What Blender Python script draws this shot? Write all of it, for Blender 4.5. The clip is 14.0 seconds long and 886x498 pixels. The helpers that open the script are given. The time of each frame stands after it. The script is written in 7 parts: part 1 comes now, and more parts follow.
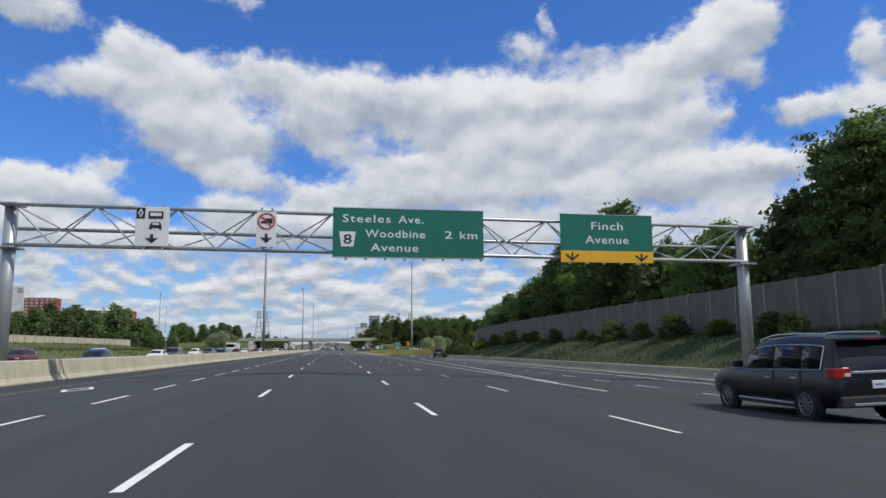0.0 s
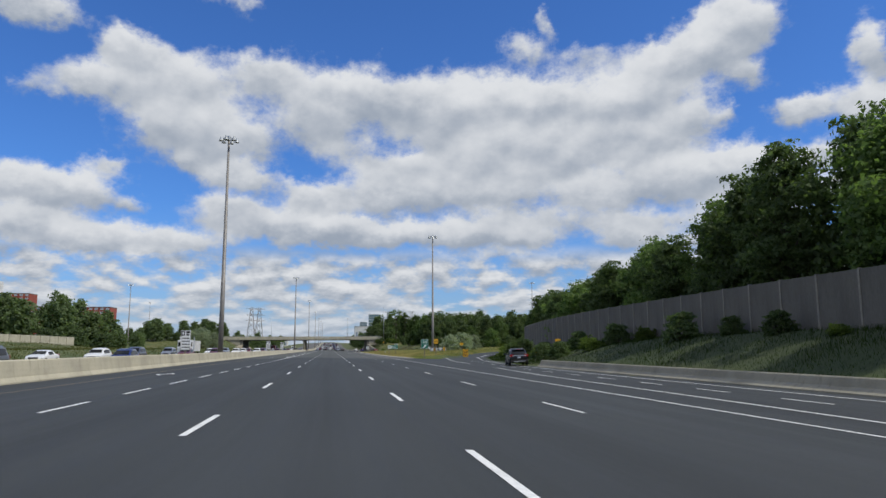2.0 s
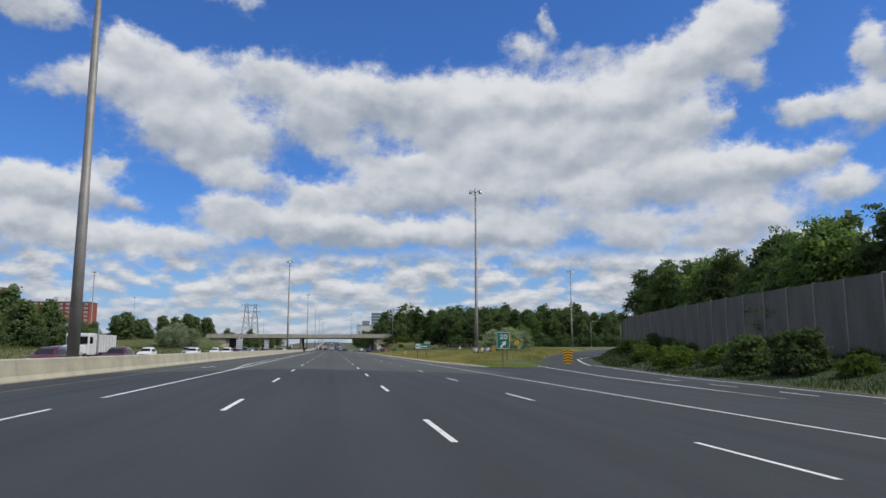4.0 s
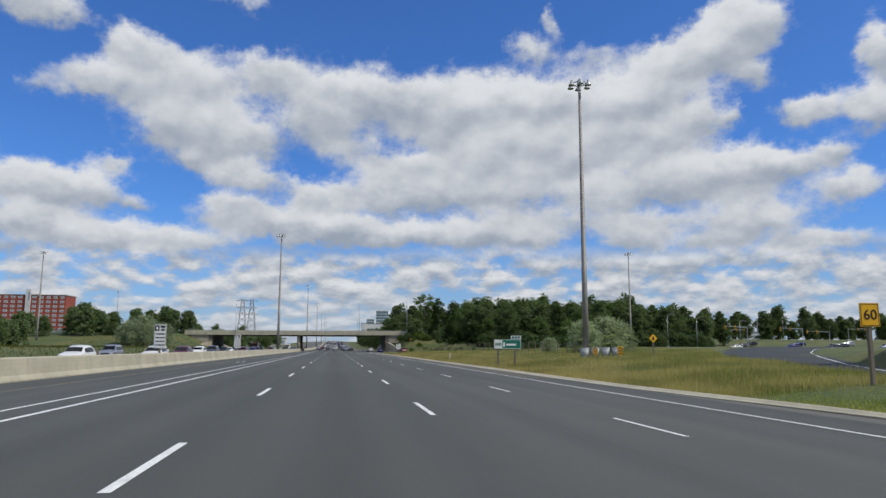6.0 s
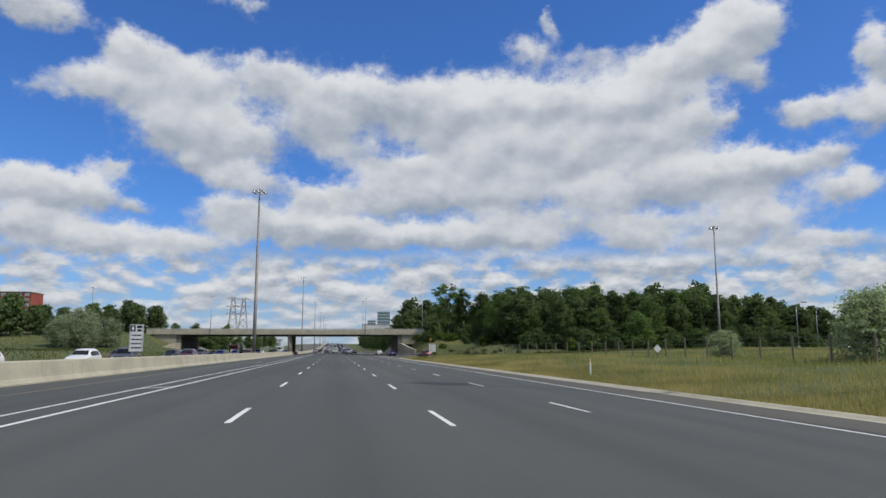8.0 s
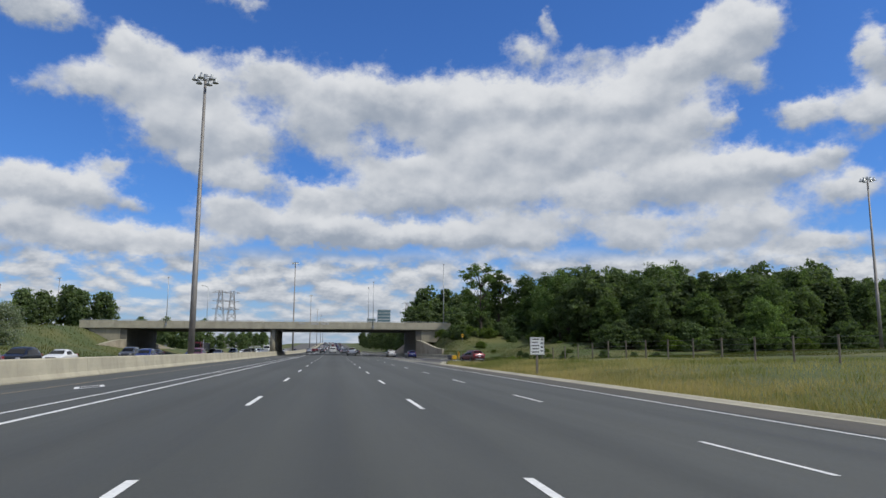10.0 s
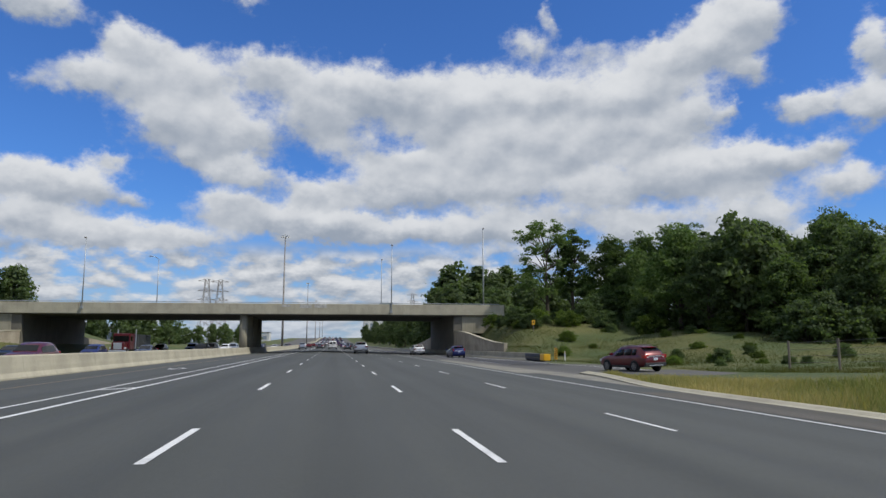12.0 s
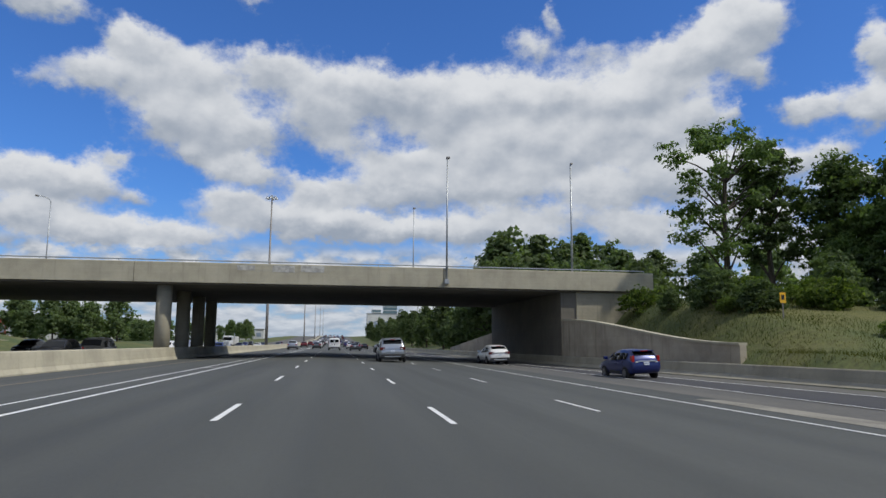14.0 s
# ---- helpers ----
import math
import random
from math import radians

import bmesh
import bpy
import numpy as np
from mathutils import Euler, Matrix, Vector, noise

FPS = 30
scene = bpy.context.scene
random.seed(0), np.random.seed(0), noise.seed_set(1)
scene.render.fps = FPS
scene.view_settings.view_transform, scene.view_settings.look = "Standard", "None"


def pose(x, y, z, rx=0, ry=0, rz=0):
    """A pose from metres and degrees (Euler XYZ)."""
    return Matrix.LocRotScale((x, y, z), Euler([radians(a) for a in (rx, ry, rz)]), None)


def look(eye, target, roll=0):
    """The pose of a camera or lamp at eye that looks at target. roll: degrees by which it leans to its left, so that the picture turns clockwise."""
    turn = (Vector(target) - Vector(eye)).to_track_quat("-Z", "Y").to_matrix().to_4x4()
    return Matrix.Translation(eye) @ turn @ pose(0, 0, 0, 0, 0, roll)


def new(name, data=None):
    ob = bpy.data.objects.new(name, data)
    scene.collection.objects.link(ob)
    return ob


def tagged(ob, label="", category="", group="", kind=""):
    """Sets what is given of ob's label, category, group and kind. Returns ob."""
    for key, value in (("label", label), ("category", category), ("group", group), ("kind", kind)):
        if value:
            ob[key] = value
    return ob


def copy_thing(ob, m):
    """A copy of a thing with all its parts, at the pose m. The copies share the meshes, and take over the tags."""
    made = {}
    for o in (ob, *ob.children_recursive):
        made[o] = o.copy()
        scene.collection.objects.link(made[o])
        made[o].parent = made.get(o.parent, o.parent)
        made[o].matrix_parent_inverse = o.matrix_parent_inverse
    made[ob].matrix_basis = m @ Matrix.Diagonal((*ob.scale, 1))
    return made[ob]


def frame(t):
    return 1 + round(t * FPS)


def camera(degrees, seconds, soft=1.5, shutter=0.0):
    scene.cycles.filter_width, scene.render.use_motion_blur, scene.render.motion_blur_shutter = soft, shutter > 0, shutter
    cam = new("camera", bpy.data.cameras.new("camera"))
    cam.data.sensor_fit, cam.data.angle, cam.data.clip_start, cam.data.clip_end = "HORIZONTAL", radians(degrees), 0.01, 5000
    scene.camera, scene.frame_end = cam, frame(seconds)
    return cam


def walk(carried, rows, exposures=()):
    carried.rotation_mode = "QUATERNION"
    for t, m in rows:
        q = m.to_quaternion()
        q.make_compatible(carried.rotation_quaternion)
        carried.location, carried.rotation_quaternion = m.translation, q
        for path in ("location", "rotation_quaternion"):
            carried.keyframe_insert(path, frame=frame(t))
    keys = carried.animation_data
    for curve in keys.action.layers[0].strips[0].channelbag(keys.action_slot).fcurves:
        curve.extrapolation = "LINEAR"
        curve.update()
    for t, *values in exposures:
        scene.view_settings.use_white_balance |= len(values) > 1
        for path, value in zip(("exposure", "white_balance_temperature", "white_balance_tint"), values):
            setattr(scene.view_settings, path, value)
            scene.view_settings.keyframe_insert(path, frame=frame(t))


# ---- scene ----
cam = camera(64.85, 14.0)
# seconds, x, y, yaw, pitch, roll; the lens rides 1.17 m over the crown of the road
DRIVE = [
    (0.0, -0.062, 0.00, -8.94, 8.09, 0.26),
    (0.5, 0.043, 13.70, -8.88, 8.18, 0.23),
    (1.0, 0.009, 27.40, -9.13, 8.18, -0.04),
    (1.5, 0.062, 41.10, -9.12, 8.00, -0.02),
    (2.0, 0.165, 54.79, -9.07, 8.09, 0.20),
    (2.5, 0.237, 68.49, -9.07, 8.10, 0.09),
    (3.0, 0.309, 82.18, -9.08, 8.11, 0.16),
    (4.2, 0.201, 115.05, -8.94, 8.09, 0.05),
    (5.5, 0.084, 150.66, -8.79, 8.08, 0.04),
    (6.0, 0.014, 164.35, -8.73, 8.06, -0.12),
    (6.5, -0.024, 178.03, -8.67, 8.19, 0.15),
    (7.0, -0.088, 191.70, -8.68, 8.19, 0.32),
    (7.5, -0.151, 205.35, -8.89, 8.21, -0.04),
    (8.0, -0.109, 218.99, -8.75, 8.23, 0.08),
    (8.2, -0.104, 224.45, -8.76, 8.07, 0.03),
    (9.3, -0.072, 254.41, -8.85, 8.16, -0.04),
    (10.5, -0.037, 287.03, -8.94, 8.25, -0.19),
    (11.0, 0.015, 300.60, -8.98, 8.15, 0.06),
    (11.5, 0.020, 314.17, -8.93, 7.94, -0.09),
    (12.0, 0.058, 327.74, -8.91, 7.80, 0.03),
    (12.5, 0.066, 341.30, -8.73, 7.81, -0.02),
    (13.0, 0.051, 354.86, -8.82, 7.75, 0.01),
    (13.5, -0.017, 368.42, -8.80, 7.76, -0.18),
    (14.0, -0.053, 381.97, -8.83, 7.77, -0.46),
]
walk(cam, [(t, pose(x, y, 1.173, 90 + p, r, w)) for t, x, y, w, p, r in DRIVE],
     [(0.0, 0.14), (1.0, 0.14), (1.6, 0.08), (2.2, 0.02), (3.2, 0.0), (14.0, 0.0)])

# ---- world, sun ----
SUN = Vector((0.56, -0.30, 0.77)).normalized()


class Graph:
    """Small wrapper that strings shader nodes together."""

    def __init__(self, tree):
        self.tree = tree
        tree.nodes.clear()

    def node(self, kind, props=None, **inputs):
        n = self.tree.nodes.new(kind)
        for k, v in (props or {}).items():
            setattr(n, k, v)
        for k, v in inputs.items():
            self.put(n, k.replace("_", " "), v)
        return n

    def put(self, n, key, v):
        sock = n.inputs[int(key[1:])] if key[0] == "i" and key[1:].isdigit() else n.inputs[key]
        if isinstance(v, bpy.types.NodeSocket):
            self.tree.links.new(v, sock)
        elif v is not None:
            sock.default_value = v

    def math(self, op, a, b=None, c=None, clamp=False):
        n = self.node("ShaderNodeMath", {"operation": op, "use_clamp": clamp})
        for i, v in enumerate((a, b, c)):
            if v is not None:
                self.put(n, "i%d" % i, v)
        return n.outputs[0]

    def vmath(self, op, a, b=None, out=0):
        n = self.node("ShaderNodeVectorMath", {"operation": op})
        self.put(n, "i0", a)
        if b is not None:
            self.put(n, "i1", b)
        return n.outputs[out]

    def noise(self, vec, scale, detail=4.0, rough=0.5, distort=0.0):
        n = self.node("ShaderNodeTexNoise", None, Vector=vec, Scale=scale, Detail=detail, Roughness=rough, Distortion=distort)
        return n.outputs[0]

    def ramp(self, v, lo, hi, a=0.0, b=1.0):
        n = self.node("ShaderNodeMapRange", {"interpolation_type": "SMOOTHSTEP"})
        for i, x in enumerate((v, lo, hi, a, b)):
            self.put(n, "i%d" % i, x)
        return n.outputs[0]

    def mix(self, f, a, b, blend="MIX"):
        n = self.node("ShaderNodeMix", {"data_type": "RGBA", "blend_type": blend})
        self.put(n, "i0", f)
        self.put(n, "i6", a)
        self.put(n, "i7", b)
        return n.outputs[2]


def build_sky():
    world = bpy.data.worlds.new("summer_sky")
    scene.world = world
    world.use_nodes = True
    g = Graph(world.node_tree)
    way = g.node("ShaderNodeTexCoord").outputs["Generated"]
    way = g.vmath("NORMALIZE", way)
    sky = g.node("ShaderNodeTexSky", {"sky_type": "NISHITA", "sun_disc": False, "sun_elevation": math.asin(SUN.z),
                                      "sun_rotation": math.atan2(SUN.x, SUN.y), "air_density": 1.0, "dust_density": 0.6, "ozone_density": 2.2})
    blue = g.mix(1.0, sky.outputs[0], (0.42, 0.78, 1.36, 1), "MULTIPLY")
    sep = g.node("ShaderNodeSeparateXYZ", None, Vector=way)
    x, y, z = sep.outputs
    # compass bearing (right of the road is positive) and height over the horizon, in degrees
    az = g.math("MULTIPLY", g.math("ARCTAN2", x, y), 57.2958)
    el = g.math("MULTIPLY", g.math("ARCSINE", z), 57.2958)

    # ragged edges: the bearing and the height are stirred by noise, finer towards the horizon
    q = g.node("ShaderNodeCombineXYZ", None, X=g.math("MULTIPLY", az, 0.10), Y=g.math("MULTIPLY", el, 0.13), Z=4.2).outputs[0]
    stir = g.node("ShaderNodeTexNoise", None, Vector=q, Scale=3.0, Detail=7.0, Roughness=0.58)
    stir = g.vmath("MULTIPLY", g.vmath("SUBTRACT", stir.outputs[1], (0.5, 0.5, 0.5)), (5.0, 3.4, 0.0))
    spot = g.vmath("ADD", g.node("ShaderNodeCombineXYZ", None, X=az, Y=el, Z=0.0).outputs[0], stir)

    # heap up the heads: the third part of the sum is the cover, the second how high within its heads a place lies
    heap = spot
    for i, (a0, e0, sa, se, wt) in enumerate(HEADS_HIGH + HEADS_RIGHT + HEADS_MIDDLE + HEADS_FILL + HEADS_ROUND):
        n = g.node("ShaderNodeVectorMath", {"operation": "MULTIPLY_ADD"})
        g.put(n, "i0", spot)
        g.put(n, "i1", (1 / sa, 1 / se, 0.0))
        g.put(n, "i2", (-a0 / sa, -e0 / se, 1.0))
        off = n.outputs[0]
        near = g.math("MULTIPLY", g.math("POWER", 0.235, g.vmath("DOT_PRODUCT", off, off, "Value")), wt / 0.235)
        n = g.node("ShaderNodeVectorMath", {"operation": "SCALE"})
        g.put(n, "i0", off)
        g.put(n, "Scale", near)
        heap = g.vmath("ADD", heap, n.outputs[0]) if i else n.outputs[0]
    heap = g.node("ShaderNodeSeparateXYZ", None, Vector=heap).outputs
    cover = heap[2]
    # tops catch the sun, bases are grey
    lift = g.math("DIVIDE", heap[1], g.math("ADD", cover, 0.05))

    # low rows of flat-based cloud closing up towards the horizon
    e = g.math("MAXIMUM", el, -2.0)

    def rows(shift):
        v = g.math("ADD", g.math("MULTIPLY", g.math("LOGARITHM", g.math("ADD", e, 3.0), 2.71828), 4.4), shift)
        p = g.node("ShaderNodeCombineXYZ", None, X=g.math("MULTIPLY", az, 0.26), Y=v, Z=7.7).outputs[0]
        return g.noise(p, 1.35, 5.0, 0.55)

    r0 = rows(0.0)
    low = g.ramp(el, 8.6, 6.6)
    fine = g.noise(q, 9.0, 7.0, 0.62)
    around = g.math("ADD", g.ramp(g.math("ABSOLUTE", g.math("SUBTRACT", az, 9.0)), 38.0, 50.0), g.ramp(el, 32.0, 42.0), None, True)
    wild = g.math("ADD", 0.42, g.math("MULTIPLY", g.math("SUBTRACT", g.noise(way, 5.0, 5.0, 0.55), 0.5), 2.4))
    cover = g.math("ADD", cover, g.math("MULTIPLY", around, wild))
    here = g.math("ADD", cover, g.math("MULTIPLY", g.math("SUBTRACT", fine, 0.5), 0.55))
    mask = g.ramp(here, 0.12, 0.60)
    mask = g.math("MAXIMUM", mask, g.math("MULTIPLY", low, g.ramp(r0, 0.32, 0.55)))
    billow = g.math("SUBTRACT", g.noise(q, 2.6, 4.0, 0.5), g.noise(g.vmath("ADD", q, (-0.04, 0.14, 0.0)), 2.6, 4.0, 0.5))
    high_shade = g.math("ADD", 0.56, g.math("MULTIPLY", lift, 0.62))
    high_shade = g.math("ADD", high_shade, g.math("MULTIPLY", billow, 0.75))
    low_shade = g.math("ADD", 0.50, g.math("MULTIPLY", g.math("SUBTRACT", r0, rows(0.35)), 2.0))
    f = g.math("MULTIPLY", low, 0.85)
    shade = g.math("ADD", g.math("MULTIPLY", high_shade, g.math("SUBTRACT", 1.0, f)), g.math("MULTIPLY", low_shade, f))
    shade = g.ramp(shade, 0.08, 0.98)
    white = g.mix(shade, (3.1, 3.6, 4.4, 1), (7.1, 7.3, 7.6, 1))
    haze = g.ramp(el, 12.0, -1.0, 0.0, 0.6)
    below = g.mix(haze, blue, (3.2, 4.5, 6.2, 1))
    colour = g.mix(mask, below, white)
    colour = g.mix(g.ramp(el, 5.0, 0.0, 0.0, 0.45), colour, (4.0, 4.9, 6.1, 1))
    bg = g.node("ShaderNodeBackground", None, Color=colour, Strength=0.1)
    g.node("ShaderNodeOutputWorld", None, Surface=bg.outputs[0])


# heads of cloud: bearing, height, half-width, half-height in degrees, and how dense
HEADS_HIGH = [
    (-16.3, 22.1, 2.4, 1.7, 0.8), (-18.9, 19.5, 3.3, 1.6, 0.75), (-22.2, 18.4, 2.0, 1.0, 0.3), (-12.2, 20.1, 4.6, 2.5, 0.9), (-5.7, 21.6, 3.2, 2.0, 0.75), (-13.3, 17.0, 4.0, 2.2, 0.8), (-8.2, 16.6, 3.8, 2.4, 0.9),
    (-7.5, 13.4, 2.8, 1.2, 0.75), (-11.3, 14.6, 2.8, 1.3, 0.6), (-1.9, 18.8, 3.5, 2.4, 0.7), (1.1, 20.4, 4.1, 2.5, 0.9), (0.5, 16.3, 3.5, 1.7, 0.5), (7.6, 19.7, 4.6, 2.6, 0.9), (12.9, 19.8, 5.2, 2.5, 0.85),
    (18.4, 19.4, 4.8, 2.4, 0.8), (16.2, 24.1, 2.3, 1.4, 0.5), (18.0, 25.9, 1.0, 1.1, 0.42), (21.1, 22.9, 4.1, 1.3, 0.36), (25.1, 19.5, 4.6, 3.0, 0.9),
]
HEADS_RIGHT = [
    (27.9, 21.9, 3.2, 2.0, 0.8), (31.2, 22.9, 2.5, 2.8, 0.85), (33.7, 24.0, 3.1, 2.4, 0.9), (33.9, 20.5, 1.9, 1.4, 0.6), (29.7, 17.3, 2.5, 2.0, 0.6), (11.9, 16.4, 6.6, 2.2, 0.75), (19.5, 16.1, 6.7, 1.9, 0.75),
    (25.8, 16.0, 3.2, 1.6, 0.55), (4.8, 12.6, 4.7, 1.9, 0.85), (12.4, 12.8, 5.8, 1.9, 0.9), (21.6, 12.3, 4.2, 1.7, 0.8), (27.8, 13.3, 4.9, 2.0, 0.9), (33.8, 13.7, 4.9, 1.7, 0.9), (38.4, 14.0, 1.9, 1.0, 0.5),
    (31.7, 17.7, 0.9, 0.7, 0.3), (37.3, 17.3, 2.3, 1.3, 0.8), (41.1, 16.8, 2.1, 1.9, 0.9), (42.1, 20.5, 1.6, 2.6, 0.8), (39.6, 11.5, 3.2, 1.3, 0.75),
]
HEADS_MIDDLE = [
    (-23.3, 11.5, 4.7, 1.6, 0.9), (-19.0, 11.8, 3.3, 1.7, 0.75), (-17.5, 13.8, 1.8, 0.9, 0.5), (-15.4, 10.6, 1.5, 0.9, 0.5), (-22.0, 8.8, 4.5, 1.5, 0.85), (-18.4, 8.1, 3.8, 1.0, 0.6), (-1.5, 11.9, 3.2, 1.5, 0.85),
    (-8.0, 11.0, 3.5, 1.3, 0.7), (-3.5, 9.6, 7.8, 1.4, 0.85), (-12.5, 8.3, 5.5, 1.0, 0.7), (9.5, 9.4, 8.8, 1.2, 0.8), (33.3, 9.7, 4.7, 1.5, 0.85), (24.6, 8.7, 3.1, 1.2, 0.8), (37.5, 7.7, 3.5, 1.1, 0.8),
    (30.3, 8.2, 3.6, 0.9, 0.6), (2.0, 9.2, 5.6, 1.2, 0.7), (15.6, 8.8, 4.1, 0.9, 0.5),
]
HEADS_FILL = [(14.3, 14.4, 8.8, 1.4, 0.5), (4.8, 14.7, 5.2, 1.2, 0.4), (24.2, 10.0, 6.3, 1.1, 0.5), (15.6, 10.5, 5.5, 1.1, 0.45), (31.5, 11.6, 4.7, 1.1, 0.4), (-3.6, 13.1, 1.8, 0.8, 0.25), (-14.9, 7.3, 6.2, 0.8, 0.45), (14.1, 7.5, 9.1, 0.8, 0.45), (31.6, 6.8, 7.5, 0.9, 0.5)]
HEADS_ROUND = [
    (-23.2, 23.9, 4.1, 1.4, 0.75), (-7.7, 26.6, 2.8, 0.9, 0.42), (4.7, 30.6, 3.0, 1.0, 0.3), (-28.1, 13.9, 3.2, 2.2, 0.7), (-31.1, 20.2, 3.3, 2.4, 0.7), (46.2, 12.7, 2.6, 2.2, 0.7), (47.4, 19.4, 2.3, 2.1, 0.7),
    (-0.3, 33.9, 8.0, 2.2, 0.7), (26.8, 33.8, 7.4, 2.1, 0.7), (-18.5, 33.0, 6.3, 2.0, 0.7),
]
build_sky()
sun = new("sun", bpy.data.lights.new("sun", "SUN"))
sun.data.energy, sun.data.angle, sun.data.color = 3.2, radians(1.2), (1.0, 0.96, 0.86)
sun.matrix_world = look(SUN * 200, (0, 0, 0))

# ---- materials ----
def material(name, base, rough=0.6, metal=0.0, coat=0.0):
    m = bpy.data.materials.new(name)
    m.use_nodes = True
    g = Graph(m.node_tree)
    out = g.node("ShaderNodeOutputMaterial")
    p = g.node("ShaderNodeBsdfPrincipled", None, Roughness=rough, Metallic=metal)
    p.inputs["Base Color"].default_value = (*base, 1)
    p.inputs["Coat Weight"].default_value = coat
    g.tree.links.new(p.outputs[0], out.inputs[0])
    return m, g, p


def worn(name, base, other, rough=0.7, scale=0.6, fine=12.0, metal=0.0, bump=0.15, spread=0.18, stretch=(1, 1, 1), lo=0.35, hi=0.7):
    """A surface of one colour with large stains of another, fine grain and relief, at sizes in metres."""
    m, g, p = material(name, base, rough, metal)
    co = g.node("ShaderNodeTexCoord").outputs["Object"]
    co = g.vmath("MULTIPLY", co, stretch)
    big = g.noise(co, scale, 5.0, 0.6)
    small = g.noise(co, fine, 6.0, 0.7)
    col = g.mix(g.ramp(big, lo, hi), (*base, 1), (*other, 1))
    grain = g.ramp(small, 0.25, 0.75, 1.0 - spread, 1.0 + spread)
    col = g.mix(1.0, col, g.node("ShaderNodeCombineXYZ", None, X=grain, Y=grain, Z=grain).outputs[0], "MULTIPLY")
    g.put(p, "Base Color", col)
    g.put(p, "Roughness", g.ramp(small, 0.2, 0.8, max(rough - 0.1, 0.02), min(rough + 0.12, 1)))
    if bump:
        b = g.node("ShaderNodeBump", None, Strength=bump, Distance=0.02, Height=small)
        g.put(p, "Normal", b.outputs[0])
    return m


def leafy(name, dark, light, rough=0.75):
    m, g, p = material(name, dark, rough)
    geo = g.node("ShaderNodeNewGeometry")
    oi = g.node("ShaderNodeObjectInfo")
    col = g.mix(geo.outputs["Random Per Island"], (*dark, 1), (*light, 1))
    v = g.ramp(oi.outputs["Random"], 0.0, 1.0, 0.75, 1.2)
    col = g.mix(1.0, col, g.node("ShaderNodeCombineXYZ", None, X=v, Y=v, Z=v).outputs[0], "MULTIPLY")
    g.put(p, "Base Color", col)
    p.inputs["Specular IOR Level"].default_value = 0.2
    # sunlight glows through thin leaves
    t = g.node("ShaderNodeBsdfTranslucent", None, Color=g.mix(1.0, col, (1.5, 1.7, 0.8, 1), "MULTIPLY"))
    mx = g.node("ShaderNodeMixShader", None, Fac=0.46)
    g.tree.links.new(p.outputs[0], mx.inputs[1])
    g.tree.links.new(t.outputs[0], mx.inputs[2])
    out = [n for n in g.tree.nodes if n.type == "OUTPUT_MATERIAL"][0]
    g.tree.links.new(mx.outputs[0], out.inputs[0])
    return m


def turf(name, dark, light, straw):
    """Grass blades: every blade its own tone, with straw and green growing in drifts."""
    m, g, p = material(name, dark, 0.9)
    geo = g.node("ShaderNodeNewGeometry")
    co = g.node("ShaderNodeTexCoord").outputs["Object"]
    col = g.mix(geo.outputs["Random Per Island"], (*dark, 1), (*light, 1))
    drift = g.ramp(g.noise(g.vmath("MULTIPLY", co, (1, 0.6, 1)), 0.16, 5.0, 0.62), 0.40, 0.62, 0.0, 0.85)
    col = g.mix(drift, col, (*straw, 1))
    g.put(p, "Base Color", col)
    p.inputs["Specular IOR Level"].default_value = 0.15
    t = g.node("ShaderNodeBsdfTranslucent", None, Color=g.mix(1.0, col, (1.4, 1.5, 0.8, 1), "MULTIPLY"))
    mx = g.node("ShaderNodeMixShader", None, Fac=0.35)
    g.tree.links.new(p.outputs[0], mx.inputs[1])
    g.tree.links.new(t.outputs[0], mx.inputs[2])
    out = [n for n in g.tree.nodes if n.type == "OUTPUT_MATERIAL"][0]
    g.tree.links.new(mx.outputs[0], out.inputs[0])
    return m


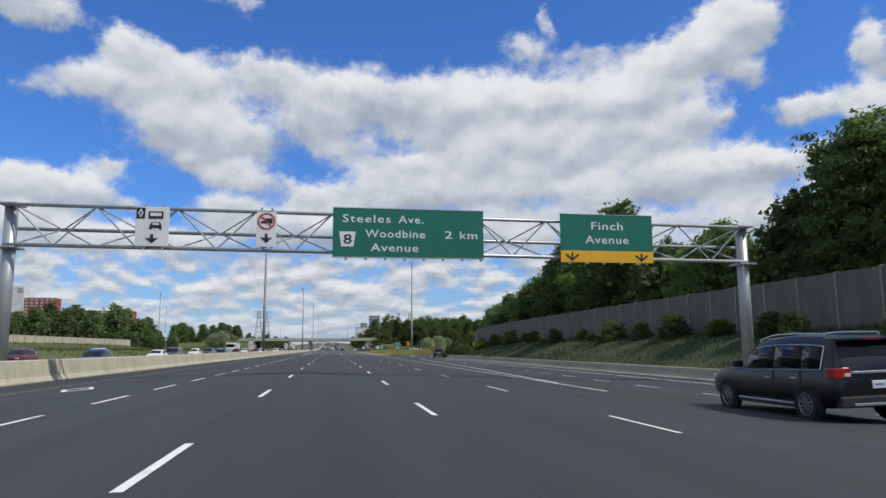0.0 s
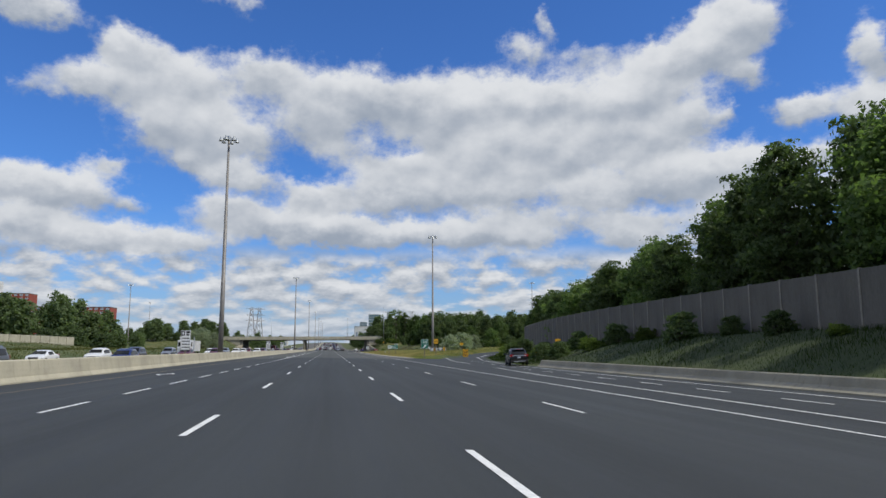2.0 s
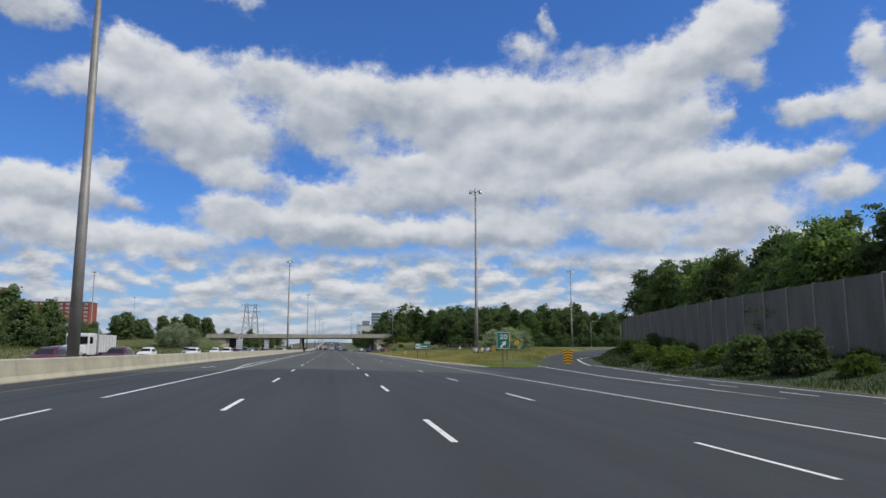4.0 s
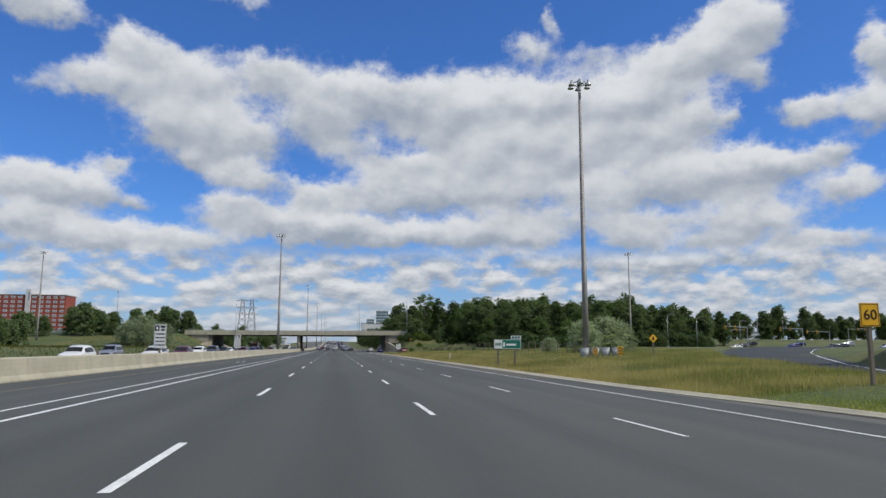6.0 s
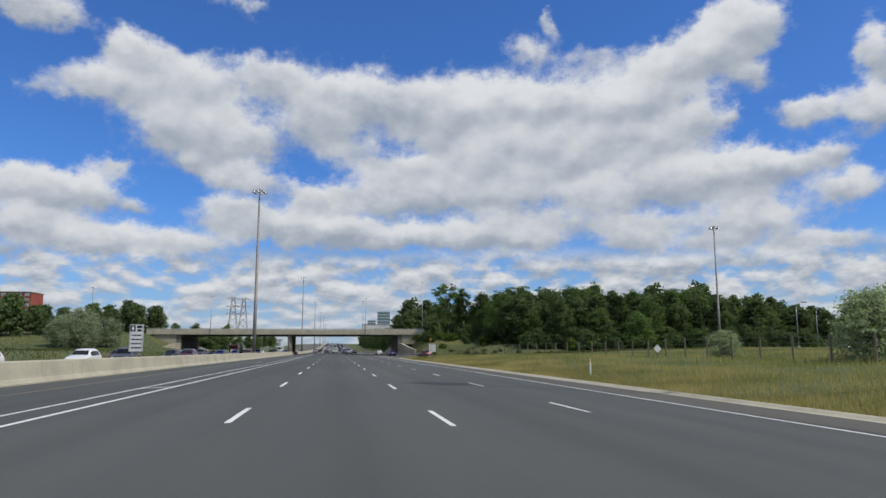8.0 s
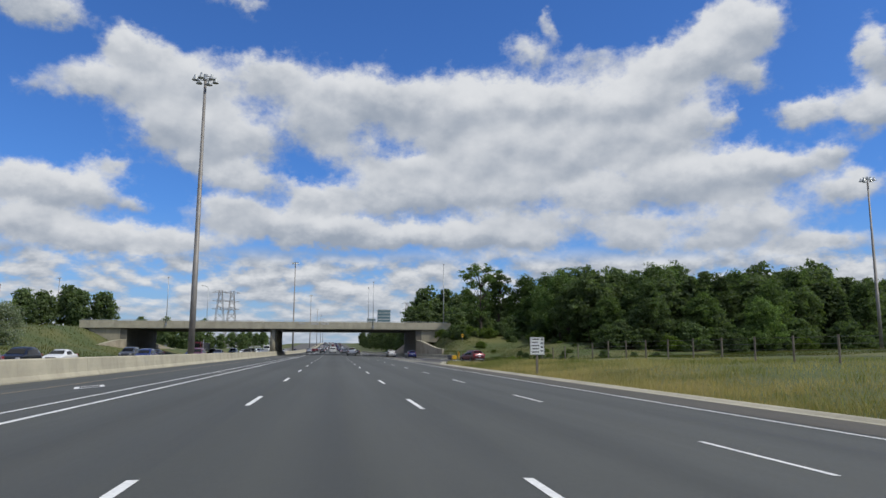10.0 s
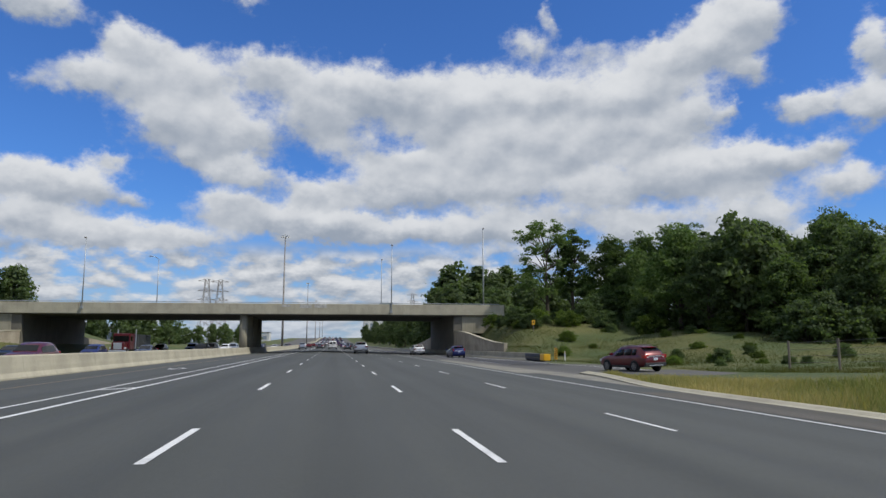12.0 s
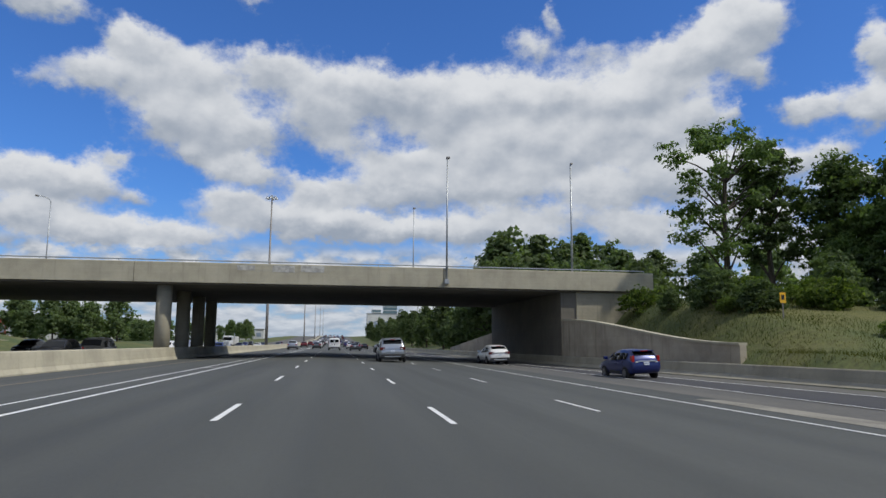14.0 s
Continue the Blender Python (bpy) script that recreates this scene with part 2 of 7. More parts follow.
def road_surface(name, base, other, seams=0.5):
    """Asphalt with lane-wide wheel paths, an oil strip along every lane, paving joints, patches and fine stone."""
    m, g, p = material(name, base, 0.86)
    co = g.node("ShaderNodeTexCoord").outputs["Object"]
    sep = g.node("ShaderNodeSeparateXYZ", None, Vector=co)
    x, y = sep.outputs[0], sep.outputs[1]
    wob = g.math("MULTIPLY", g.math("SUBTRACT", g.noise(g.vmath("MULTIPLY", co, (0.1, 0.03, 0)), 1.0, 3.0), 0.5), 0.5)
    lane = g.math("FRACT", g.math("DIVIDE", g.math("ADD", g.math("ADD", x, 39.31), wob), 3.75))
    path = g.math("COSINE", g.math("MULTIPLY", lane, 4 * math.pi))
    oil = g.ramp(g.math("ABSOLUTE", g.math("SUBTRACT", lane, 0.5)), 0.16, 0.02)
    joint = g.math("MULTIPLY", g.ramp(g.math("ABSOLUTE", g.math("SUBTRACT", lane, 0.055)), 0.006, 0.002), seams)
    big = g.noise(g.vmath("MULTIPLY", co, (0.16, 0.03, 1)), 1.0, 6.0, 0.62)
    streak = g.noise(g.vmath("MULTIPLY", co, (1.6, 0.02, 1)), 1.0, 5.0, 0.6)
    small = g.noise(co, 26.0, 6.0, 0.75)
    col = g.mix(g.ramp(big, 0.35, 0.68), (*base, 1), (*other, 1))
    v = g.math("ADD", 1.0, g.math("MULTIPLY", path, -0.035))
    v = g.math("SUBTRACT", v, g.math("MULTIPLY", oil, 0.07))
    v = g.math("ADD", v, g.math("MULTIPLY", g.math("SUBTRACT", streak, 0.5), 0.42))
    v = g.math("ADD", v, g.math("MULTIPLY", g.math("SUBTRACT", small, 0.5), 0.9))
    v = g.math("MULTIPLY", v, g.math("SUBTRACT", 1.0, g.math("MULTIPLY", joint, 0.5)))
    col = g.mix(1.0, col, g.node("ShaderNodeCombineXYZ", None, X=v, Y=v, Z=v).outputs[0], "MULTIPLY")
    g.put(p, "Base Color", col)
    g.put(p, "Roughness", g.ramp(streak, 0.3, 0.7, 0.78, 0.92))
    g.put(p, "Normal", g.node("ShaderNodeBump", None, Strength=0.3, Distance=0.015, Height=small).outputs[0])
    return m


def weathered_concrete(name, base, dirt, rain=0.5):
    """Cast concrete: cloudy tone, dark rain streaks from the top, splash dirt with a ragged edge, fine pores."""
    m, g, p = material(name, base, 0.86)
    co = g.node("ShaderNodeTexCoord").outputs["Object"]
    cloud = g.noise(co, 0.45, 6.0, 0.62)
    streak = g.noise(g.vmath("MULTIPLY", co, (2.4, 2.4, 0.16)), 1.0, 6.0, 0.65)
    pore = g.noise(co, 24.0, 5.0, 0.7)
    form = g.noise(g.vmath("MULTIPLY", co, (0.02, 0.02, 7.0)), 1.0, 2.0, 0.5)
    col = g.mix(g.ramp(cloud, 0.34, 0.70, 0.0, 0.8), (*base, 1), (*dirt, 1))
    col = g.mix(g.ramp(streak, 0.52, 0.74, 0.0, rain), col, (dirt[0] * 0.6, dirt[1] * 0.6, dirt[2] * 0.58, 1))
    v = g.math("ADD", g.ramp(pore, 0.25, 0.75, 0.86, 1.12), g.math("MULTIPLY", g.math("SUBTRACT", form, 0.5), 0.2))
    col = g.mix(1.0, col, g.node("ShaderNodeCombineXYZ", None, X=v, Y=v, Z=v).outputs[0], "MULTIPLY")
    g.put(p, "Base Color", col)
    g.put(p, "Normal", g.node("ShaderNodeBump", None, Strength=0.3, Distance=0.02, Height=pore).outputs[0])
    return m


ASPHALT = road_surface("asphalt", (0.0575, 0.061, 0.0565), (0.0735, 0.077, 0.071), 0.0)
ASPHALT_NEW = road_surface("asphalt_new", (0.024, 0.028, 0.030), (0.034, 0.039, 0.042), 0.0)
ASPHALT_RAMP = road_surface("asphalt_ramp", (0.040, 0.040, 0.044), (0.054, 0.053, 0.055), 0.0)
ASPHALT_WORN = worn("asphalt_worn", (0.085, 0.083, 0.078), (0.12, 0.115, 0.10), 0.9, 0.2, 14.0, bump=0.25, stretch=(1.0, 0.2, 1), spread=0.3)
PAINT = worn("road_paint", (0.72, 0.72, 0.70), (0.45, 0.45, 0.44), 0.6, 1.2, 16.0, bump=0.1, lo=0.5, hi=0.8)
YELLOW_LINE = worn("yellow_line", (0.34, 0.25, 0.12), (0.20, 0.17, 0.12), 0.7, 1.2, 16.0)
CONCRETE = weathered_concrete("concrete", (0.44, 0.405, 0.305), (0.31, 0.285, 0.215), 0.45)
CONCRETE_GREY = weathered_concrete("concrete_grey", (0.345, 0.315, 0.235), (0.24, 0.22, 0.165), 0.6)
CONCRETE_WALL = weathered_concrete("concrete_wall", (0.40, 0.35, 0.27), (0.25, 0.215, 0.165), 0.75)
# darker concrete: shade painted into overpass deck and abutments; own tone of median fill
CONCRETE_SHADE_AND_FILL = weathered_concrete("concrete_shade_and_fill", (0.155, 0.142, 0.115), (0.108, 0.10, 0.082), 0.5)
STEEL = worn("galvanised_steel", (0.42, 0.44, 0.45), (0.34, 0.36, 0.37), 0.45, 1.5, 22.0, metal=0.55, bump=0.05)
STEEL_DULL = worn("weathered_steel", (0.20, 0.19, 0.18), (0.27, 0.25, 0.23), 0.6, 0.8, 14.0, metal=0.35, bump=0.08)
WOOD_POST = worn("wood_post", (0.20, 0.17, 0.13), (0.13, 0.11, 0.09), 0.85, 2.0, 14.0, stretch=(1, 1, 0.2))
GREEN_SIGN = worn("green_sign", (0.005, 0.15, 0.098), (0.006, 0.13, 0.088), 0.42, 0.9, 10.0, bump=0, spread=0.05)
YELLOW_SIGN = worn("yellow_sign", (0.78, 0.42, 0.015), (0.70, 0.38, 0.02), 0.45, 0.9, 10.0, bump=0, spread=0.05)
WHITE_SIGN = worn("white_sign", (0.74, 0.75, 0.74), (0.64, 0.65, 0.64), 0.45, 0.9, 10.0, bump=0, spread=0.05)
BLACK = worn("black_sheeting", (0.012, 0.012, 0.013), (0.02, 0.02, 0.02), 0.5, 2.0, 10.0, bump=0)
RED_MARK = worn("red_sheeting", (0.50, 0.02, 0.02), (0.45, 0.03, 0.03), 0.5, 2.0, 10.0, bump=0)
NOISE_WALL = worn("noise_wall_panel", (0.150, 0.142, 0.125), (0.118, 0.112, 0.099), 0.9, 0.5, 6.0, bump=0.3, stretch=(1, 2.2, 0.5))
NOISE_POST = worn("noise_wall_post", (0.27, 0.25, 0.215), (0.22, 0.205, 0.18), 0.85, 0.6, 8.0)
def meadow(name, green, straw, lush):
    """Rough grass in green and straw patches, lusher and darker green on the bank along the noise wall."""
    m, g, p = material(name, green, 0.95)
    co = g.node("ShaderNodeTexCoord").outputs["Object"]
    sep = g.node("ShaderNodeSeparateXYZ", None, Vector=co)
    big, small = g.noise(co, 0.09, 6.0, 0.62), g.noise(co, 3.0, 6.0, 0.7)
    col = g.mix(g.ramp(big, 0.38, 0.66), (*green, 1), (*straw, 1))
    rag = g.math("MULTIPLY", g.math("SUBTRACT", big, 0.5), 60.0)
    bank_mask = g.math("MULTIPLY", g.ramp(g.math("ADD", sep.outputs[1], rag), 215.0, 185.0), g.ramp(sep.outputs[0], 20.5, 23.0))
    col = g.mix(g.math("MULTIPLY", bank_mask, 0.85), col, (*lush, 1))
    v = g.ramp(small, 0.25, 0.75, 0.65, 1.35)
    col = g.mix(1.0, col, g.node("ShaderNodeCombineXYZ", None, X=v, Y=v, Z=v).outputs[0], "MULTIPLY")
    g.put(p, "Base Color", col)
    g.put(p, "Normal", g.node("ShaderNodeBump", None, Strength=0.6, Distance=0.02, Height=small).outputs[0])
    return m


GRASS = meadow("grass_ground", (0.056, 0.080, 0.020), (0.106, 0.106, 0.030), (0.026, 0.043, 0.011))
GRASS_DRY = worn("dry_grass", (0.27, 0.21, 0.085), (0.16, 0.15, 0.05), 0.95, 0.12, 3.5, bump=0.6, spread=0.35)
BARK = worn("bark", (0.085, 0.068, 0.05), (0.05, 0.042, 0.034), 0.95, 3.0, 14.0, bump=0.6, stretch=(1, 1, 0.25))
LEAF = leafy("leaf", (0.072, 0.114, 0.044), (0.150, 0.208, 0.078))
LEAF_DARK = leafy("leaf_dark", (0.064, 0.094, 0.047), (0.126, 0.170, 0.075))
LEAF_FAR = leafy("leaf_far", (0.085, 0.118, 0.058), (0.145, 0.190, 0.088))
LEAF_SILVER = leafy("leaf_silver", (0.17, 0.20, 0.145), (0.32, 0.35, 0.27))
LEAF_BUSH = leafy("leaf_bush", (0.05, 0.085, 0.018), (0.13, 0.17, 0.04))
BLADE = turf("grass_blade", (0.17, 0.165, 0.06), (0.36, 0.30, 0.13), (0.50, 0.385, 0.19))
BLADE_MIX = turf("grass_blade_mixed", (0.046, 0.066, 0.016), (0.076, 0.092, 0.024), (0.112, 0.106, 0.032))
BLADE_GREEN = leafy("grass_blade_green", (0.022, 0.040, 0.009), (0.046, 0.070, 0.017), 0.9)
SHOULDER = worn("shoulder_asphalt", (0.074, 0.068, 0.056), (0.105, 0.095, 0.078), 0.92, 0.3, 16.0, bump=0.25, stretch=(1.4, 0.15, 1), spread=0.3)
BLADE_ISLE = turf("grass_blade_island", (0.125, 0.155, 0.048), (0.26, 0.26, 0.098), (0.42, 0.35, 0.16))
GRAVEL = worn("pale_gravel", (0.25, 0.235, 0.195), (0.17, 0.16, 0.135), 0.95, 0.5, 20.0, bump=0.4, spread=0.35)
BLADE_LAWN = turf("lawn_blade", (0.15, 0.21, 0.055), (0.30, 0.34, 0.105), (0.36, 0.35, 0.14))

# ---- mesh helpers ----
def mesh_of(bm, name, mat, smooth=False):
    me = bpy.data.meshes.new(name)
    if smooth:
        for f in bm.faces:
            f.smooth = True
    bm.to_mesh(me)
    bm.free()
    for m in (mat if isinstance(mat, (list, tuple)) else [mat]):
        me.materials.append(m)
    return me


def part(name, bm, mat, parent, label="", smooth=False):
    """One mesh object under a thing or under a part."""
    ob = new(name, mesh_of(bm, name, mat, smooth))
    ob.parent = parent
    return tagged(ob, label)


def thing(name, m, label, category, group="", kind="", bm=None, mat=None, smooth=False):
    """A top-level thing at the pose m: an Empty for its parts, or a single mesh."""
    ob = new(name, mesh_of(bm, name, mat, smooth) if bm else None)
    ob.matrix_world = m
    return tagged(ob, label, category, group, kind)


def setting(name, bm, mat, label, category, smooth=False):
    return tagged(new(name, mesh_of(bm, name, mat, smooth)), label, category, "", "structure")


def box(bm, x0, x1, y0, y1, z0, z1, bevel=0.0, m=None, mi=0):
    ret = bmesh.ops.create_cube(bm, size=1.0)
    vs = ret["verts"]
    for v in vs:
        v.co = Vector(((x0 + x1) / 2 + v.co.x * (x1 - x0), (y0 + y1) / 2 + v.co.y * (y1 - y0), (z0 + z1) / 2 + v.co.z * (z1 - z0)))
    faces = list({f for v in vs for f in v.link_faces})
    for f in faces:
        f.material_index = mi
    if bevel:
        es = list({e for v in vs for e in v.link_edges})
        r = bmesh.ops.bevel(bm, geom=es, offset=bevel, segments=2, affect="EDGES", profile=0.6)
        vs = list({v for f in r["faces"] for v in f.verts} | {v for v in vs if v.is_valid})
    if m:
        bmesh.ops.transform(bm, matrix=m, verts=[v for v in vs if v.is_valid])
    return bm


def boxm(x0, x1, y0, y1, z0, z1, bevel=0.0, m=None):
    return box(bmesh.new(), x0, x1, y0, y1, z0, z1, bevel, m)


def rod(bm, a, b, r0, r1=None, n=8, caps=True):
    """A tapered round bar from a to b."""
    a, b = Vector(a), Vector(b)
    d = b - a
    m = Matrix.Translation((a + b) / 2) @ d.to_track_quat("Z", "Y").to_matrix().to_4x4()
    bmesh.ops.create_cone(bm, cap_ends=caps, segments=n, radius1=r0, radius2=r0 if r1 is None else r1, depth=d.length, matrix=m)
    return bm


def tube(bm, pts, radii, n=8):
    """One unbroken round bar through several points."""
    rings = []
    for p, r in zip(pts, radii):
        rings.append([bm.verts.new(Vector(p) + Vector((r * math.cos(i * math.tau / n), r * math.sin(i * math.tau / n), 0))) for i in range(n)])
    for a, b in zip(rings, rings[1:]):
        for i in range(n):
            bm.faces.new((a[i], a[(i + 1) % n], b[(i + 1) % n], b[i]))
    bm.faces.new(rings[0][::-1])
    bm.faces.new(rings[-1])
    return bm


def sweep(bm, profile, stations, closed=False, mi=0):
    """A strip of quads: at every station (a function point -> place) the same profile."""
    rings = []
    for st in stations:
        rings.append([bm.verts.new(st(p)) for p in profile])
    n = len(profile)
    for a, b in zip(rings, rings[1:]):
        for i in range(n if closed else n - 1):
            j = (i + 1) % n
            f = bm.faces.new((a[i], a[j], b[j], b[i]))
            f.material_index = mi
    if closed:
        bm.faces.new(rings[0][::-1])
        bm.faces.new(rings[-1])
    return bm


def lerp_table(table, v):
    """Straight-line reading of a table of (key, value)."""
    if v <= table[0][0]:
        return table[0][1]
    for (a, fa), (b, fb) in zip(table, table[1:]):
        if v <= b:
            return fa + (fb - fa) * (v - a) / (b - a)
    return table[-1][1]


def along(y0, y1, step):
    n = max(1, round((y1 - y0) / step))
    return [y0 + (y1 - y0) * i / n for i in range(n + 1)]


def road_z(x):
    """The crown of the carriageway lies on the line left of the driver's lane."""
    x = max(-14.0, min(15.0, x))
    return -0.033 * (x + 1.81) if x > -1.81 else 0.022 * (x + 1.81)


# far off, beyond the overpass, the road climbs a little
def rise(y):
    t = max(0.0, y - 520.0)
    return min(t * t / 40000.0, 2.5 + t * 0.0095) if t > 0 else 0.0


def rz(x, y):
    return road_z(x) + rise(y)


# ---- plan of the road, as (distance along the road, offset to the right) ----
EDGE = 11.8                       # outer edge of the main carriageway's paving
RAMP_LEFT = [(-120, EDGE), (169.9, EDGE), (170, 18.3), (177, 20.5), (200, 28.0), (219, 35), (240, 45), (262, 57), (300, 80), (345, 117), (380, 150)]
RAMP_RIGHT = [(-120, 18.9), (100, 18.9), (123, 19.3), (134, 20.2), (150, 22.0), (177, 27), (200, 34), (216, 42.5), (240, 58), (262, 73), (300, 102), (345, 145), (380, 182)]
ON_LEFT = [(300, 66), (318, 41), (335, 26), (352, 18.5), (366, 14.2), (372, EDGE), (2500, EDGE)]
ON_RIGHT = [(300, 82), (316, 66), (327, 48), (340, 35), (355, 27.8), (370, 24.2), (385, 22.9), (404, 21.9), (424, 20.7), (440, 19.3), (470, 18.0), (560, 16.5), (640, 15.0), (2500, 15.0)]
NOISE_LINE = [(-120, 29.3), (100, 29.3), (130, 30.4), (150, 32.2), (165, 34.2), (185, 37.7), (200, 41), (214, 45.0)]


def ramp_z(y):
    return -0.555 + 2.2 * max(0.0, min(1.0, (y - 185) / 160.0))


def smooth(a, b, v):
    t = max(0.0, min(1.0, (v - a) / (b - a)))
    return t * t * (3 - 2 * t)


def ground_z(x, y):
    """Height of the soil: banks, verges and the fill that carries the cross road."""
    base = road_z(x) - 0.12
    if x > EDGE:
        base = -0.56 - 0.05
        # bank below the noise wall
        w = lerp_table(NOISE_LINE, y)
        if y < 260:
            foot = lerp_table(RAMP_RIGHT, y) + 0.6
            bank = smooth(foot, max(w - 0.5, foot + 3), x) * 2.75 * (1 - 0.55 * smooth(105, 150, y)) * (1 - smooth(200, 255, y))
            base += bank
        # island between the road and the exit ramp
        if y > 150:
            base += (0.55 * smooth(EDGE + 1.6, EDGE + 9, x) + 0.22 * smooth(EDGE + 6, EDGE + 18, x)) * smooth(172, 200, y) * (1 - smooth(345, 372, y))
            base += 1.3 * smooth(20, 70, x) * smooth(180, 330, y) * (1 - smooth(360, 400, y))
        # on either side of the exit ramp the soil stays just below the paving
        if 160 < y < 378:
            l, r = lerp_table(RAMP_LEFT, y), lerp_table(RAMP_RIGHT, y)
            if l - 2 < x < r + 3:
                k = smooth(l - 2, l - 0.3, x) * (1 - smooth(r + 0.3, r + 3, x))
                base = base * (1 - k) + (ramp_z(y) - 0.08) * k
        # bank above the entrance ramp, up to the cross road
        if y > 300:
            foot = lerp_table(ON_RIGHT, y) + 2.0
            hill = smooth(foot, foot + 24, x) * 3.6 * smooth(372, 415, y)
            fill = smooth(398, 437, y) * smooth(20.6, 27.0, x) * 5.5 * (1 - smooth(472, 510, y) * (1 - smooth(30, 60, x)))
            mound = 1.5 * smooth(foot - 1.3, foot - 0.2, x) * smooth(400, 412, y) * (1 - smooth(423, 431, y))
            base += max(hill, fill, mound)
    if x < -15:
        base = -0.45
        base += 1.6 * smooth(-38, -48, x) + 1.8 * smooth(-55, -75, x) * (1 - smooth(230, 300, y))
        fill = smooth(385, 437, y) * smooth(-44.0, -58.0, x) * 5.2 * (1 - smooth(472, 520, y))
        base += max(0.0, fill)
    return base + (rise(y) * (1 - 0.7 * smooth(20, 60, x)) * (1 - 0.7 * smooth(-36, -80, x)) if y > 500 else 0)


def build_ground():
    xs = [-2600, -1500, -900, -550, -350, -250, -190, -150, -120] + [-100 + 3.2 * i for i in range(25)] + [-20, -17, -15.2, -13, -8, 0, 6, 11.6]
    xs += [12.2 + 1.1 * i for i in range(44)] + [62 + 5 * i for i in range(20)] + [170, 190, 220, 270, 350, 500, 800, 1400, 2600]
    ys = [-150, -110] + [-80 + 4.0 * i for i in range(162)] + [575 + 20 * i for i in range(20)] + [1000, 1150, 1350, 1600, 2000, 2600, 3400, 4400]
    bm = bmesh.new()
    grid = []
    for y in ys:
        row = []
        for x in xs:
            z = ground_z(x, y)
            off = min(abs(x - EDGE), abs(x + 13))
            if off > 2 and abs(x) < 200:
                z += 0.16 * noise.noise((x * 0.11, y * 0.11, 3.1)) * min(1.0, (off - 2) / 6) * (1 if x > 0 or x < -36 else 0)
            row.append(bm.verts.new((x, y, z)))
        grid.append(row)
    for a, b in zip(grid, grid[1:]):
        for i in range(len(xs) - 1):
            bm.faces.new((a[i], a[i + 1], b[i + 1], b[i]))
    return setting("ground", bm, GRASS, "summer grass ground, green with dry straw patches", "ground", True)


def strip(y0, y1, left, right, z, step=6.0, cols=1, ys=None):
    """A flat ribbon between two offsets that may change along the road."""
    bm = bmesh.new()
    rows = []
    for y in ys or along(y0, y1, step):
        a, b = left(y), right(y)
        rows.append([bm.verts.new((a + (b - a) * i / cols, y, z(a + (b - a) * i / cols, y))) for i in range(cols + 1)])
    for p, q in zip(rows, rows[1:]):
        for i in range(cols):
            bm.faces.new((p[i], p[i + 1], q[i + 1], q[i]))
    return bm


FAR = along(-120, 560, 8) + along(570, 2600, 30)


def carriageway(ys):
    bm = bmesh.new()
    cols = [-13.1, -10.0, -7.0, -1.81, 1.94, 5.69, 9.6, EDGE]
    rows = [[bm.verts.new((x, y, rz(x, y))) for x in cols] for y in ys]
    for p, q in zip(rows, rows[1:]):
        for i in range(len(cols) - 1):
            bm.faces.new((p[i], p[i + 1], q[i + 1], q[i]))
    return bm


build_ground()
SEAM = 152.0                      # newer, darker paving ends here
setting("road", carriageway([y for y in FAR if y < SEAM - 1] + [SEAM]), ASPHALT_NEW, "dark new asphalt motorway carriageway", "road")
setting("road_beyond", carriageway([SEAM] + [y for y in FAR if y > SEAM + 1]), ASPHALT, "grey asphalt motorway carriageway with worn wheel paths", "road")
setting("exit_ramp_road", strip(-120, 380, lambda y: lerp_table(RAMP_LEFT, y), lambda y: lerp_table(RAMP_RIGHT, y),
                                lambda x, y: rz(x, y) if y < 185 else ramp_z(y), 4, 4, along(-120, 168, 4) + [169.9, 170.0] + along(173, 380, 4)), ASPHALT_NEW,
        "dark asphalt exit ramp bending away from the motorway", "road")
setting("entrance_ramp_road", strip(300, 2500, lambda y: lerp_table(ON_LEFT, y), lambda y: lerp_table(ON_RIGHT, y), lambda x, y: rz(x, y), 4, 4,
                                    along(300, 560, 4) + along(570, 2500, 30)), ASPHALT_WORN,
        "worn grey asphalt entrance ramp merging with the motorway", "road")
setting("opposite_road", strip(-120, 2500, lambda y: -35.0, lambda y: -16.4, lambda x, y: -0.32 + rise(y), 20, 1, FAR), ASPHALT_WORN,
        "grey asphalt carriageway of the opposite direction", "road")


def line(name, pieces, x, wide, mat, label, dz=0.006):
    """Road paint: a run of strips (y0, y1) on one offset, a number or a function of y."""
    fx = x if callable(x) else (lambda y: x)
    bm = bmesh.new()
    for y0, y1 in pieces:
        ys = along(y0, y1, 5.0 if y1 - y0 > 8 else 4.0)
        rows = []
        for y in ys:
            c = fx(y)
            rows.append([bm.verts.new((c + s * wide / 2, y, rz(c + s * wide / 2, y) + dz)) for s in (-1, 1)])
        for p, q in zip(rows, rows[1:]):
            bm.faces.new((p[0], p[1], q[1], q[0]))
    return setting(name, bm, mat, label, "road marking")


def dashes(first, period, length, until):
    out, y = [], first
    while y < until:
        out.append((y, y + length))
        y += period
    return out


DASH = "white dashed lane line painted on the asphalt"
line("lane_line_1", dashes(-87.5, 11.73, 3.05, 214) + [(219.6, 222.7)] + dashes(231.0, 11.58, 3.0, 1700), -1.81, 0.11, PAINT, DASH)
line("lane_line_2", dashes(-80.2, 11.74, 3.15, 217) + [(221.8, 225.0)] + dashes(231.1, 11.6, 3.1, 1700), 1.94, 0.11, PAINT, DASH)
line("lane_line_3", dashes(-82.6, 11.72, 3.05, 212) + [(222.5, 225.5)] + dashes(234.6, 11.58, 3.05, 1700), 5.69, 0.10, PAINT, DASH)
line("lane_line_4", dashes(11.8, 5.83, 3.0, 126), -5.56, 0.12, PAINT, "white short-dashed line beside the car-pool lane")
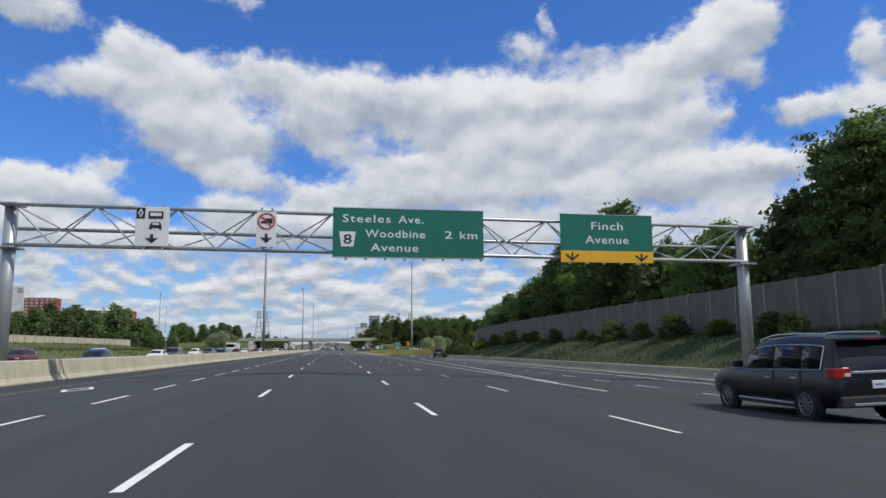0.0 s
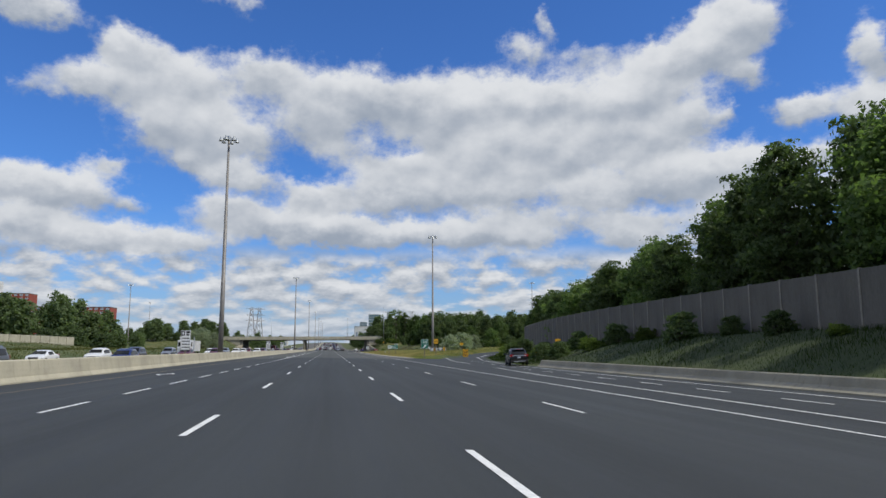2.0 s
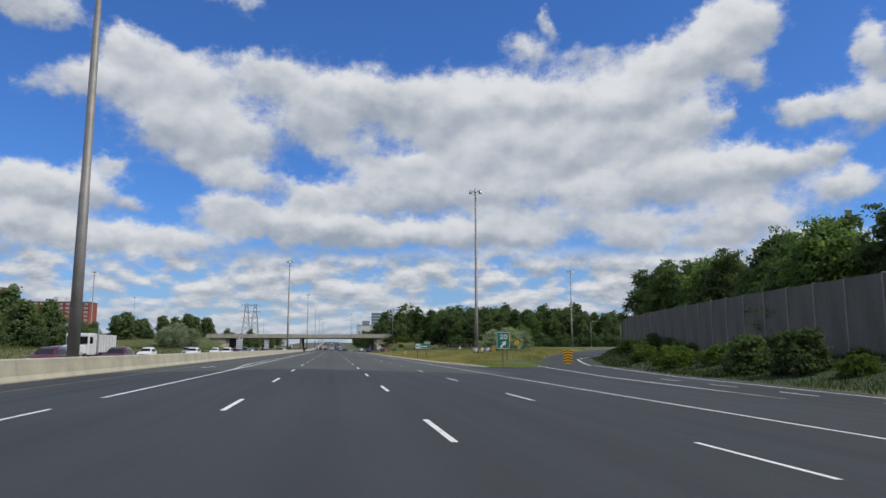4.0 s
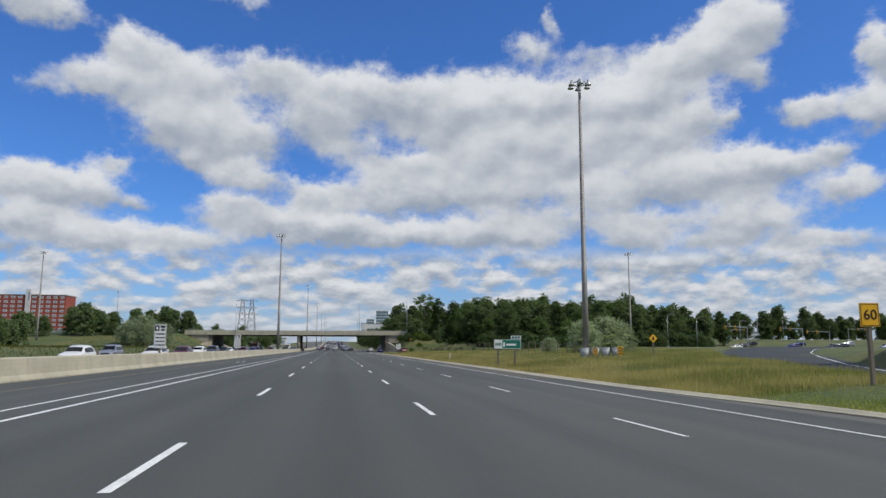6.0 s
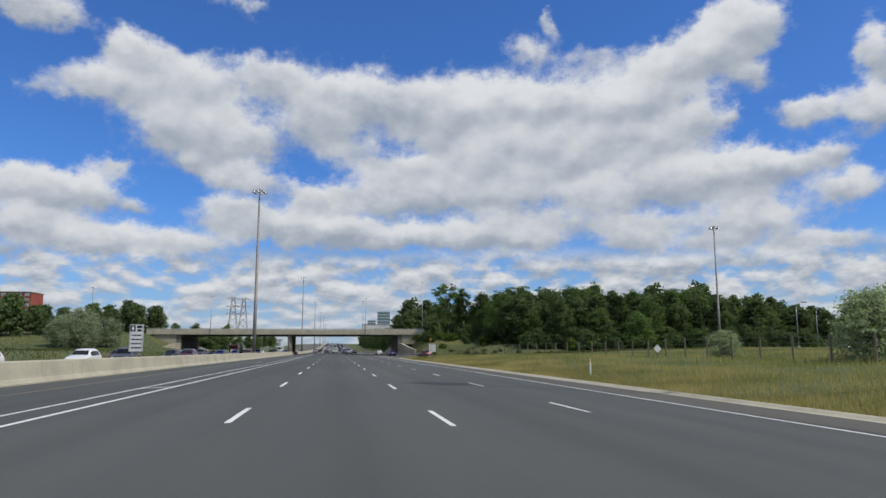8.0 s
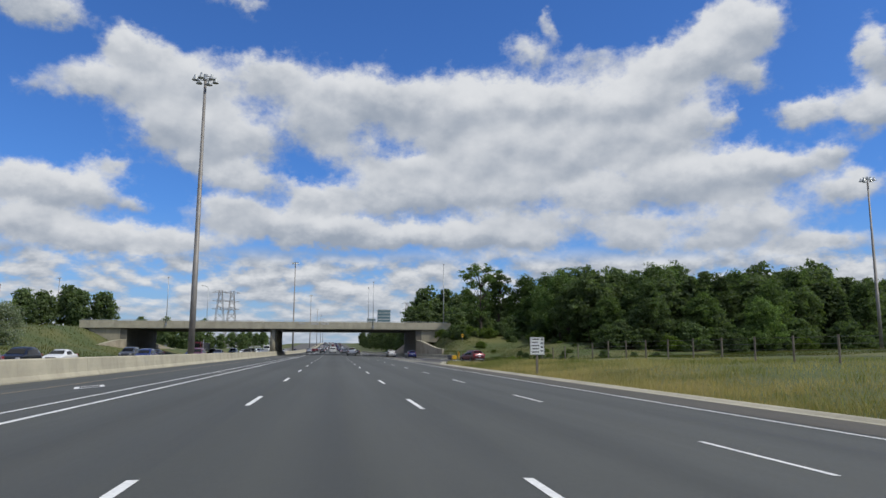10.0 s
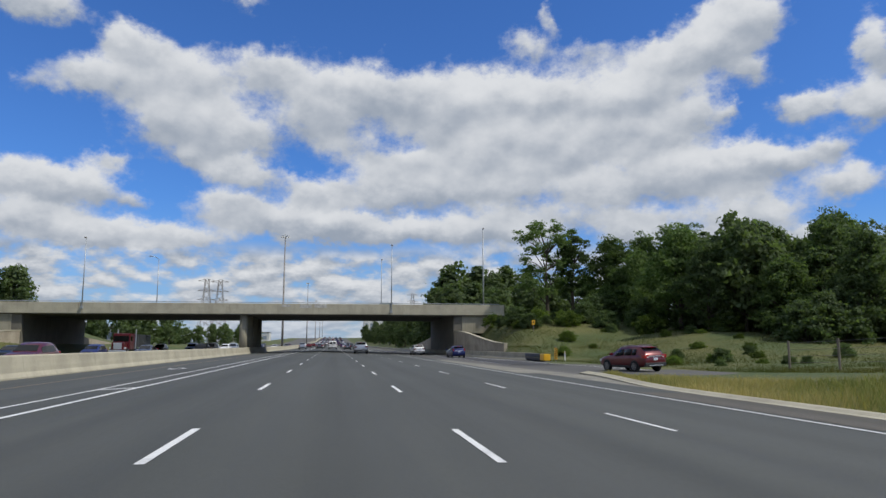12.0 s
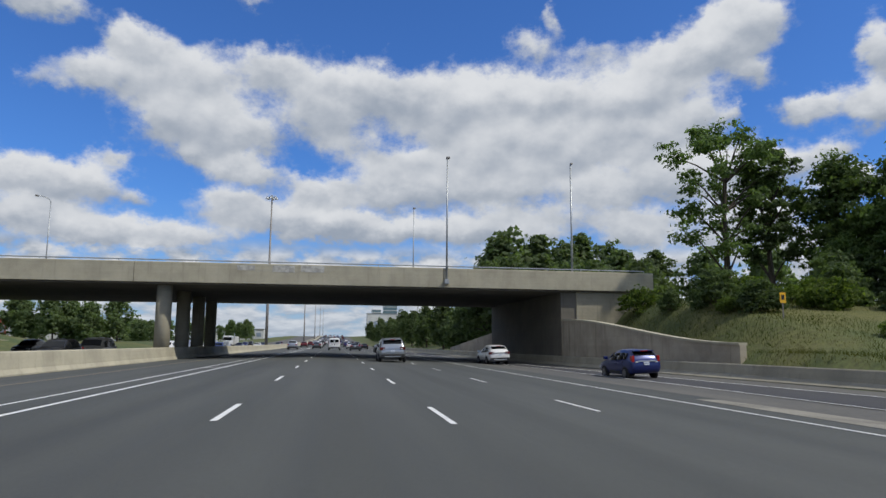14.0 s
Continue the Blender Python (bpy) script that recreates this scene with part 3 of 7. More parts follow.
line("lane_line_5", [(129, 900)], -5.56, 0.14, PAINT, "solid white buffer line beside the car-pool lane")
line("lane_line_6", [(150, 900)], lambda y: -5.56 - 1.0 * smooth(150, 172, y), 0.11, PAINT, "solid white inner buffer line of the car-pool lane")
line("lane_line_7", [(-120, 900)], -9.9, 0.09, YELLOW_LINE, "yellow line along the median shoulder")
line("lane_line_8", [(24, 372), (372, 1200)], 9.62, 0.12, PAINT, "solid white edge line of the carriageway")
line("lane_line_9", [(30, 176)], lambda y: lerp_table([(30, 9.8), (40, 10.35), (57, 11.45), (77, 12.3), (97, 12.95), (109, 13.9), (126, 15.2), (150, 16.6), (176, 20.0)], y),
     0.15, PAINT, "solid white gore line of the exit ramp")
line("lane_line_10", [(-120, 176)], lambda y: lerp_table([(-120, 17.5), (100, 17.5), (123, 18.2), (134, 19.3), (150, 20.9), (177, 26.0)], y), 0.13, PAINT,
     "solid white edge line of the exit ramp")
line("lane_line_11", dashes(-63, 5.85, 2.7, 20) + dashes(21.5, 5.85, 2.6, 150), lambda y: lerp_table([(0, 13.2), (30, 13.3), (60, 14.9), (110, 16.0), (150, 18.7)], y), 0.11, PAINT,
     "white dashed lane line of the exit ramp")
LANE_IN = [(380, 14.6), (400, 14.9), (412, 15.1), (430, 14.9), (450, 13.6), (500, 10.6), (520, 9.9)]
line("lane_line_12", [(385, 520)], lambda y: lerp_table(LANE_IN, y), 0.13, PAINT, "solid white gore line of the entrance ramp", 0.04)
line("lane_line_13", [(372, 600)], lambda y: lerp_table(ON_RIGHT, y) - 3.2, 0.13, PAINT, "solid white edge line of the entrance ramp", 0.04)

setting("ramp_lane", strip(385, 520, lambda y: lerp_table(LANE_IN, y) + 0.1, lambda y: lerp_table(ON_RIGHT, y) - 3.1, lambda x, y: rz(x, y) + 0.032, 4, 3), ASPHALT_RAMP,
        "dark asphalt lane of the entrance ramp", "road")


def buffer_bars():
    bm = bmesh.new()
    for y in [164.6, 174.6] + [244.0 + 35.0 * k for k in range(14)]:
        q = [(-6.5, y), (-5.6, y + 0.6), (-5.6, y + 0.95), (-6.5, y + 0.35)]
        bm.faces.new([bm.verts.new((a, b, rz(a, b) + 0.006)) for a, b in q])
    return setting("lane_line_15", bm, PAINT, "short white slanted bars across the car-pool buffer", "road marking")


def diamonds():
    bm = bmesh.new()
    for y in (25.4, 94.2, 162, 231, 300, 368.8):
        for s in (-1, 1):
            for t in (-1, 1):
                out = [(-8.45, y + t * 1.55), (-8.45 + s * 0.5, y)]
                inn = [(-8.45 + s * 0.34, y), (-8.45, y + t * 1.05)]
                bm.faces.new([bm.verts.new((a, b, rz(a, b) + 0.006)) for a, b in out + inn])
    return setting("lane_line_16", bm, PAINT, "white hollow diamonds painted on the car-pool lane", "road marking")


buffer_bars()
diamonds()


# ---- barriers, kerb ----
def barrier(name, y0, y1, x, face, h, mat, label, step=6.0, thick=0.5, foot=0.0):
    """Safety-shape concrete wall: face is the side (-1 or 1) of the sloped foot."""
    fx = x if callable(x) else (lambda y: x)
    prof = [(foot, 0.0), (foot, 0.06), (-0.14, 0.26), (-0.24, h - 0.05), (-0.29, h), (-thick, h), (-thick, 0.0)]
    bm = bmesh.new()
    sts = []
    for y in along(y0, y1, step):
        c = fx(y)
        sts.append(lambda p, c=c, y=y: (c + face * p[0], y, rz(c, y) + p[1] - (0.1 if p[1] == 0 else 0)))
    sweep(bm, prof, sts, True)
    bmesh.ops.recalc_face_normals(bm, faces=bm.faces)
    return setting(name, bm, mat, label, "barrier")


barrier("median_barrier", -120, 1400, -12.75, 1, 0.98, CONCRETE, "pale weathered concrete median barrier with stains", 8.0, 0.6)
barrier("median_barrier_far", -120, 1400, -16.2, -1, 0.9, CONCRETE, "pale weathered concrete median barrier facing the other direction", 8.0, 0.6)
setting("median_fill", strip(-120, 1400, lambda y: -15.65, lambda y: -13.3, lambda x, y: 0.45 + rise(y), 20, 1, along(-120, 1400, 20)), CONCRETE_SHADE_AND_FILL,
        "gravel and concrete fill between the two median barriers", "ground")
barrier("ramp_barrier", -120, 117.0, 18.9, -1, 0.62, CONCRETE_GREY, "low grey concrete barrier along the exit ramp", foot=0.2)
barrier("entrance_barrier", 404, 640, lambda y: lerp_table(ON_RIGHT, y) - 0.05, -1, 0.80, CONCRETE_GREY, "grey concrete barrier along the entrance ramp", foot=0.35)


def kerb_x(y):
    return EDGE + 1.5 * smooth(196, 170, y) + 2.4 * smooth(350, 367, y)


setting("gore_paving", strip(169.9, 200, lambda y: EDGE, lambda y: kerb_x(y) + 0.01 + (5.0 if y < 170.1 else 0), lambda x, y: rz(x, y) - 0.002, 2, 1, [169.9, 170.0] + along(170.2, 198, 2)), ASPHALT_WORN,
        "worn grey asphalt at the nose of the exit", "road")
setting("merge_paving", strip(348, 373, lambda y: EDGE, lambda y: kerb_x(y) + 0.02 if y < 367 else max(lerp_table(ON_LEFT, y), EDGE + 0.01), lambda x, y: rz(x, y) - 0.002, 2, 1), GRAVEL,
        "pale gravelly paving at the nose of the entrance", "road")


setting("gore_strip", strip(366, 402, lambda y: 10.3 + 0.012 * (y - 366), lambda y: lerp_table([(366, 14.2), (372, 13.4), (402, 11.6)], y), lambda x, y: rz(x, y) + 0.008, 3, 2), GRAVEL,
        "pale gritty strip between the motorway and the entrance ramp", "road")


def kerb():
    bm = bmesh.new()
    sweep(bm, [(0.0, -0.1), (0.0, 0.015), (0.22, 0.025), (0.36, 0.075), (0.40, 0.085), (0.52, 0.09), (0.52, -0.1)],
          [lambda p, y=y: (kerb_x(y) + p[0], y, rz(EDGE, y) + p[1] * (1 if p[1] < 0 else 0.12 + 0.88 * smooth(170, 184, y))) for y in along(170, 367, 3)], True)
    bmesh.ops.recalc_face_normals(bm, faces=bm.faces)
    return setting("kerb", bm, CONCRETE, "pale concrete kerb and gutter between asphalt and grass", "kerb")


kerb()
setting("shoulder", strip(200, 350, lambda y: 9.95, lambda y: EDGE + 0.003, lambda x, y: rz(x, y) + 0.005, 6, 1), SHOULDER, "brownish worn asphalt shoulder beside the kerb", "road")
setting("lane_line_17", strip(176, 330, lambda y: lerp_table(RAMP_RIGHT, y) - 1.45, lambda y: lerp_table(RAMP_RIGHT, y) - 1.25, lambda x, y: max(rz(x, y) if y < 185 else ramp_z(y), ramp_z(y)) + 0.012, 4, 1), PAINT,
        "solid white edge line round the bend of the exit ramp", "road marking")


# ---- overpass ----
BY0, BY1 = 440.5, 469.0


def overpass():
    b = thing("overpass", pose(0, BY0, 0), "concrete highway overpass with weathered parapets and dark underside", "bridge")
    L, R = -56.0, 28.0

    def top(x):
        return 7.60 - 0.001 * abs(x - 8)

    deck = bmesh.new()
    xs = along(L, R, 6)
    sweep(deck, [(0.25, 5.98), (0.25, 6.45), (28.0, 6.45), (28.0, 5.98)], [lambda p, x=x: (x, p[0], p[1] + top(x) - 7.75) for x in xs], True)
    bmesh.ops.recalc_face_normals(deck, faces=deck.faces)
    # the shade under the bridge is put into the deck's colour
    part("deck", deck, CONCRETE_SHADE_AND_FILL, b, "concrete deck underside, coloured dark for its shade")
    for nm, y, s in (("parapet", 0.0, 1), ("parapet", 28.4, -1)):
        par = None
        for x0, x1 in ((L, -38), (-37.96, -16), (-15.96, 9.0), (9.04, R)):
            p = bmesh.new()
            sweep(p, [(0.0, 6.12), (0.0, 7.72), (0.05, 7.76), (0.30, 7.76), (0.35, 7.7), (0.35, 6.12)],
                  [lambda q, x=x: (x, y + s * q[0] * 0.9, q[1] + top(x) - 7.75) for x in along(x0, x1, 5)], True)
            bmesh.ops.recalc_face_normals(p, faces=p.faces)
            par = part(nm, p, CONCRETE, b)
        rail = bmesh.new()
        xs2 = along(L + 0.3, R - 0.8, 3.0)
        for u, v in zip(xs2, xs2[1:]):
            rod(rail, (u, y + s * 0.15, top(u) + 0.18), (v, y + s * 0.15, top(v) + 0.18), 0.05, n=6)
        for x in xs2:
            rod(rail, (x, y + s * 0.15, top(x) - 0.02), (x, y + s * 0.15, top(x) + 0.18), 0.03, n=6)
        part("railing", rail, STEEL, par, "thin galvanised steel railing")
    for k, y in enumerate((1.6, 9.2, 16.6, 24.0)):
        c = bmesh.new()
        rod(c, (-13.9, y, 0.0), (-13.9, y, 5.95), 0.62, n=20)
        part("pier", c, CONCRETE_GREY, b, "round concrete pier in the median", True)
    for x, s in ((19.6, 1), (-46.0, -1)):
        a = bmesh.new()
        box(a, min(x, x + s * 1.4), max(x, x + s * 1.4), 0.6, 28.0, -0.8, 5.9)
        # abutment faces coloured dark to stand for the shade beneath the deck
        part("abutment", a, CONCRETE_SHADE_AND_FILL, b, "concrete abutment wall, coloured dark for the shade under the deck")
        w = bmesh.new()
        # wing wall stepping down along the ramp
        for i in range(14):
            y0, y1 = -22.0 + i * 1.6, -22.0 + (i + 1) * 1.6
            t0, t1 = smooth(0, 1, i / 14) , smooth(0, 1, (i + 1) / 14)
            x0, x1 = x + s * 2.9 * (1 - i / 14), x + s * 2.9 * (1 - (i + 1) / 14)
            h0, h1 = 1.25 + 2.0 * t0, 1.25 + 2.0 * t1
            vs = [w.verts.new(v) for v in ((x0, y0, -0.8), (x1, y1, -0.8), (x1, y1, h1), (x0, y0, h0),
                                           (x0 + s * 0.4, y0, -0.8), (x1 + s * 0.4, y1, -0.8), (x1 + s * 0.4, y1, h1), (x0 + s * 0.4, y0, h0))]
            for f in ((0, 1, 2, 3), (4, 5, 6, 7), (3, 2, 6, 7), (0, 3, 7, 4), (1, 2, 6, 5)):
                w.faces.new([vs[j] for j in f])
        bmesh.ops.remove_doubles(w, verts=w.verts, dist=0.001)
        bmesh.ops.recalc_face_normals(w, faces=w.faces)
        wing = part("wing_wall", w, CONCRETE_WALL, b, "grey concrete wing wall sloping down")
        cp = bmesh.new()
        sts = []
        for i in range(15):
            y0, xx = -22.0 + i * 1.6, x + s * 2.9 * (1 - i / 14)
            sts.append(lambda p, xx=xx, y0=y0, hh=1.25 + 2.0 * smooth(0, 1, i / 14): (xx + s * p[0], y0, hh + p[1]))
        sweep(cp, [(-0.07, 0.003), (-0.07, 0.14), (0.47, 0.14), (0.47, 0.003)], sts, True)
        bmesh.ops.recalc_face_normals(cp, faces=cp.faces)
        part("coping", cp, CONCRETE, wing, "pale concrete coping")
        w2 = bmesh.new()
        box(w2, min(x, x + s * 0.5), max(x, x + s * 0.5), 28.0, 60.0, -0.8, 2.6)
        for v in w2.verts:
            if v.co.y > 50 and v.co.z > 1:
                v.co.z = 0.6
        part("wing_wall", w2, CONCRETE_WALL, b, "grey concrete wing wall sloping down")
        e = bmesh.new()
        box(e, min(x + s * 1.4, x + s * 8.0), max(x + s * 1.4, x + s * 8.0), 0.5, 1.1, 3.0, 6.1)
        part("end_wall", e, CONCRETE_GREY, b)
    # patches of fresh paint over old scrawl on the parapet
    for x0, x1, z0, z1 in ((-8.0, -6.6, 0.45, 0.85), (-5.2, -3.4, 0.35, 0.9), (-2.9, -1.0, 0.4, 0.95)):
        pt = bmesh.new()
        z = top(x0) - 1.0
        box(pt, x0, x1, -0.012, -0.003, z + z0, z + z1)
        part("paint_patch", pt, PATCH, b, "pale patch of paint over scrawl")
    return b


PATCH = worn("patch_paint", (0.50, 0.49, 0.45), (0.34, 0.33, 0.30), 0.8, 2.2, 9.0, lo=0.4, hi=0.6)
overpass()


# ---- noise wall ----
def noise_wall():
    y = -40.0
    pts = []
    while y < 214:
        x = lerp_table(NOISE_LINE, y)
        pts.append((x, y))
        y += 3.5
    wall = tagged(new("noise_wall"), "tall grey concrete noise wall with pale posts on the bank", "noise wall", "", "structure")
    for i, ((x0, y0), (x1, y1)) in enumerate(zip(pts, pts[1:])):
        ang = math.atan2(x1 - x0, y1 - y0)
        ln = math.hypot(x1 - x0, y1 - y0)
        ob = new("panel", PANEL)
        ob.parent = wall
        ob.matrix_local = pose(x0, y0, 0, 0, 0, -math.degrees(ang)) @ Matrix.Diagonal((1, ln / 3.5, 1, 1))
        po = new("post", POST)
        po.parent = wall
        po.matrix_local = pose(x0, y0, 0, 0, 0, -math.degrees(ang))


def panel_mesh():
    bm = bmesh.new()
    box(bm, 0.0, 0.12, 0.08, 3.42, -0.8, 5.5)
    for k in range(14):
        box(bm, -0.006, 0.0, 0.12 + k * 0.235, 0.12 + k * 0.235 + 0.2, -0.8, 5.46)
    return mesh_of(bm, "panel", NOISE_WALL)


PANEL = panel_mesh()
POST = mesh_of(boxm(-0.05, 0.2, -0.07, 0.07, -0.8, 5.56, 0.01), "post", NOISE_POST)
noise_wall()


# ---- high-mast lights ----
def mast_light(x, y, z0, z1, group="high-mast lights along the motorway", lamps=6):
    t = thing("high_mast_light", pose(x, y, z0), "tall grey steel high-mast light with a ring of floodlights", "street lamp", group)
    h = z1 - z0
    p = bmesh.new()
    zs = [0, h * 0.33, h * 0.66, h]
    rs = [0.34, 0.27, 0.20, 0.14]
    # the shaft steps in a little at every joint
    tube(p, [(0, 0, 0), (0, 0, zs[1]), (0, 0, zs[1] + 0.02), (0, 0, zs[2]), (0, 0, zs[2] + 0.02), (0, 0, h)], [0.34, 0.285, 0.265, 0.215, 0.195, 0.14], 12)
    part("pole", p, STEEL_DULL, t, "tapered weathered steel pole", True)
    b = bmesh.new()
    rod(b, (0, 0, -0.6), (0, 0, 0.25), 0.55, 0.5, 12)
    part("base", b, CONCRETE_GREY, t, "concrete base")
    r = bmesh.new()
    for i in range(16):
        a0, a1 = i * math.tau / 16, (i + 1) * math.tau / 16
        rod(r, (0.75 * math.cos(a0), 0.75 * math.sin(a0), h), (0.75 * math.cos(a1), 0.75 * math.sin(a1), h), 0.06, n=6)
    for i in range(3):
        a0 = i * math.tau / 3
        rod(r, (0, 0, h), (0.75 * math.cos(a0), 0.75 * math.sin(a0), h), 0.05, n=6)
    rod(r, (0, 0, h - 0.2), (0, 0, h + 0.45), 0.24, 0.2, 10)
    part("ring", r, STEEL, t, "round steel lamp ring")
    for i in range(lamps):
        a = i * math.tau / lamps + 0.3
        m = Matrix.Rotation(a, 4, "Z") @ Matrix.Translation((1.05, 0, h - 0.05))
        l = bmesh.new()
        bmesh.ops.create_cone(l, cap_ends=True, segments=10, radius1=0.36, radius2=0.16, depth=0.34, matrix=m @ Matrix.Translation((0, 0, -0.15)))
        bmesh.ops.create_cone(l, cap_ends=True, segments=8, radius1=0.16, radius2=0.12, depth=0.3, matrix=m @ Matrix.Translation((0, 0, 0.12)))
        part("floodlight", l, STEEL, t, "bell-shaped floodlight")
    return t


for x, y, z0, z1 in ((-14.4, 152.7, 0.45, 30.2), (-14.4, 348.9, 0.45, 30.3), (-14.6, 539.2, 0.5, 33.4), (-14.6, 735, 1.5, 36), (-14.6, 930, 4, 38), (-14.6, 1125, 8, 42), (-14.6, 1320, 12, 46),
                     (26.4, 236.0, -0.3, 30.5), (97.5, 386.3, 1.5, 32.8), (-95, 408, 1.5, 31.8), (-160, 713, 2, 42.5)):
    mast_light(x, y, z0, z1)


# ---- signs ----
def text_bm(body, size, m, depth=0.006, spacing=1.0):
    """Lettering in the built-in font as a mesh, laid at the pose m; size is the height of a capital."""
    cu = bpy.data.curves.new("lettering", "FONT")
    cu.body, cu.size, cu.extrude, cu.offset = body, size / 0.69, depth, 0.012 * size
    cu.space_character = spacing
    cu.resolution_u = 3
    ob = bpy.data.objects.new("lettering", cu)
    me = bpy.data.meshes.new_from_object(ob)
    bm = bmesh.new()
    bm.from_mesh(me)
    bmesh.ops.transform(bm, matrix=m, verts=bm.verts)
    bpy.data.objects.remove(ob)
    bpy.data.curves.remove(cu)
    bpy.data.meshes.remove(me)
    return bm


UP = Matrix.Rotation(math.pi / 2, 4, "X")    # lettering that stands upright and faces the driver


def writing(body, size, x, y, z, parent, mat, spacing=1.0, width=0.0, name="lettering"):
    """Upright words whose first letter's foot stands at x, y, z; width squeezes or stretches them."""
    bm = text_bm(body, size, Matrix.Identity(4), 0.004, spacing)
    w = max(v.co.x for v in bm.verts) - min(v.co.x for v in bm.verts)
    k = width / w if width else 1.0
    bmesh.ops.transform(bm, matrix=Matrix.Translation((x, y, z)) @ UP @ Matrix.Diagonal((k, 1, 1, 1)), verts=bm.verts)
    return part(name, bm, mat, parent)


def poly(points, y, thick=0.008):
    """A flat shape standing upright, its outline given as (x, z)."""
    bm = bmesh.new()
    a = [bm.verts.new((x, y, z)) for x, z in points]
    b = [bm.verts.new((x, y + thick, z)) for x, z in points]
    bm.faces.new(a)
    bm.faces.new(b[::-1])
    for i in range(len(a)):
        j = (i + 1) % len(a)
        bm.faces.new((a[i], b[i], b[j], a[j]))
    bmesh.ops.recalc_face_normals(bm, faces=bm.faces)
    return bm


def ring(cx, cz, r0, r1, y, n=28, thick=0.008):
    bm = bmesh.new()
    rows = []
    for i in range(n):
        a = i * math.tau / n
        rows.append([bm.verts.new((cx + r * math.cos(a), yy, cz + r * math.sin(a))) for r, yy in ((r0, y), (r1, y), (r1, y + thick), (r0, y + thick))])
    for i in range(n):
        p, q = rows[i], rows[(i + 1) % n]
        for k in range(4):
            bm.faces.new((p[k], p[(k + 1) % 4], q[(k + 1) % 4], q[k]))
    bmesh.ops.recalc_face_normals(bm, faces=bm.faces)
    return bm


def board(parent, x0, x1, z0, z1, y, mat, border=None, name="board", bw=0.06, label=""):
    """A sheet-metal sign face with a border strip and stiffeners behind."""
    p = part(name, boxm(x0, x1, y, y + 0.04, z0, z1, 0.008), mat, parent, label)
    if border:
        bm = bmesh.new()
        for a, b, c, d in ((x0 + 0.03, x1 - 0.03, z1 - 0.03 - bw, z1 - 0.03), (x0 + 0.03, x1 - 0.03, z0 + 0.03, z0 + 0.03 + bw),
                           (x0 + 0.03, x0 + 0.03 + bw, z0 + 0.03 + bw, z1 - 0.03 - bw), (x1 - 0.03 - bw, x1 - 0.03, z0 + 0.03 + bw, z1 - 0.03 - bw)):
            box(bm, a, b, y - 0.005, y - 0.001, c, d)
        part("border", bm, border, p)
    return p


def arrow_down(cx, top, h, y, w=None):
    w = w or h * 0.42
    s = w * 0.22
    return poly([(cx - s, top), (cx + s, top), (cx + s, top - h * 0.45), (cx + w, top - h * 0.38), (cx, top - h), (cx - w, top - h * 0.38), (cx - s, top - h * 0.45)], y)


def gantry():
    g = thing("sign_gantry", pose(0, 33.1, 0), "galvanised steel sign gantry spanning the motorway lanes", "sign gantry")
    X0, X1 = -14.5, 21.2

    def zt(x):
        return 7.62 - 0.0075 * (x - X0)

    def zb(x):
        return 5.80 - 0.0072 * (x - X0)

    for x, foot, r in ((-14.45, 0.3, 0.30), (21.2, -0.4, 0.31)):
        bm = bmesh.new()
        rod(bm, (x, 0.45, foot), (x, 0.45, zt(x) + 0.06), r, r * 0.92, 16)
        ps = part("post", bm, STEEL, g, "thick round steel post", True)
        part("bracket", boxm(x - 0.42, x + 0.42, -0.1, 1.0, zt(x) + 0.02, zt(x) + 0.09), STEEL, ps)
        part("bracket", boxm(x - 0.45, x + 0.45, -0.12, 1.0, zb(x) - 0.13, zb(x) - 0.05), STEEL, ps)
        f = bmesh.new()
        rod(f, (x, 0.45, foot - 0.5), (x, 0.45, foot + 0.25), 0.55, 0.5, 14)
        part("footing", f, CONCRETE_GREY, ps, "concrete footing")
    for f, y, r, nm in ((zt, 0.0, 0.085, "chord"), (zb, 0.0, 0.09, "chord"), (lambda x: (zt(x) + zb(x)) / 2 - 0.02, 1.1, 0.085, "chord")):
        bm = bmesh.new()
        rod(bm, (X0, y, f(X0)), (X1, y, f(X1)), r, n=10)
        part(nm, bm, STEEL, g, "", True)
    n = 20
    step = (X1 - X0 - 0.6) / n
    for i in range(n):
        a, b = X0 + 0.3 + i * step, X0 + 0.3 + (i + 1) * step
        mid = lambda x: (zt(x) + zb(x)) / 2 - 0.02
        bm = bmesh.new()
        if i % 2 == 0:
            rod(bm, (a, 0.0, zt(a)), (b, 0.0, zb(b)), 0.038, n=6)
        else:
            rod(bm, (a, 0.0, zb(a)), (b, 0.0, zt(b)), 0.038, n=6)
        part("brace", bm, STEEL, g)
        bm = bmesh.new()
        if i % 2 == 0:
            rod(bm, (a, 0.02, zt(a)), (b, 1.1, mid(b)), 0.036, n=6)
            rod(bm, (a, 0.02, zb(a)), (b, 1.1, mid(b)), 0.036, n=6)
        else:
            rod(bm, (a, 1.1, mid(a)), (b, 0.02, zt(b)), 0.036, n=6)
            rod(bm, (a, 1.1, mid(a)), (b, 0.02, zb(b)), 0.036, n=6)
        part("brace", bm, STEEL, g)
    return g


def hangers(parent, xs, z0, z1, y=-0.1):
    for x in xs:
        part("hanger", boxm(x - 0.05, x + 0.05, y - 0.02, y + 0.22, z0, z1, 0.008), STEEL, parent)


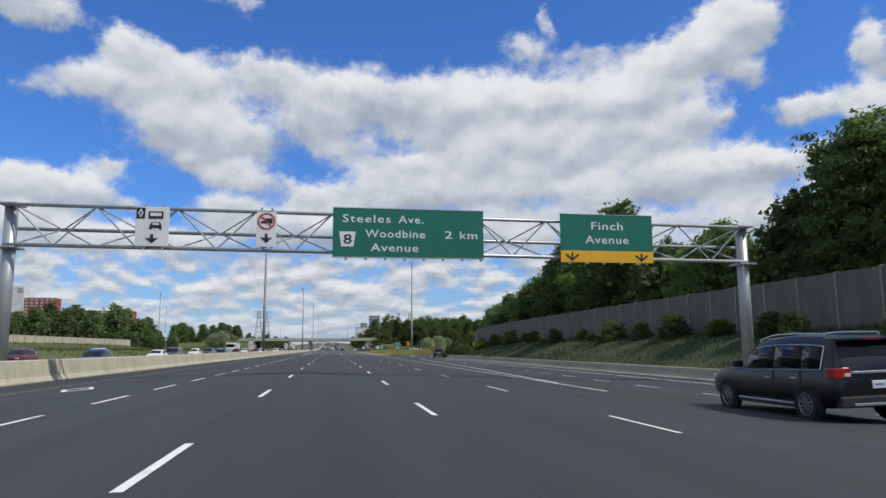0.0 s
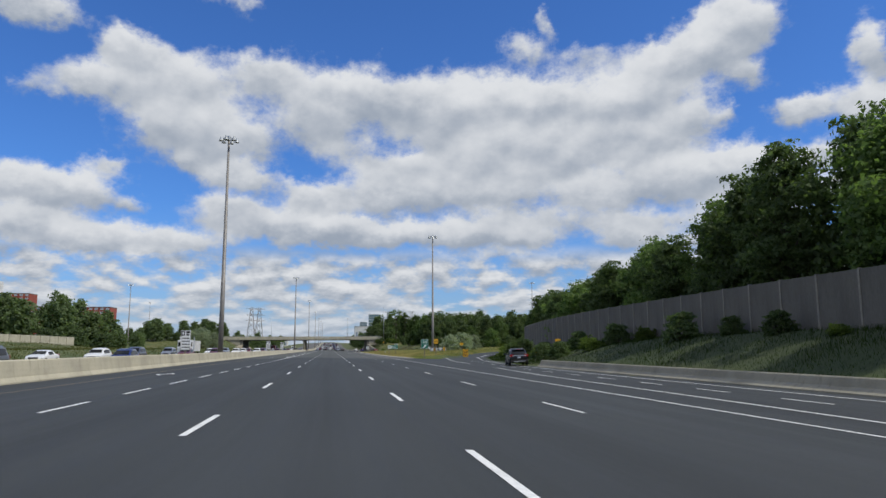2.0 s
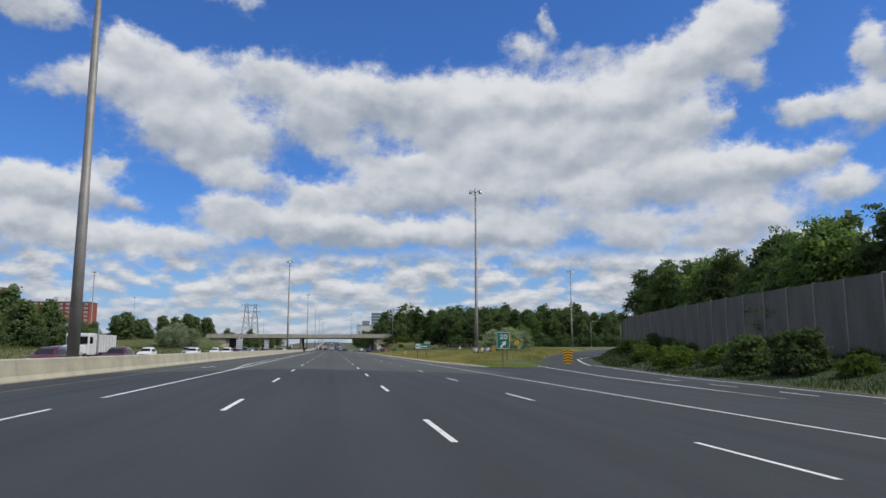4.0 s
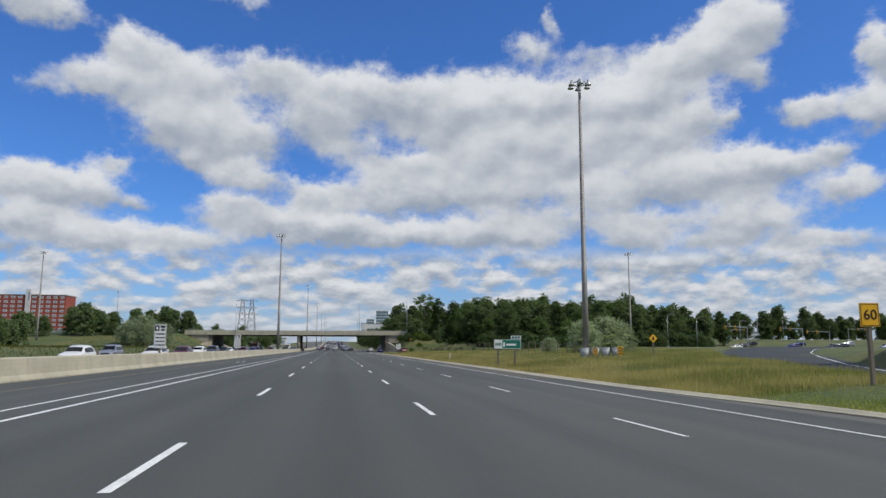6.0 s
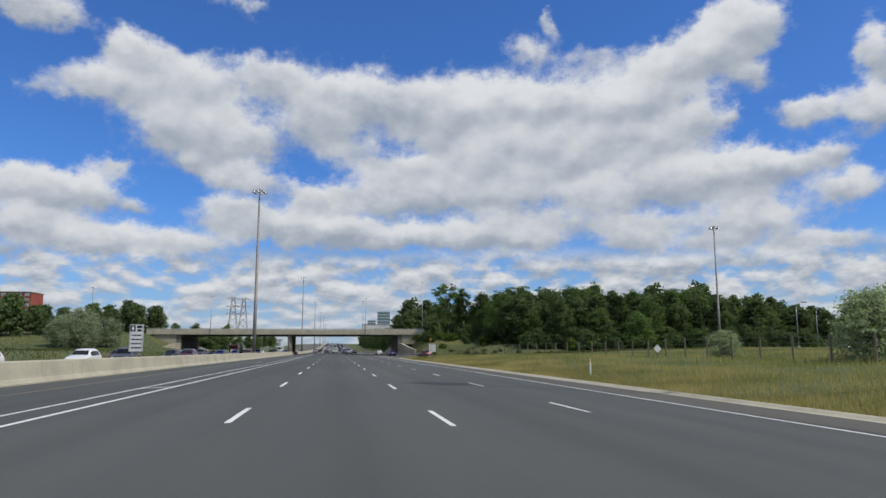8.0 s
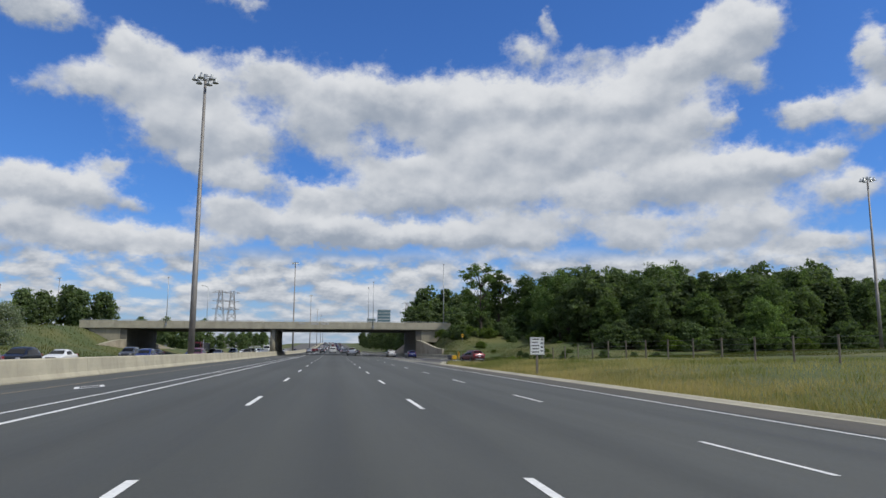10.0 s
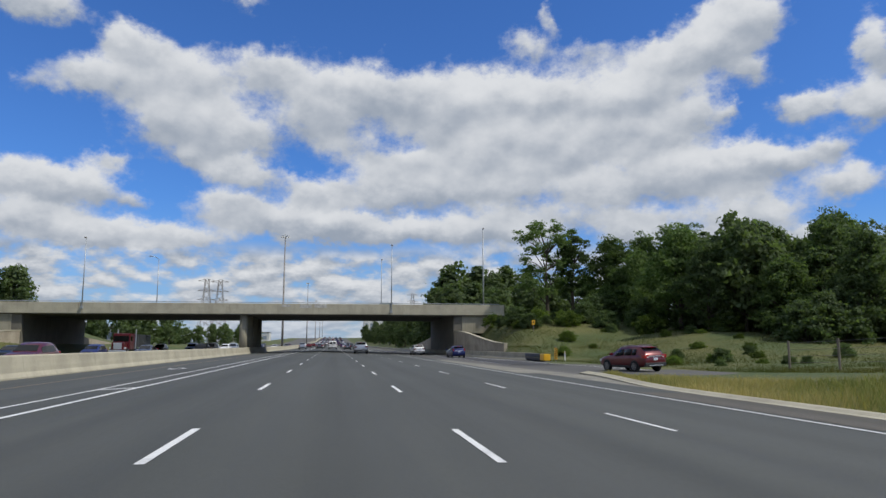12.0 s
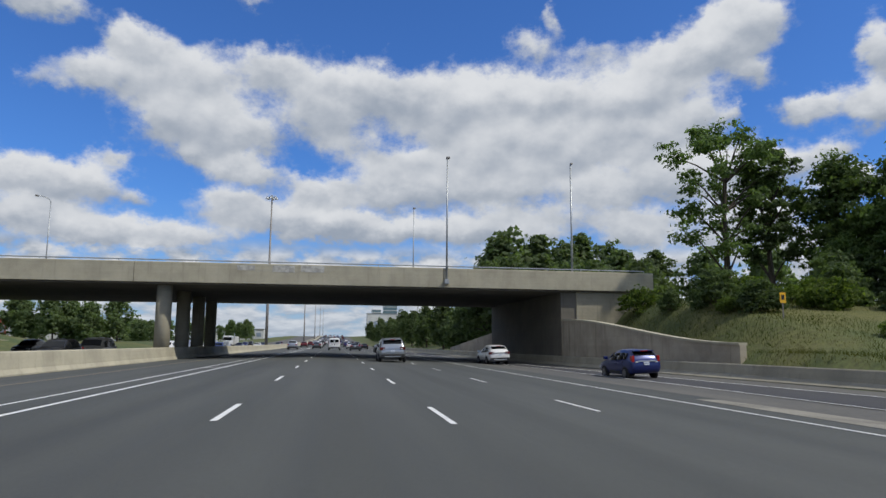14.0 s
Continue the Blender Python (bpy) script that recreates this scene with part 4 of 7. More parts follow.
def sign_distance():
    s = thing("guide_sign", pose(0, 32.85, 0), "large green motorway guide sign with white lettering and numbered shield", "road sign", "signs on the gantry")
    b = board(s, -0.13, 7.13, 5.43, 7.81, 0.0, GREEN_SIGN, None)
    part("border", boxm(-0.13, 7.13, -0.012, -0.002, 5.40, 5.46), STEEL, b, "pale metal edge")
    part("border", boxm(-0.13, 7.13, -0.012, -0.002, 7.785, 7.82), STEEL, b, "pale metal edge")
    y = -0.004
    writing("Steeles", 0.36, 0.30, y, 7.12, b, WHITE_SIGN, 1.15, 2.28)
    writing("Ave.", 0.36, 2.98, y, 7.12, b, WHITE_SIGN, 1.15, 1.22)
    writing("Woodbine", 0.36, 1.40, y, 6.41, b, WHITE_SIGN, 1.1, 2.86)
    writing("Avenue", 0.36, 1.66, y, 5.74, b, WHITE_SIGN, 1.1, 2.28)
    writing("2", 0.36, 5.20, y, 6.41, b, WHITE_SIGN, 1.0, 0.36)
    writing("km", 0.36, 5.92, y, 6.41, b, WHITE_SIGN, 1.1, 0.86)
    sh = part("shield", poly([(0.16, 6.66), (0.95, 6.66), (0.84, 5.94), (0.27, 5.94)], -0.012), WHITE_SIGN, b, "white shield")
    writing("8", 0.44, 0.36, -0.018, 6.08, sh, BLACK, 1.0, 0.38)
    hangers(s, [0.5 + i * 0.93 for i in range(8)], 5.34, 5.46, 0.02)


def sign_exit():
    s = thing("guide_sign", pose(0, 32.85, 0), "green exit sign with a yellow lower panel and black arrows", "road sign", "signs on the gantry")
    b = board(s, 11.03, 15.88, 5.95, 7.79, 0.0, GREEN_SIGN, None)
    part("border", boxm(11.03, 15.88, -0.012, -0.002, 7.765, 7.80), STEEL, b, "pale metal edge")
    lo = board(s, 11.03, 15.88, 5.36, 5.945, 0.0, YELLOW_SIGN, None, "lower_board", label="yellow lower panel")
    writing("Finch", 0.38, 12.60, -0.004, 7.02, b, WHITE_SIGN, 1.1, 1.66)
    writing("Avenue", 0.38, 12.32, -0.004, 6.32, b, WHITE_SIGN, 1.1, 2.28)
    for cx in (11.62, 15.25):
        bm = bmesh.new()
        y = -0.012
        for pts in ([(cx - 0.05, 5.84), (cx + 0.05, 5.84), (cx + 0.05, 5.5), (cx - 0.05, 5.5)],
                    [(cx - 0.36, 5.72), (cx - 0.28, 5.78), (cx + 0.03, 5.50), (cx, 5.42)], [(cx + 0.36, 5.72), (cx + 0.28, 5.78), (cx - 0.03, 5.50), (cx, 5.42)]):
            q = poly(pts, y)
            me = bpy.data.meshes.new("tmp")
            q.to_mesh(me)
            q.free()
            bm.from_mesh(me)
            bpy.data.meshes.remove(me)
            y -= 0.001
        part("arrow", bm, BLACK, lo, "black down arrow")
    hangers(s, [11.5 + i * 0.9 for i in range(5)], 5.28, 5.40, 0.02)


def sign_carpool():
    s = thing("carpool_lane_sign", pose(0, 32.85, 0), "white car-pool lane sign with black diamond, bus and car", "road sign", "signs on the gantry")
    b = board(s, -8.95, -7.5, 5.80, 7.60, 0.0, WHITE_SIGN, None)
    y = -0.012
    part("diamond_panel", poly([(-8.93, 7.56), (-8.55, 7.56), (-8.55, 7.06), (-8.93, 7.06)], y), BLACK, b, "black panel")
    d = bmesh.new()
    part("diamond", poly([(-8.74, 7.52), (-8.62, 7.31), (-8.74, 7.10), (-8.86, 7.31)], y - 0.01), WHITE_SIGN, b)
    part("diamond_centre", poly([(-8.74, 7.42), (-8.68, 7.31), (-8.74, 7.20), (-8.80, 7.31)], y - 0.02), BLACK, b)
    bus = part("bus_symbol", poly([(-8.38, 7.40), (-7.78, 7.40), (-7.76, 7.34), (-7.76, 7.06), (-8.40, 7.06), (-8.40, 7.34)], y), BLACK, b)
    part("bus_window", poly([(-8.32, 7.33), (-7.84, 7.33), (-7.84, 7.18), (-8.32, 7.18)], y - 0.01), WHITE_SIGN, bus)
    car = part("car_symbol", poly([(-8.26, 6.90), (-7.90, 6.90), (-7.83, 6.76), (-7.80, 6.56), (-7.92, 6.56), (-7.94, 6.62), (-8.22, 6.62), (-8.24, 6.56), (-8.36, 6.56), (-8.33, 6.76)], y), BLACK, b)
    part("car_window", poly([(-8.20, 6.86), (-7.96, 6.86), (-7.92, 6.77), (-8.24, 6.77)], y - 0.01), WHITE_SIGN, car)
    part("arrow", arrow_down(-8.22, 6.34, 0.42, y, 0.30), BLACK, b)
    hangers(s, (-8.55, -7.75), 5.66, 7.74, 0.05)


def sign_no_trucks():
    s = thing("no_truck_sign", pose(0, 32.85, 0), "white sign with red ring over a black truck symbol", "road sign", "signs on the gantry")
    b = board(s, -3.64, -2.72, 5.86, 7.5, 0.0, WHITE_SIGN, None)
    y = -0.012
    cx, cz = -3.18, 7.06
    part("truck_symbol", poly([(cx - 0.26, cz + 0.0), (cx - 0.1, cz + 0.0), (cx - 0.1, cz + 0.14), (cx + 0.27, cz + 0.14), (cx + 0.27, cz - 0.1), (cx - 0.26, cz - 0.1)], y), BLACK, b)
    part("ring", ring(cx, cz, 0.33, 0.40, y - 0.004), RED_MARK, b, "red ring")
    part("slash", poly([(cx - 0.26, cz + 0.22), (cx - 0.22, cz + 0.26), (cx + 0.26, cz - 0.22), (cx + 0.22, cz - 0.26)], y - 0.012), RED_MARK, b, "red bar")
    part("arrow", arrow_down(cx, 6.48, 0.46, y, 0.28), BLACK, b)
    hangers(s, (-3.42, -2.94), 5.68, 7.72, 0.05)


gantry()
sign_distance()
sign_exit()
sign_carpool()
sign_no_trucks()


def bars(parent, x0, x1, zs, h, y, mat, jag=True):
    """Rows of plain bars that stand for writing too small to read."""
    rnd = random.Random(int(zs[0] * 100))
    for z in zs:
        bm = bmesh.new()
        x = x0 + rnd.uniform(0, 0.12) * (x1 - x0)
        while x < x1 - 0.1 * (x1 - x0):
            w = rnd.uniform(0.15, 0.4) * (x1 - x0)
            box(bm, x, min(x + w, x1), y - 0.004, y - 0.001, z, z + h)
            x += w + 0.05 * (x1 - x0)
        part("lettering_bar", bm, mat, parent)


def median_sign(x, y):
    s = thing("carpool_rule_sign", pose(x, y, 0.45), "white car-pool rule sign on a wooden post in the median", "road sign", "white signs in the median")
    part("post", boxm(-0.08, 0.08, 0.02, 0.16, -0.4, 1.1, 0.01), WOOD_POST, s, "grey post")
    b = board(s, -0.48, 0.48, 0.62, 2.6, -0.03, WHITE_SIGN, BLACK, bw=0.02)
    part("diamond_panel", boxm(-0.42, -0.08, -0.04, -0.031, 2.08, 2.52), BLACK, b)
    part("diamond", poly([(-0.25, 2.5), (-0.15, 2.3), (-0.25, 2.1), (-0.35, 2.3)], -0.05), WHITE_SIGN, b)
    part("bus_symbol", boxm(0.02, 0.38, -0.04, -0.031, 2.32, 2.5), BLACK, b)
    part("car_symbol", boxm(0.06, 0.34, -0.04, -0.031, 2.08, 2.24), BLACK, b)
    bars(b, -0.38, 0.38, (1.75, 1.45, 1.15, 0.85), 0.11, -0.031, BLACK)


for p in ((-14.4, 129.5), (-14.4, 225.8), (-14.4, 273)):
    median_sign(*p)


def station_sign():
    z = ground_z(15, 224.5)
    s = thing("station_guide_sign", pose(15.0, 224.5, z), "green and white roadside guide sign on two posts in the grass", "road sign")
    for x in (-0.85, 0.65):
        part("post", boxm(x - 0.07, x + 0.07, 0.05, 0.19, -0.4, 2.2, 0.01), WOOD_POST, s, "grey wooden post")
    b = board(s, -1.24, 1.2, 1.62, 2.46, 0.0, GREEN_SIGN, WHITE_SIGN, bw=0.03)
    part("emblem_panel", boxm(-1.2, -0.5, -0.012, -0.002, 1.67, 2.41), WHITE_SIGN, b, "white panel with a green emblem")
    part("emblem", ring(-1.0, 2.03, 0.05, 0.14, -0.02), GREEN_SIGN, b)
    part("emblem", ring(-0.7, 2.03, 0.05, 0.14, -0.02), GREEN_SIGN, b)
    part("symbol", boxm(-0.42, -0.26, -0.012, -0.006, 1.8, 2.2), WHITE_SIGN, b)
    part("lettering_bar", boxm(-0.16, 0.75, -0.012, -0.006, 1.92, 2.08), WHITE_SIGN, b)
    t = board(s, 0.28, 1.2, 2.48, 2.78, 0.0, WHITE_SIGN, None, "tab", label="small white tab with dark squares")
    for i in range(3):
        part("tab_mark", boxm(0.36 + i * 0.27, 0.56 + i * 0.27, -0.012, -0.006, 2.54, 2.72), GREEN_SIGN, t)


def exit_number_sign():
    s = thing("ramp_speed_sign", pose(15.9, 173.15, -0.32), "green exit sign with the number 20 and a slanted white arrow", "road sign")
    part("post", boxm(-0.08, 0.08, 0.04, 0.2, -0.6, 2.0, 0.01), WOOD_POST, s, "grey wooden post")
    b = board(s, -0.72, 0.73, 1.65, 3.45, 0.0, GREEN_SIGN, WHITE_SIGN, bw=0.04)
    writing("20", 0.48, -0.40, -0.006, 2.72, b, WHITE_SIGN, 1.05, 0.86)
    a = poly([(-0.10, -0.42), (0.10, -0.42), (0.10, 0.08), (0.30, 0.08), (0.0, 0.46), (-0.30, 0.08), (-0.10, 0.08)], -0.014)
    bmesh.ops.transform(a, matrix=Matrix.Translation((0, 0, 2.12)) @ Matrix.Rotation(radians(42), 4, "Y"), verts=a.verts)
    part("arrow", a, WHITE_SIGN, b)
    s.scale = (0.86, 0.86, 0.86)


def chevron_board(x, y, z, w=0.75, h=1.25, group="black and yellow hazard boards", lift=0.25):
    s = thing("hazard_board", pose(x, y, z), "yellow hazard board with black chevrons on a short post", "road sign", group)
    part("post", boxm(-0.05, 0.05, 0.03, 0.1, -0.4, lift + h, 0.01), STEEL_DULL, s)
    b = board(s, -w / 2, w / 2, lift, lift + h, 0.0, YELLOW_SIGN, None)
    k = 0
    zz = lift + 0.02
    while zz + 0.2 < lift + h:
        for sx in (-1, 1):
            pts = [(0, zz + 0.16), (sx * w / 2 * 0.98, zz), (sx * w / 2 * 0.98, zz + 0.12), (0, zz + 0.28)]
            part("stripe", poly([(px, min(pz, lift + h)) for px, pz in pts], -0.012), BLACK, b)
        zz += 0.27
    return s


def speed_tab(x, y, z, mat, txt, w, h, foot, label):
    s = thing("advisory_sign", pose(x, y, z), label, "road sign", "yellow advisory signs on the ramp")
    part("post", boxm(-0.07, 0.07, 0.03, 0.17, -0.4, foot + h * 0.9, 0.01), WOOD_POST, s, "grey wooden post")
    b = board(s, -w / 2, w / 2, foot, foot + h, 0.0, mat, BLACK, bw=0.025)
    if txt:
        writing(txt, h * 0.42, -w * 0.34, -0.006, foot + h * 0.3, b, BLACK, 1.0, w * 0.68)
    return s


def diamond_sign(x, y, z, size, foot, label, mat=None):
    s = thing("warning_sign", pose(x, y, z), label, "road sign", "yellow diamond warning signs")
    part("post", boxm(-0.06, 0.06, 0.03, 0.13, -0.4, foot + size, 0.01), WOOD_POST, s, "grey post")
    r = size * 0.7071
    c = foot + r
    b = part("board", poly([(0, c - r), (r, c), (0, c + r), (-r, c)], 0.0, 0.03), mat or YELLOW_SIGN, s)
    if mat:
        return s
    part("symbol", boxm(-size * 0.13, size * 0.13, -0.012, -0.004, c - size * 0.28, c + size * 0.28), BLACK, b)
    return s


def rule_board():
    z = ground_z(14.0, 320.8)
    s = thing("rule_board", pose(14.0, 320.8, z), "white roadside board with rows of dark writing on a post", "road sign")
    part("post", boxm(-0.07, 0.07, 0.04, 0.17, -0.4, 1.9 - z, 0.01), WOOD_POST, s, "grey wooden post")
    b = board(s, -0.51, 0.51, 0.86 - z, 2.06 - z, 0.0, WHITE_SIGN, BLACK, bw=0.015)
    bars(b, -0.40, 0.12, (1.88 - z, 1.66 - z, 1.44 - z, 1.22 - z, 1.0 - z), 0.085, 0.0, BLACK)
    bars(b, 0.24, 0.42, (1.84 - z, 1.58 - z, 1.32 - z, 1.06 - z), 0.12, 0.0, BLACK)


station_sign()
exit_number_sign()
chevron_board(24.0, 178.6, ground_z(24.0, 178.6), 1.0, 1.35)
chevron_board(28.9, 232.9, ground_z(28.9, 232.9), 0.6, 0.9)
chevron_board(26.5, 233.6, ground_z(26.5, 233.6), 0.5, 0.8)
speed_tab(20.1, 188.2, ground_z(20.1, 188.2), YELLOW_SIGN, "60", 0.82, 0.9, 2.0 - ground_z(20.1, 188.2), "yellow advisory speed sign reading 60 on a tall post")
speed_tab(28.6, 140.5, ground_z(28.6, 140.5), YELLOW_SIGN, "40", 0.75, 0.8, 0.9, "yellow advisory speed sign beside the bushes")
rule_board()
diamond_sign(34.0, 236, ground_z(34.0, 236), 0.68, 1.5, "yellow diamond sign beside the ramp with a dark symbol")
diamond_sign(32.6, 287.0, ground_z(32.6, 287.0), 0.6, 0.85 - ground_z(32.6, 287.0), "small pale diamond marker by the wire fence", WHITE_SIGN)


# ---- vehicles ----
def paint(name, col, metal=0.35, rough=0.32, coat=0.6):
    m, g, p = material(name, col, rough, metal, coat)
    co = g.node("ShaderNodeTexCoord").outputs["Object"]
    n = g.noise(co, 1.4, 4.0, 0.6)
    dirt = g.mix(g.ramp(n, 0.45, 0.8, 0.0, 0.25), (*col, 1), (*(c * 0.8 + 0.01 for c in col), 1))
    g.put(p, "Base Color", dirt)
    p.inputs["Coat Roughness"].default_value = 0.08
    return m


GLASS = material("car_glass", (0.006, 0.007, 0.008), 0.09, 0.0, 0.0)[0]
for n in GLASS.node_tree.nodes:
    if n.type == "BSDF_PRINCIPLED":
        n.inputs["Specular IOR Level"].default_value = 0.28
TYRE = worn("tyre", (0.010, 0.010, 0.011), (0.017, 0.0165, 0.016), 0.95, 2.0, 20.0)
ALLOY = worn("alloy", (0.30, 0.30, 0.31), (0.20, 0.20, 0.21), 0.35, 4.0, 30.0, metal=0.8, bump=0)
CHROME = material("chrome", (0.62, 0.63, 0.64), 0.3, 0.85)[0]
TRIM = worn("black_trim", (0.014, 0.014, 0.015), (0.022, 0.022, 0.022), 0.55, 2.0, 20.0, bump=0)
TAIL = material("tail_light_red", (0.30, 0.008, 0.010), 0.15, 0.0, 1.0)[0]
TAIL_DARK = material("tail_light_smoked", (0.10, 0.012, 0.014), 0.15, 0.0, 1.0)[0]
LAMP_GLASS = material("lamp_clear", (0.5, 0.51, 0.52), 0.12, 0.0, 1.0)[0]
PLATE_BAR = worn("plate_bar", (0.16, 0.20, 0.30), (0.13, 0.16, 0.24), 0.5, 3.0, 20.0, bump=0)
PLATE = worn("plate", (0.62, 0.66, 0.72), (0.55, 0.58, 0.63), 0.5, 3.0, 20.0, bump=0)
WHITE_CAR, SILVER_CAR = paint("car_white", (0.70, 0.70, 0.69), 0.0), paint("car_silver", (0.40, 0.42, 0.45), 0.75, 0.3)
BLACK_CAR, BLUE_CAR = paint("car_black", (0.004, 0.0042, 0.005), 0.0, 0.28, 0.15), paint("car_blue", (0.006, 0.015, 0.105), 0.3)
RED_CAR, GREY_CAR = paint("car_red", (0.105, 0.007, 0.011), 0.3), paint("car_grey", (0.09, 0.095, 0.10), 0.6)

# side views as stations from the tail: distance, underside, shoulder, top, half-width there, half-width of the top
SHAPES = {
    "suv": (4.95, 0.985, [(0.0, 0.62, 0.82, 0.84, 0.80, 0.70), (0.05, 0.42, 1.02, 1.10, 0.93, 0.76), (0.16, 0.36, 1.07, 1.36, 0.965, 0.76), (0.36, 0.32, 1.09, 1.69, 0.98, 0.72),
                          (0.62, 0.30, 1.09, 1.77, 0.985, 0.72), (1.6, 0.28, 1.07, 1.81, 0.985, 0.735), (2.55, 0.28, 1.04, 1.77, 0.985, 0.72), (2.95, 0.28, 1.03, 1.66, 0.985, 0.70),
                          (3.62, 0.28, 1.04, 1.14, 0.985, 0.80), (3.8, 0.28, 1.03, 1.09, 0.98, 0.86), (4.45, 0.30, 0.97, 1.01, 0.965, 0.84), (4.82, 0.34, 0.84, 0.87, 0.90, 0.78), (4.95, 0.48, 0.62, 0.64, 0.80, 0.70)]),
    "big_suv": (5.1, 0.99, [(0.0, 0.58, 0.84, 0.86, 0.84, 0.76), (0.05, 0.44, 1.06, 1.14, 0.95, 0.80), (0.14, 0.38, 1.12, 1.42, 0.975, 0.78), (0.28, 0.34, 1.13, 1.76, 0.985, 0.73),
                            (0.6, 0.32, 1.13, 1.84, 0.99, 0.74), (1.8, 0.30, 1.11, 1.87, 0.99, 0.75), (2.75, 0.30, 1.08, 1.82, 0.99, 0.735), (3.1, 0.30, 1.07, 1.70, 0.99, 0.72),
                            (3.75, 0.30, 1.08, 1.20, 0.99, 0.82), (3.9, 0.30, 1.07, 1.14, 0.98, 0.88), (4.6, 0.32, 1.03, 1.08, 0.97, 0.86), (4.97, 0.36, 0.90, 0.93, 0.91, 0.80), (5.1, 0.5, 0.66, 0.68, 0.82, 0.72)]),
    "crossover": (4.6, 0.92, [(0.0, 0.60, 0.80, 0.82, 0.74, 0.64), (0.05, 0.42, 0.98, 1.06, 0.87, 0.70), (0.25, 0.34, 1.04, 1.30, 0.90, 0.68), (0.62, 0.30, 1.05, 1.56, 0.915, 0.64),
                              (0.95, 0.28, 1.04, 1.63, 0.92, 0.65), (1.7, 0.27, 1.02, 1.66, 0.92, 0.66), (2.4, 0.27, 0.99, 1.61, 0.92, 0.65), (2.75, 0.27, 0.98, 1.50, 0.92, 0.63),
                              (3.4, 0.27, 0.99, 1.08, 0.92, 0.74), (3.55, 0.28, 0.98, 1.03, 0.915, 0.79), (4.15, 0.30, 0.90, 0.94, 0.90, 0.77), (4.48, 0.34, 0.78, 0.81, 0.84, 0.72), (4.6, 0.46, 0.58, 0.60, 0.74, 0.64)]),
    "hatch": (4.05, 0.86, [(0.0, 0.52, 0.76, 0.78, 0.72, 0.62), (0.05, 0.36, 0.94, 1.02, 0.82, 0.66), (0.18, 0.30, 0.98, 1.22, 0.845, 0.66), (0.42, 0.26, 1.0, 1.47, 0.855, 0.61),
                           (0.7, 0.24, 1.0, 1.53, 0.86, 0.62), (1.5, 0.22, 0.97, 1.56, 0.86, 0.63), (2.1, 0.22, 0.94, 1.50, 0.86, 0.62), (2.45, 0.22, 0.93, 1.38, 0.86, 0.60),
                           (3.15, 0.22, 0.93, 1.00, 0.86, 0.70), (3.3, 0.24, 0.90, 0.94, 0.855, 0.74), (3.7, 0.26, 0.80, 0.83, 0.84, 0.72), (3.96, 0.30, 0.66, 0.69, 0.78, 0.66), (4.05, 0.4, 0.5, 0.52, 0.70, 0.6)]),
    "sedan": (4.75, 0.91, [(0.0, 0.48, 0.72, 0.74, 0.78, 0.68), (0.06, 0.34, 0.92, 0.95, 0.87, 0.74), (0.5, 0.28, 0.98, 1.02, 0.90, 0.72), (0.85, 0.25, 0.98, 1.08, 0.905, 0.70),
                           (1.45, 0.23, 0.96, 1.40, 0.91, 0.60), (1.85, 0.22, 0.95, 1.45, 0.91, 0.61), (2.3, 0.22, 0.93, 1.45, 0.91, 0.61), (2.75, 0.22, 0.92, 1.36, 0.91, 0.60),
                           (3.55, 0.22, 0.92, 0.98, 0.91, 0.72), (3.7, 0.24, 0.90, 0.94, 0.905, 0.77), (4.3, 0.26, 0.80, 0.83, 0.88, 0.76), (4.65, 0.30, 0.66, 0.69, 0.82, 0.7), (4.75, 0.38, 0.5, 0.52, 0.74, 0.62)]),
    "van": (5.3, 1.0, [(0.0, 0.55, 0.95, 0.97, 0.92, 0.86), (0.05, 0.42, 1.15, 1.9, 0.98, 0.88), (0.12, 0.36, 1.18, 2.05, 1.0, 0.86), (0.5, 0.34, 1.18, 2.12, 1.0, 0.86),
                       (2.0, 0.32, 1.16, 2.14, 1.0, 0.86), (3.4, 0.32, 1.14, 2.08, 1.0, 0.84), (3.75, 0.32, 1.13, 1.95, 1.0, 0.80), (4.3, 0.32, 1.13, 1.28, 1.0, 0.84), (4.45, 0.32, 1.12, 1.20, 0.99, 0.88),
                       (5.0, 0.34, 1.05, 1.10, 0.97, 0.85), (5.22, 0.38, 0.9, 0.93, 0.92, 0.8), (5.3, 0.5, 0.68, 0.7, 0.84, 0.74)]),
}


def car_section(st):
    y, zb, zs, zt, w, wt = st
    tall = zt - zs > 0.14
    half = [(w * 0.86, zb), (w * 0.97, zb + 0.10), (w, zb + (zs - zb) * 0.45), (w * 0.985, zs - 0.10), (w * 0.955, zs)]
    half += [(w * 0.955 + (wt - w * 0.955) * 0.86, zs + (zt - zs) * 0.86 if tall else zs + (zt - zs) * 0.6), (wt * 0.86, zt - 0.008), (0.0, zt + 0.012)]
    return half


def car_body(shape):
    L, W, sts = SHAPES[shape]
    bm = bmesh.new()
    rings = []
    for st in sts:
        half = car_section(st)
        pts = half[:-1] + [half[-1]] + [(-a, b) for a, b in half[-2::-1]]
        rings.append([bm.verts.new((a, st[0], b)) for a, b in pts])
    for a, b in zip(rings, rings[1:]):
        for i in range(len(a)):
            j = (i + 1) % len(a)
            bm.faces.new((a[i], a[j], b[j], b[i]))
    bm.faces.new(rings[0])
    bm.faces.new(rings[-1][::-1])
    bmesh.ops.recalc_face_normals(bm, faces=bm.faces)
    return bm


def at_station(shape, y):
    sts = SHAPES[shape][2]
    for a, b in zip(sts, sts[1:]):
        if a[0] <= y <= b[0]:
            t = (y - a[0]) / (b[0] - a[0])
            return tuple(p + (q - p) * t for p, q in zip(a, b))
    return sts[-1]


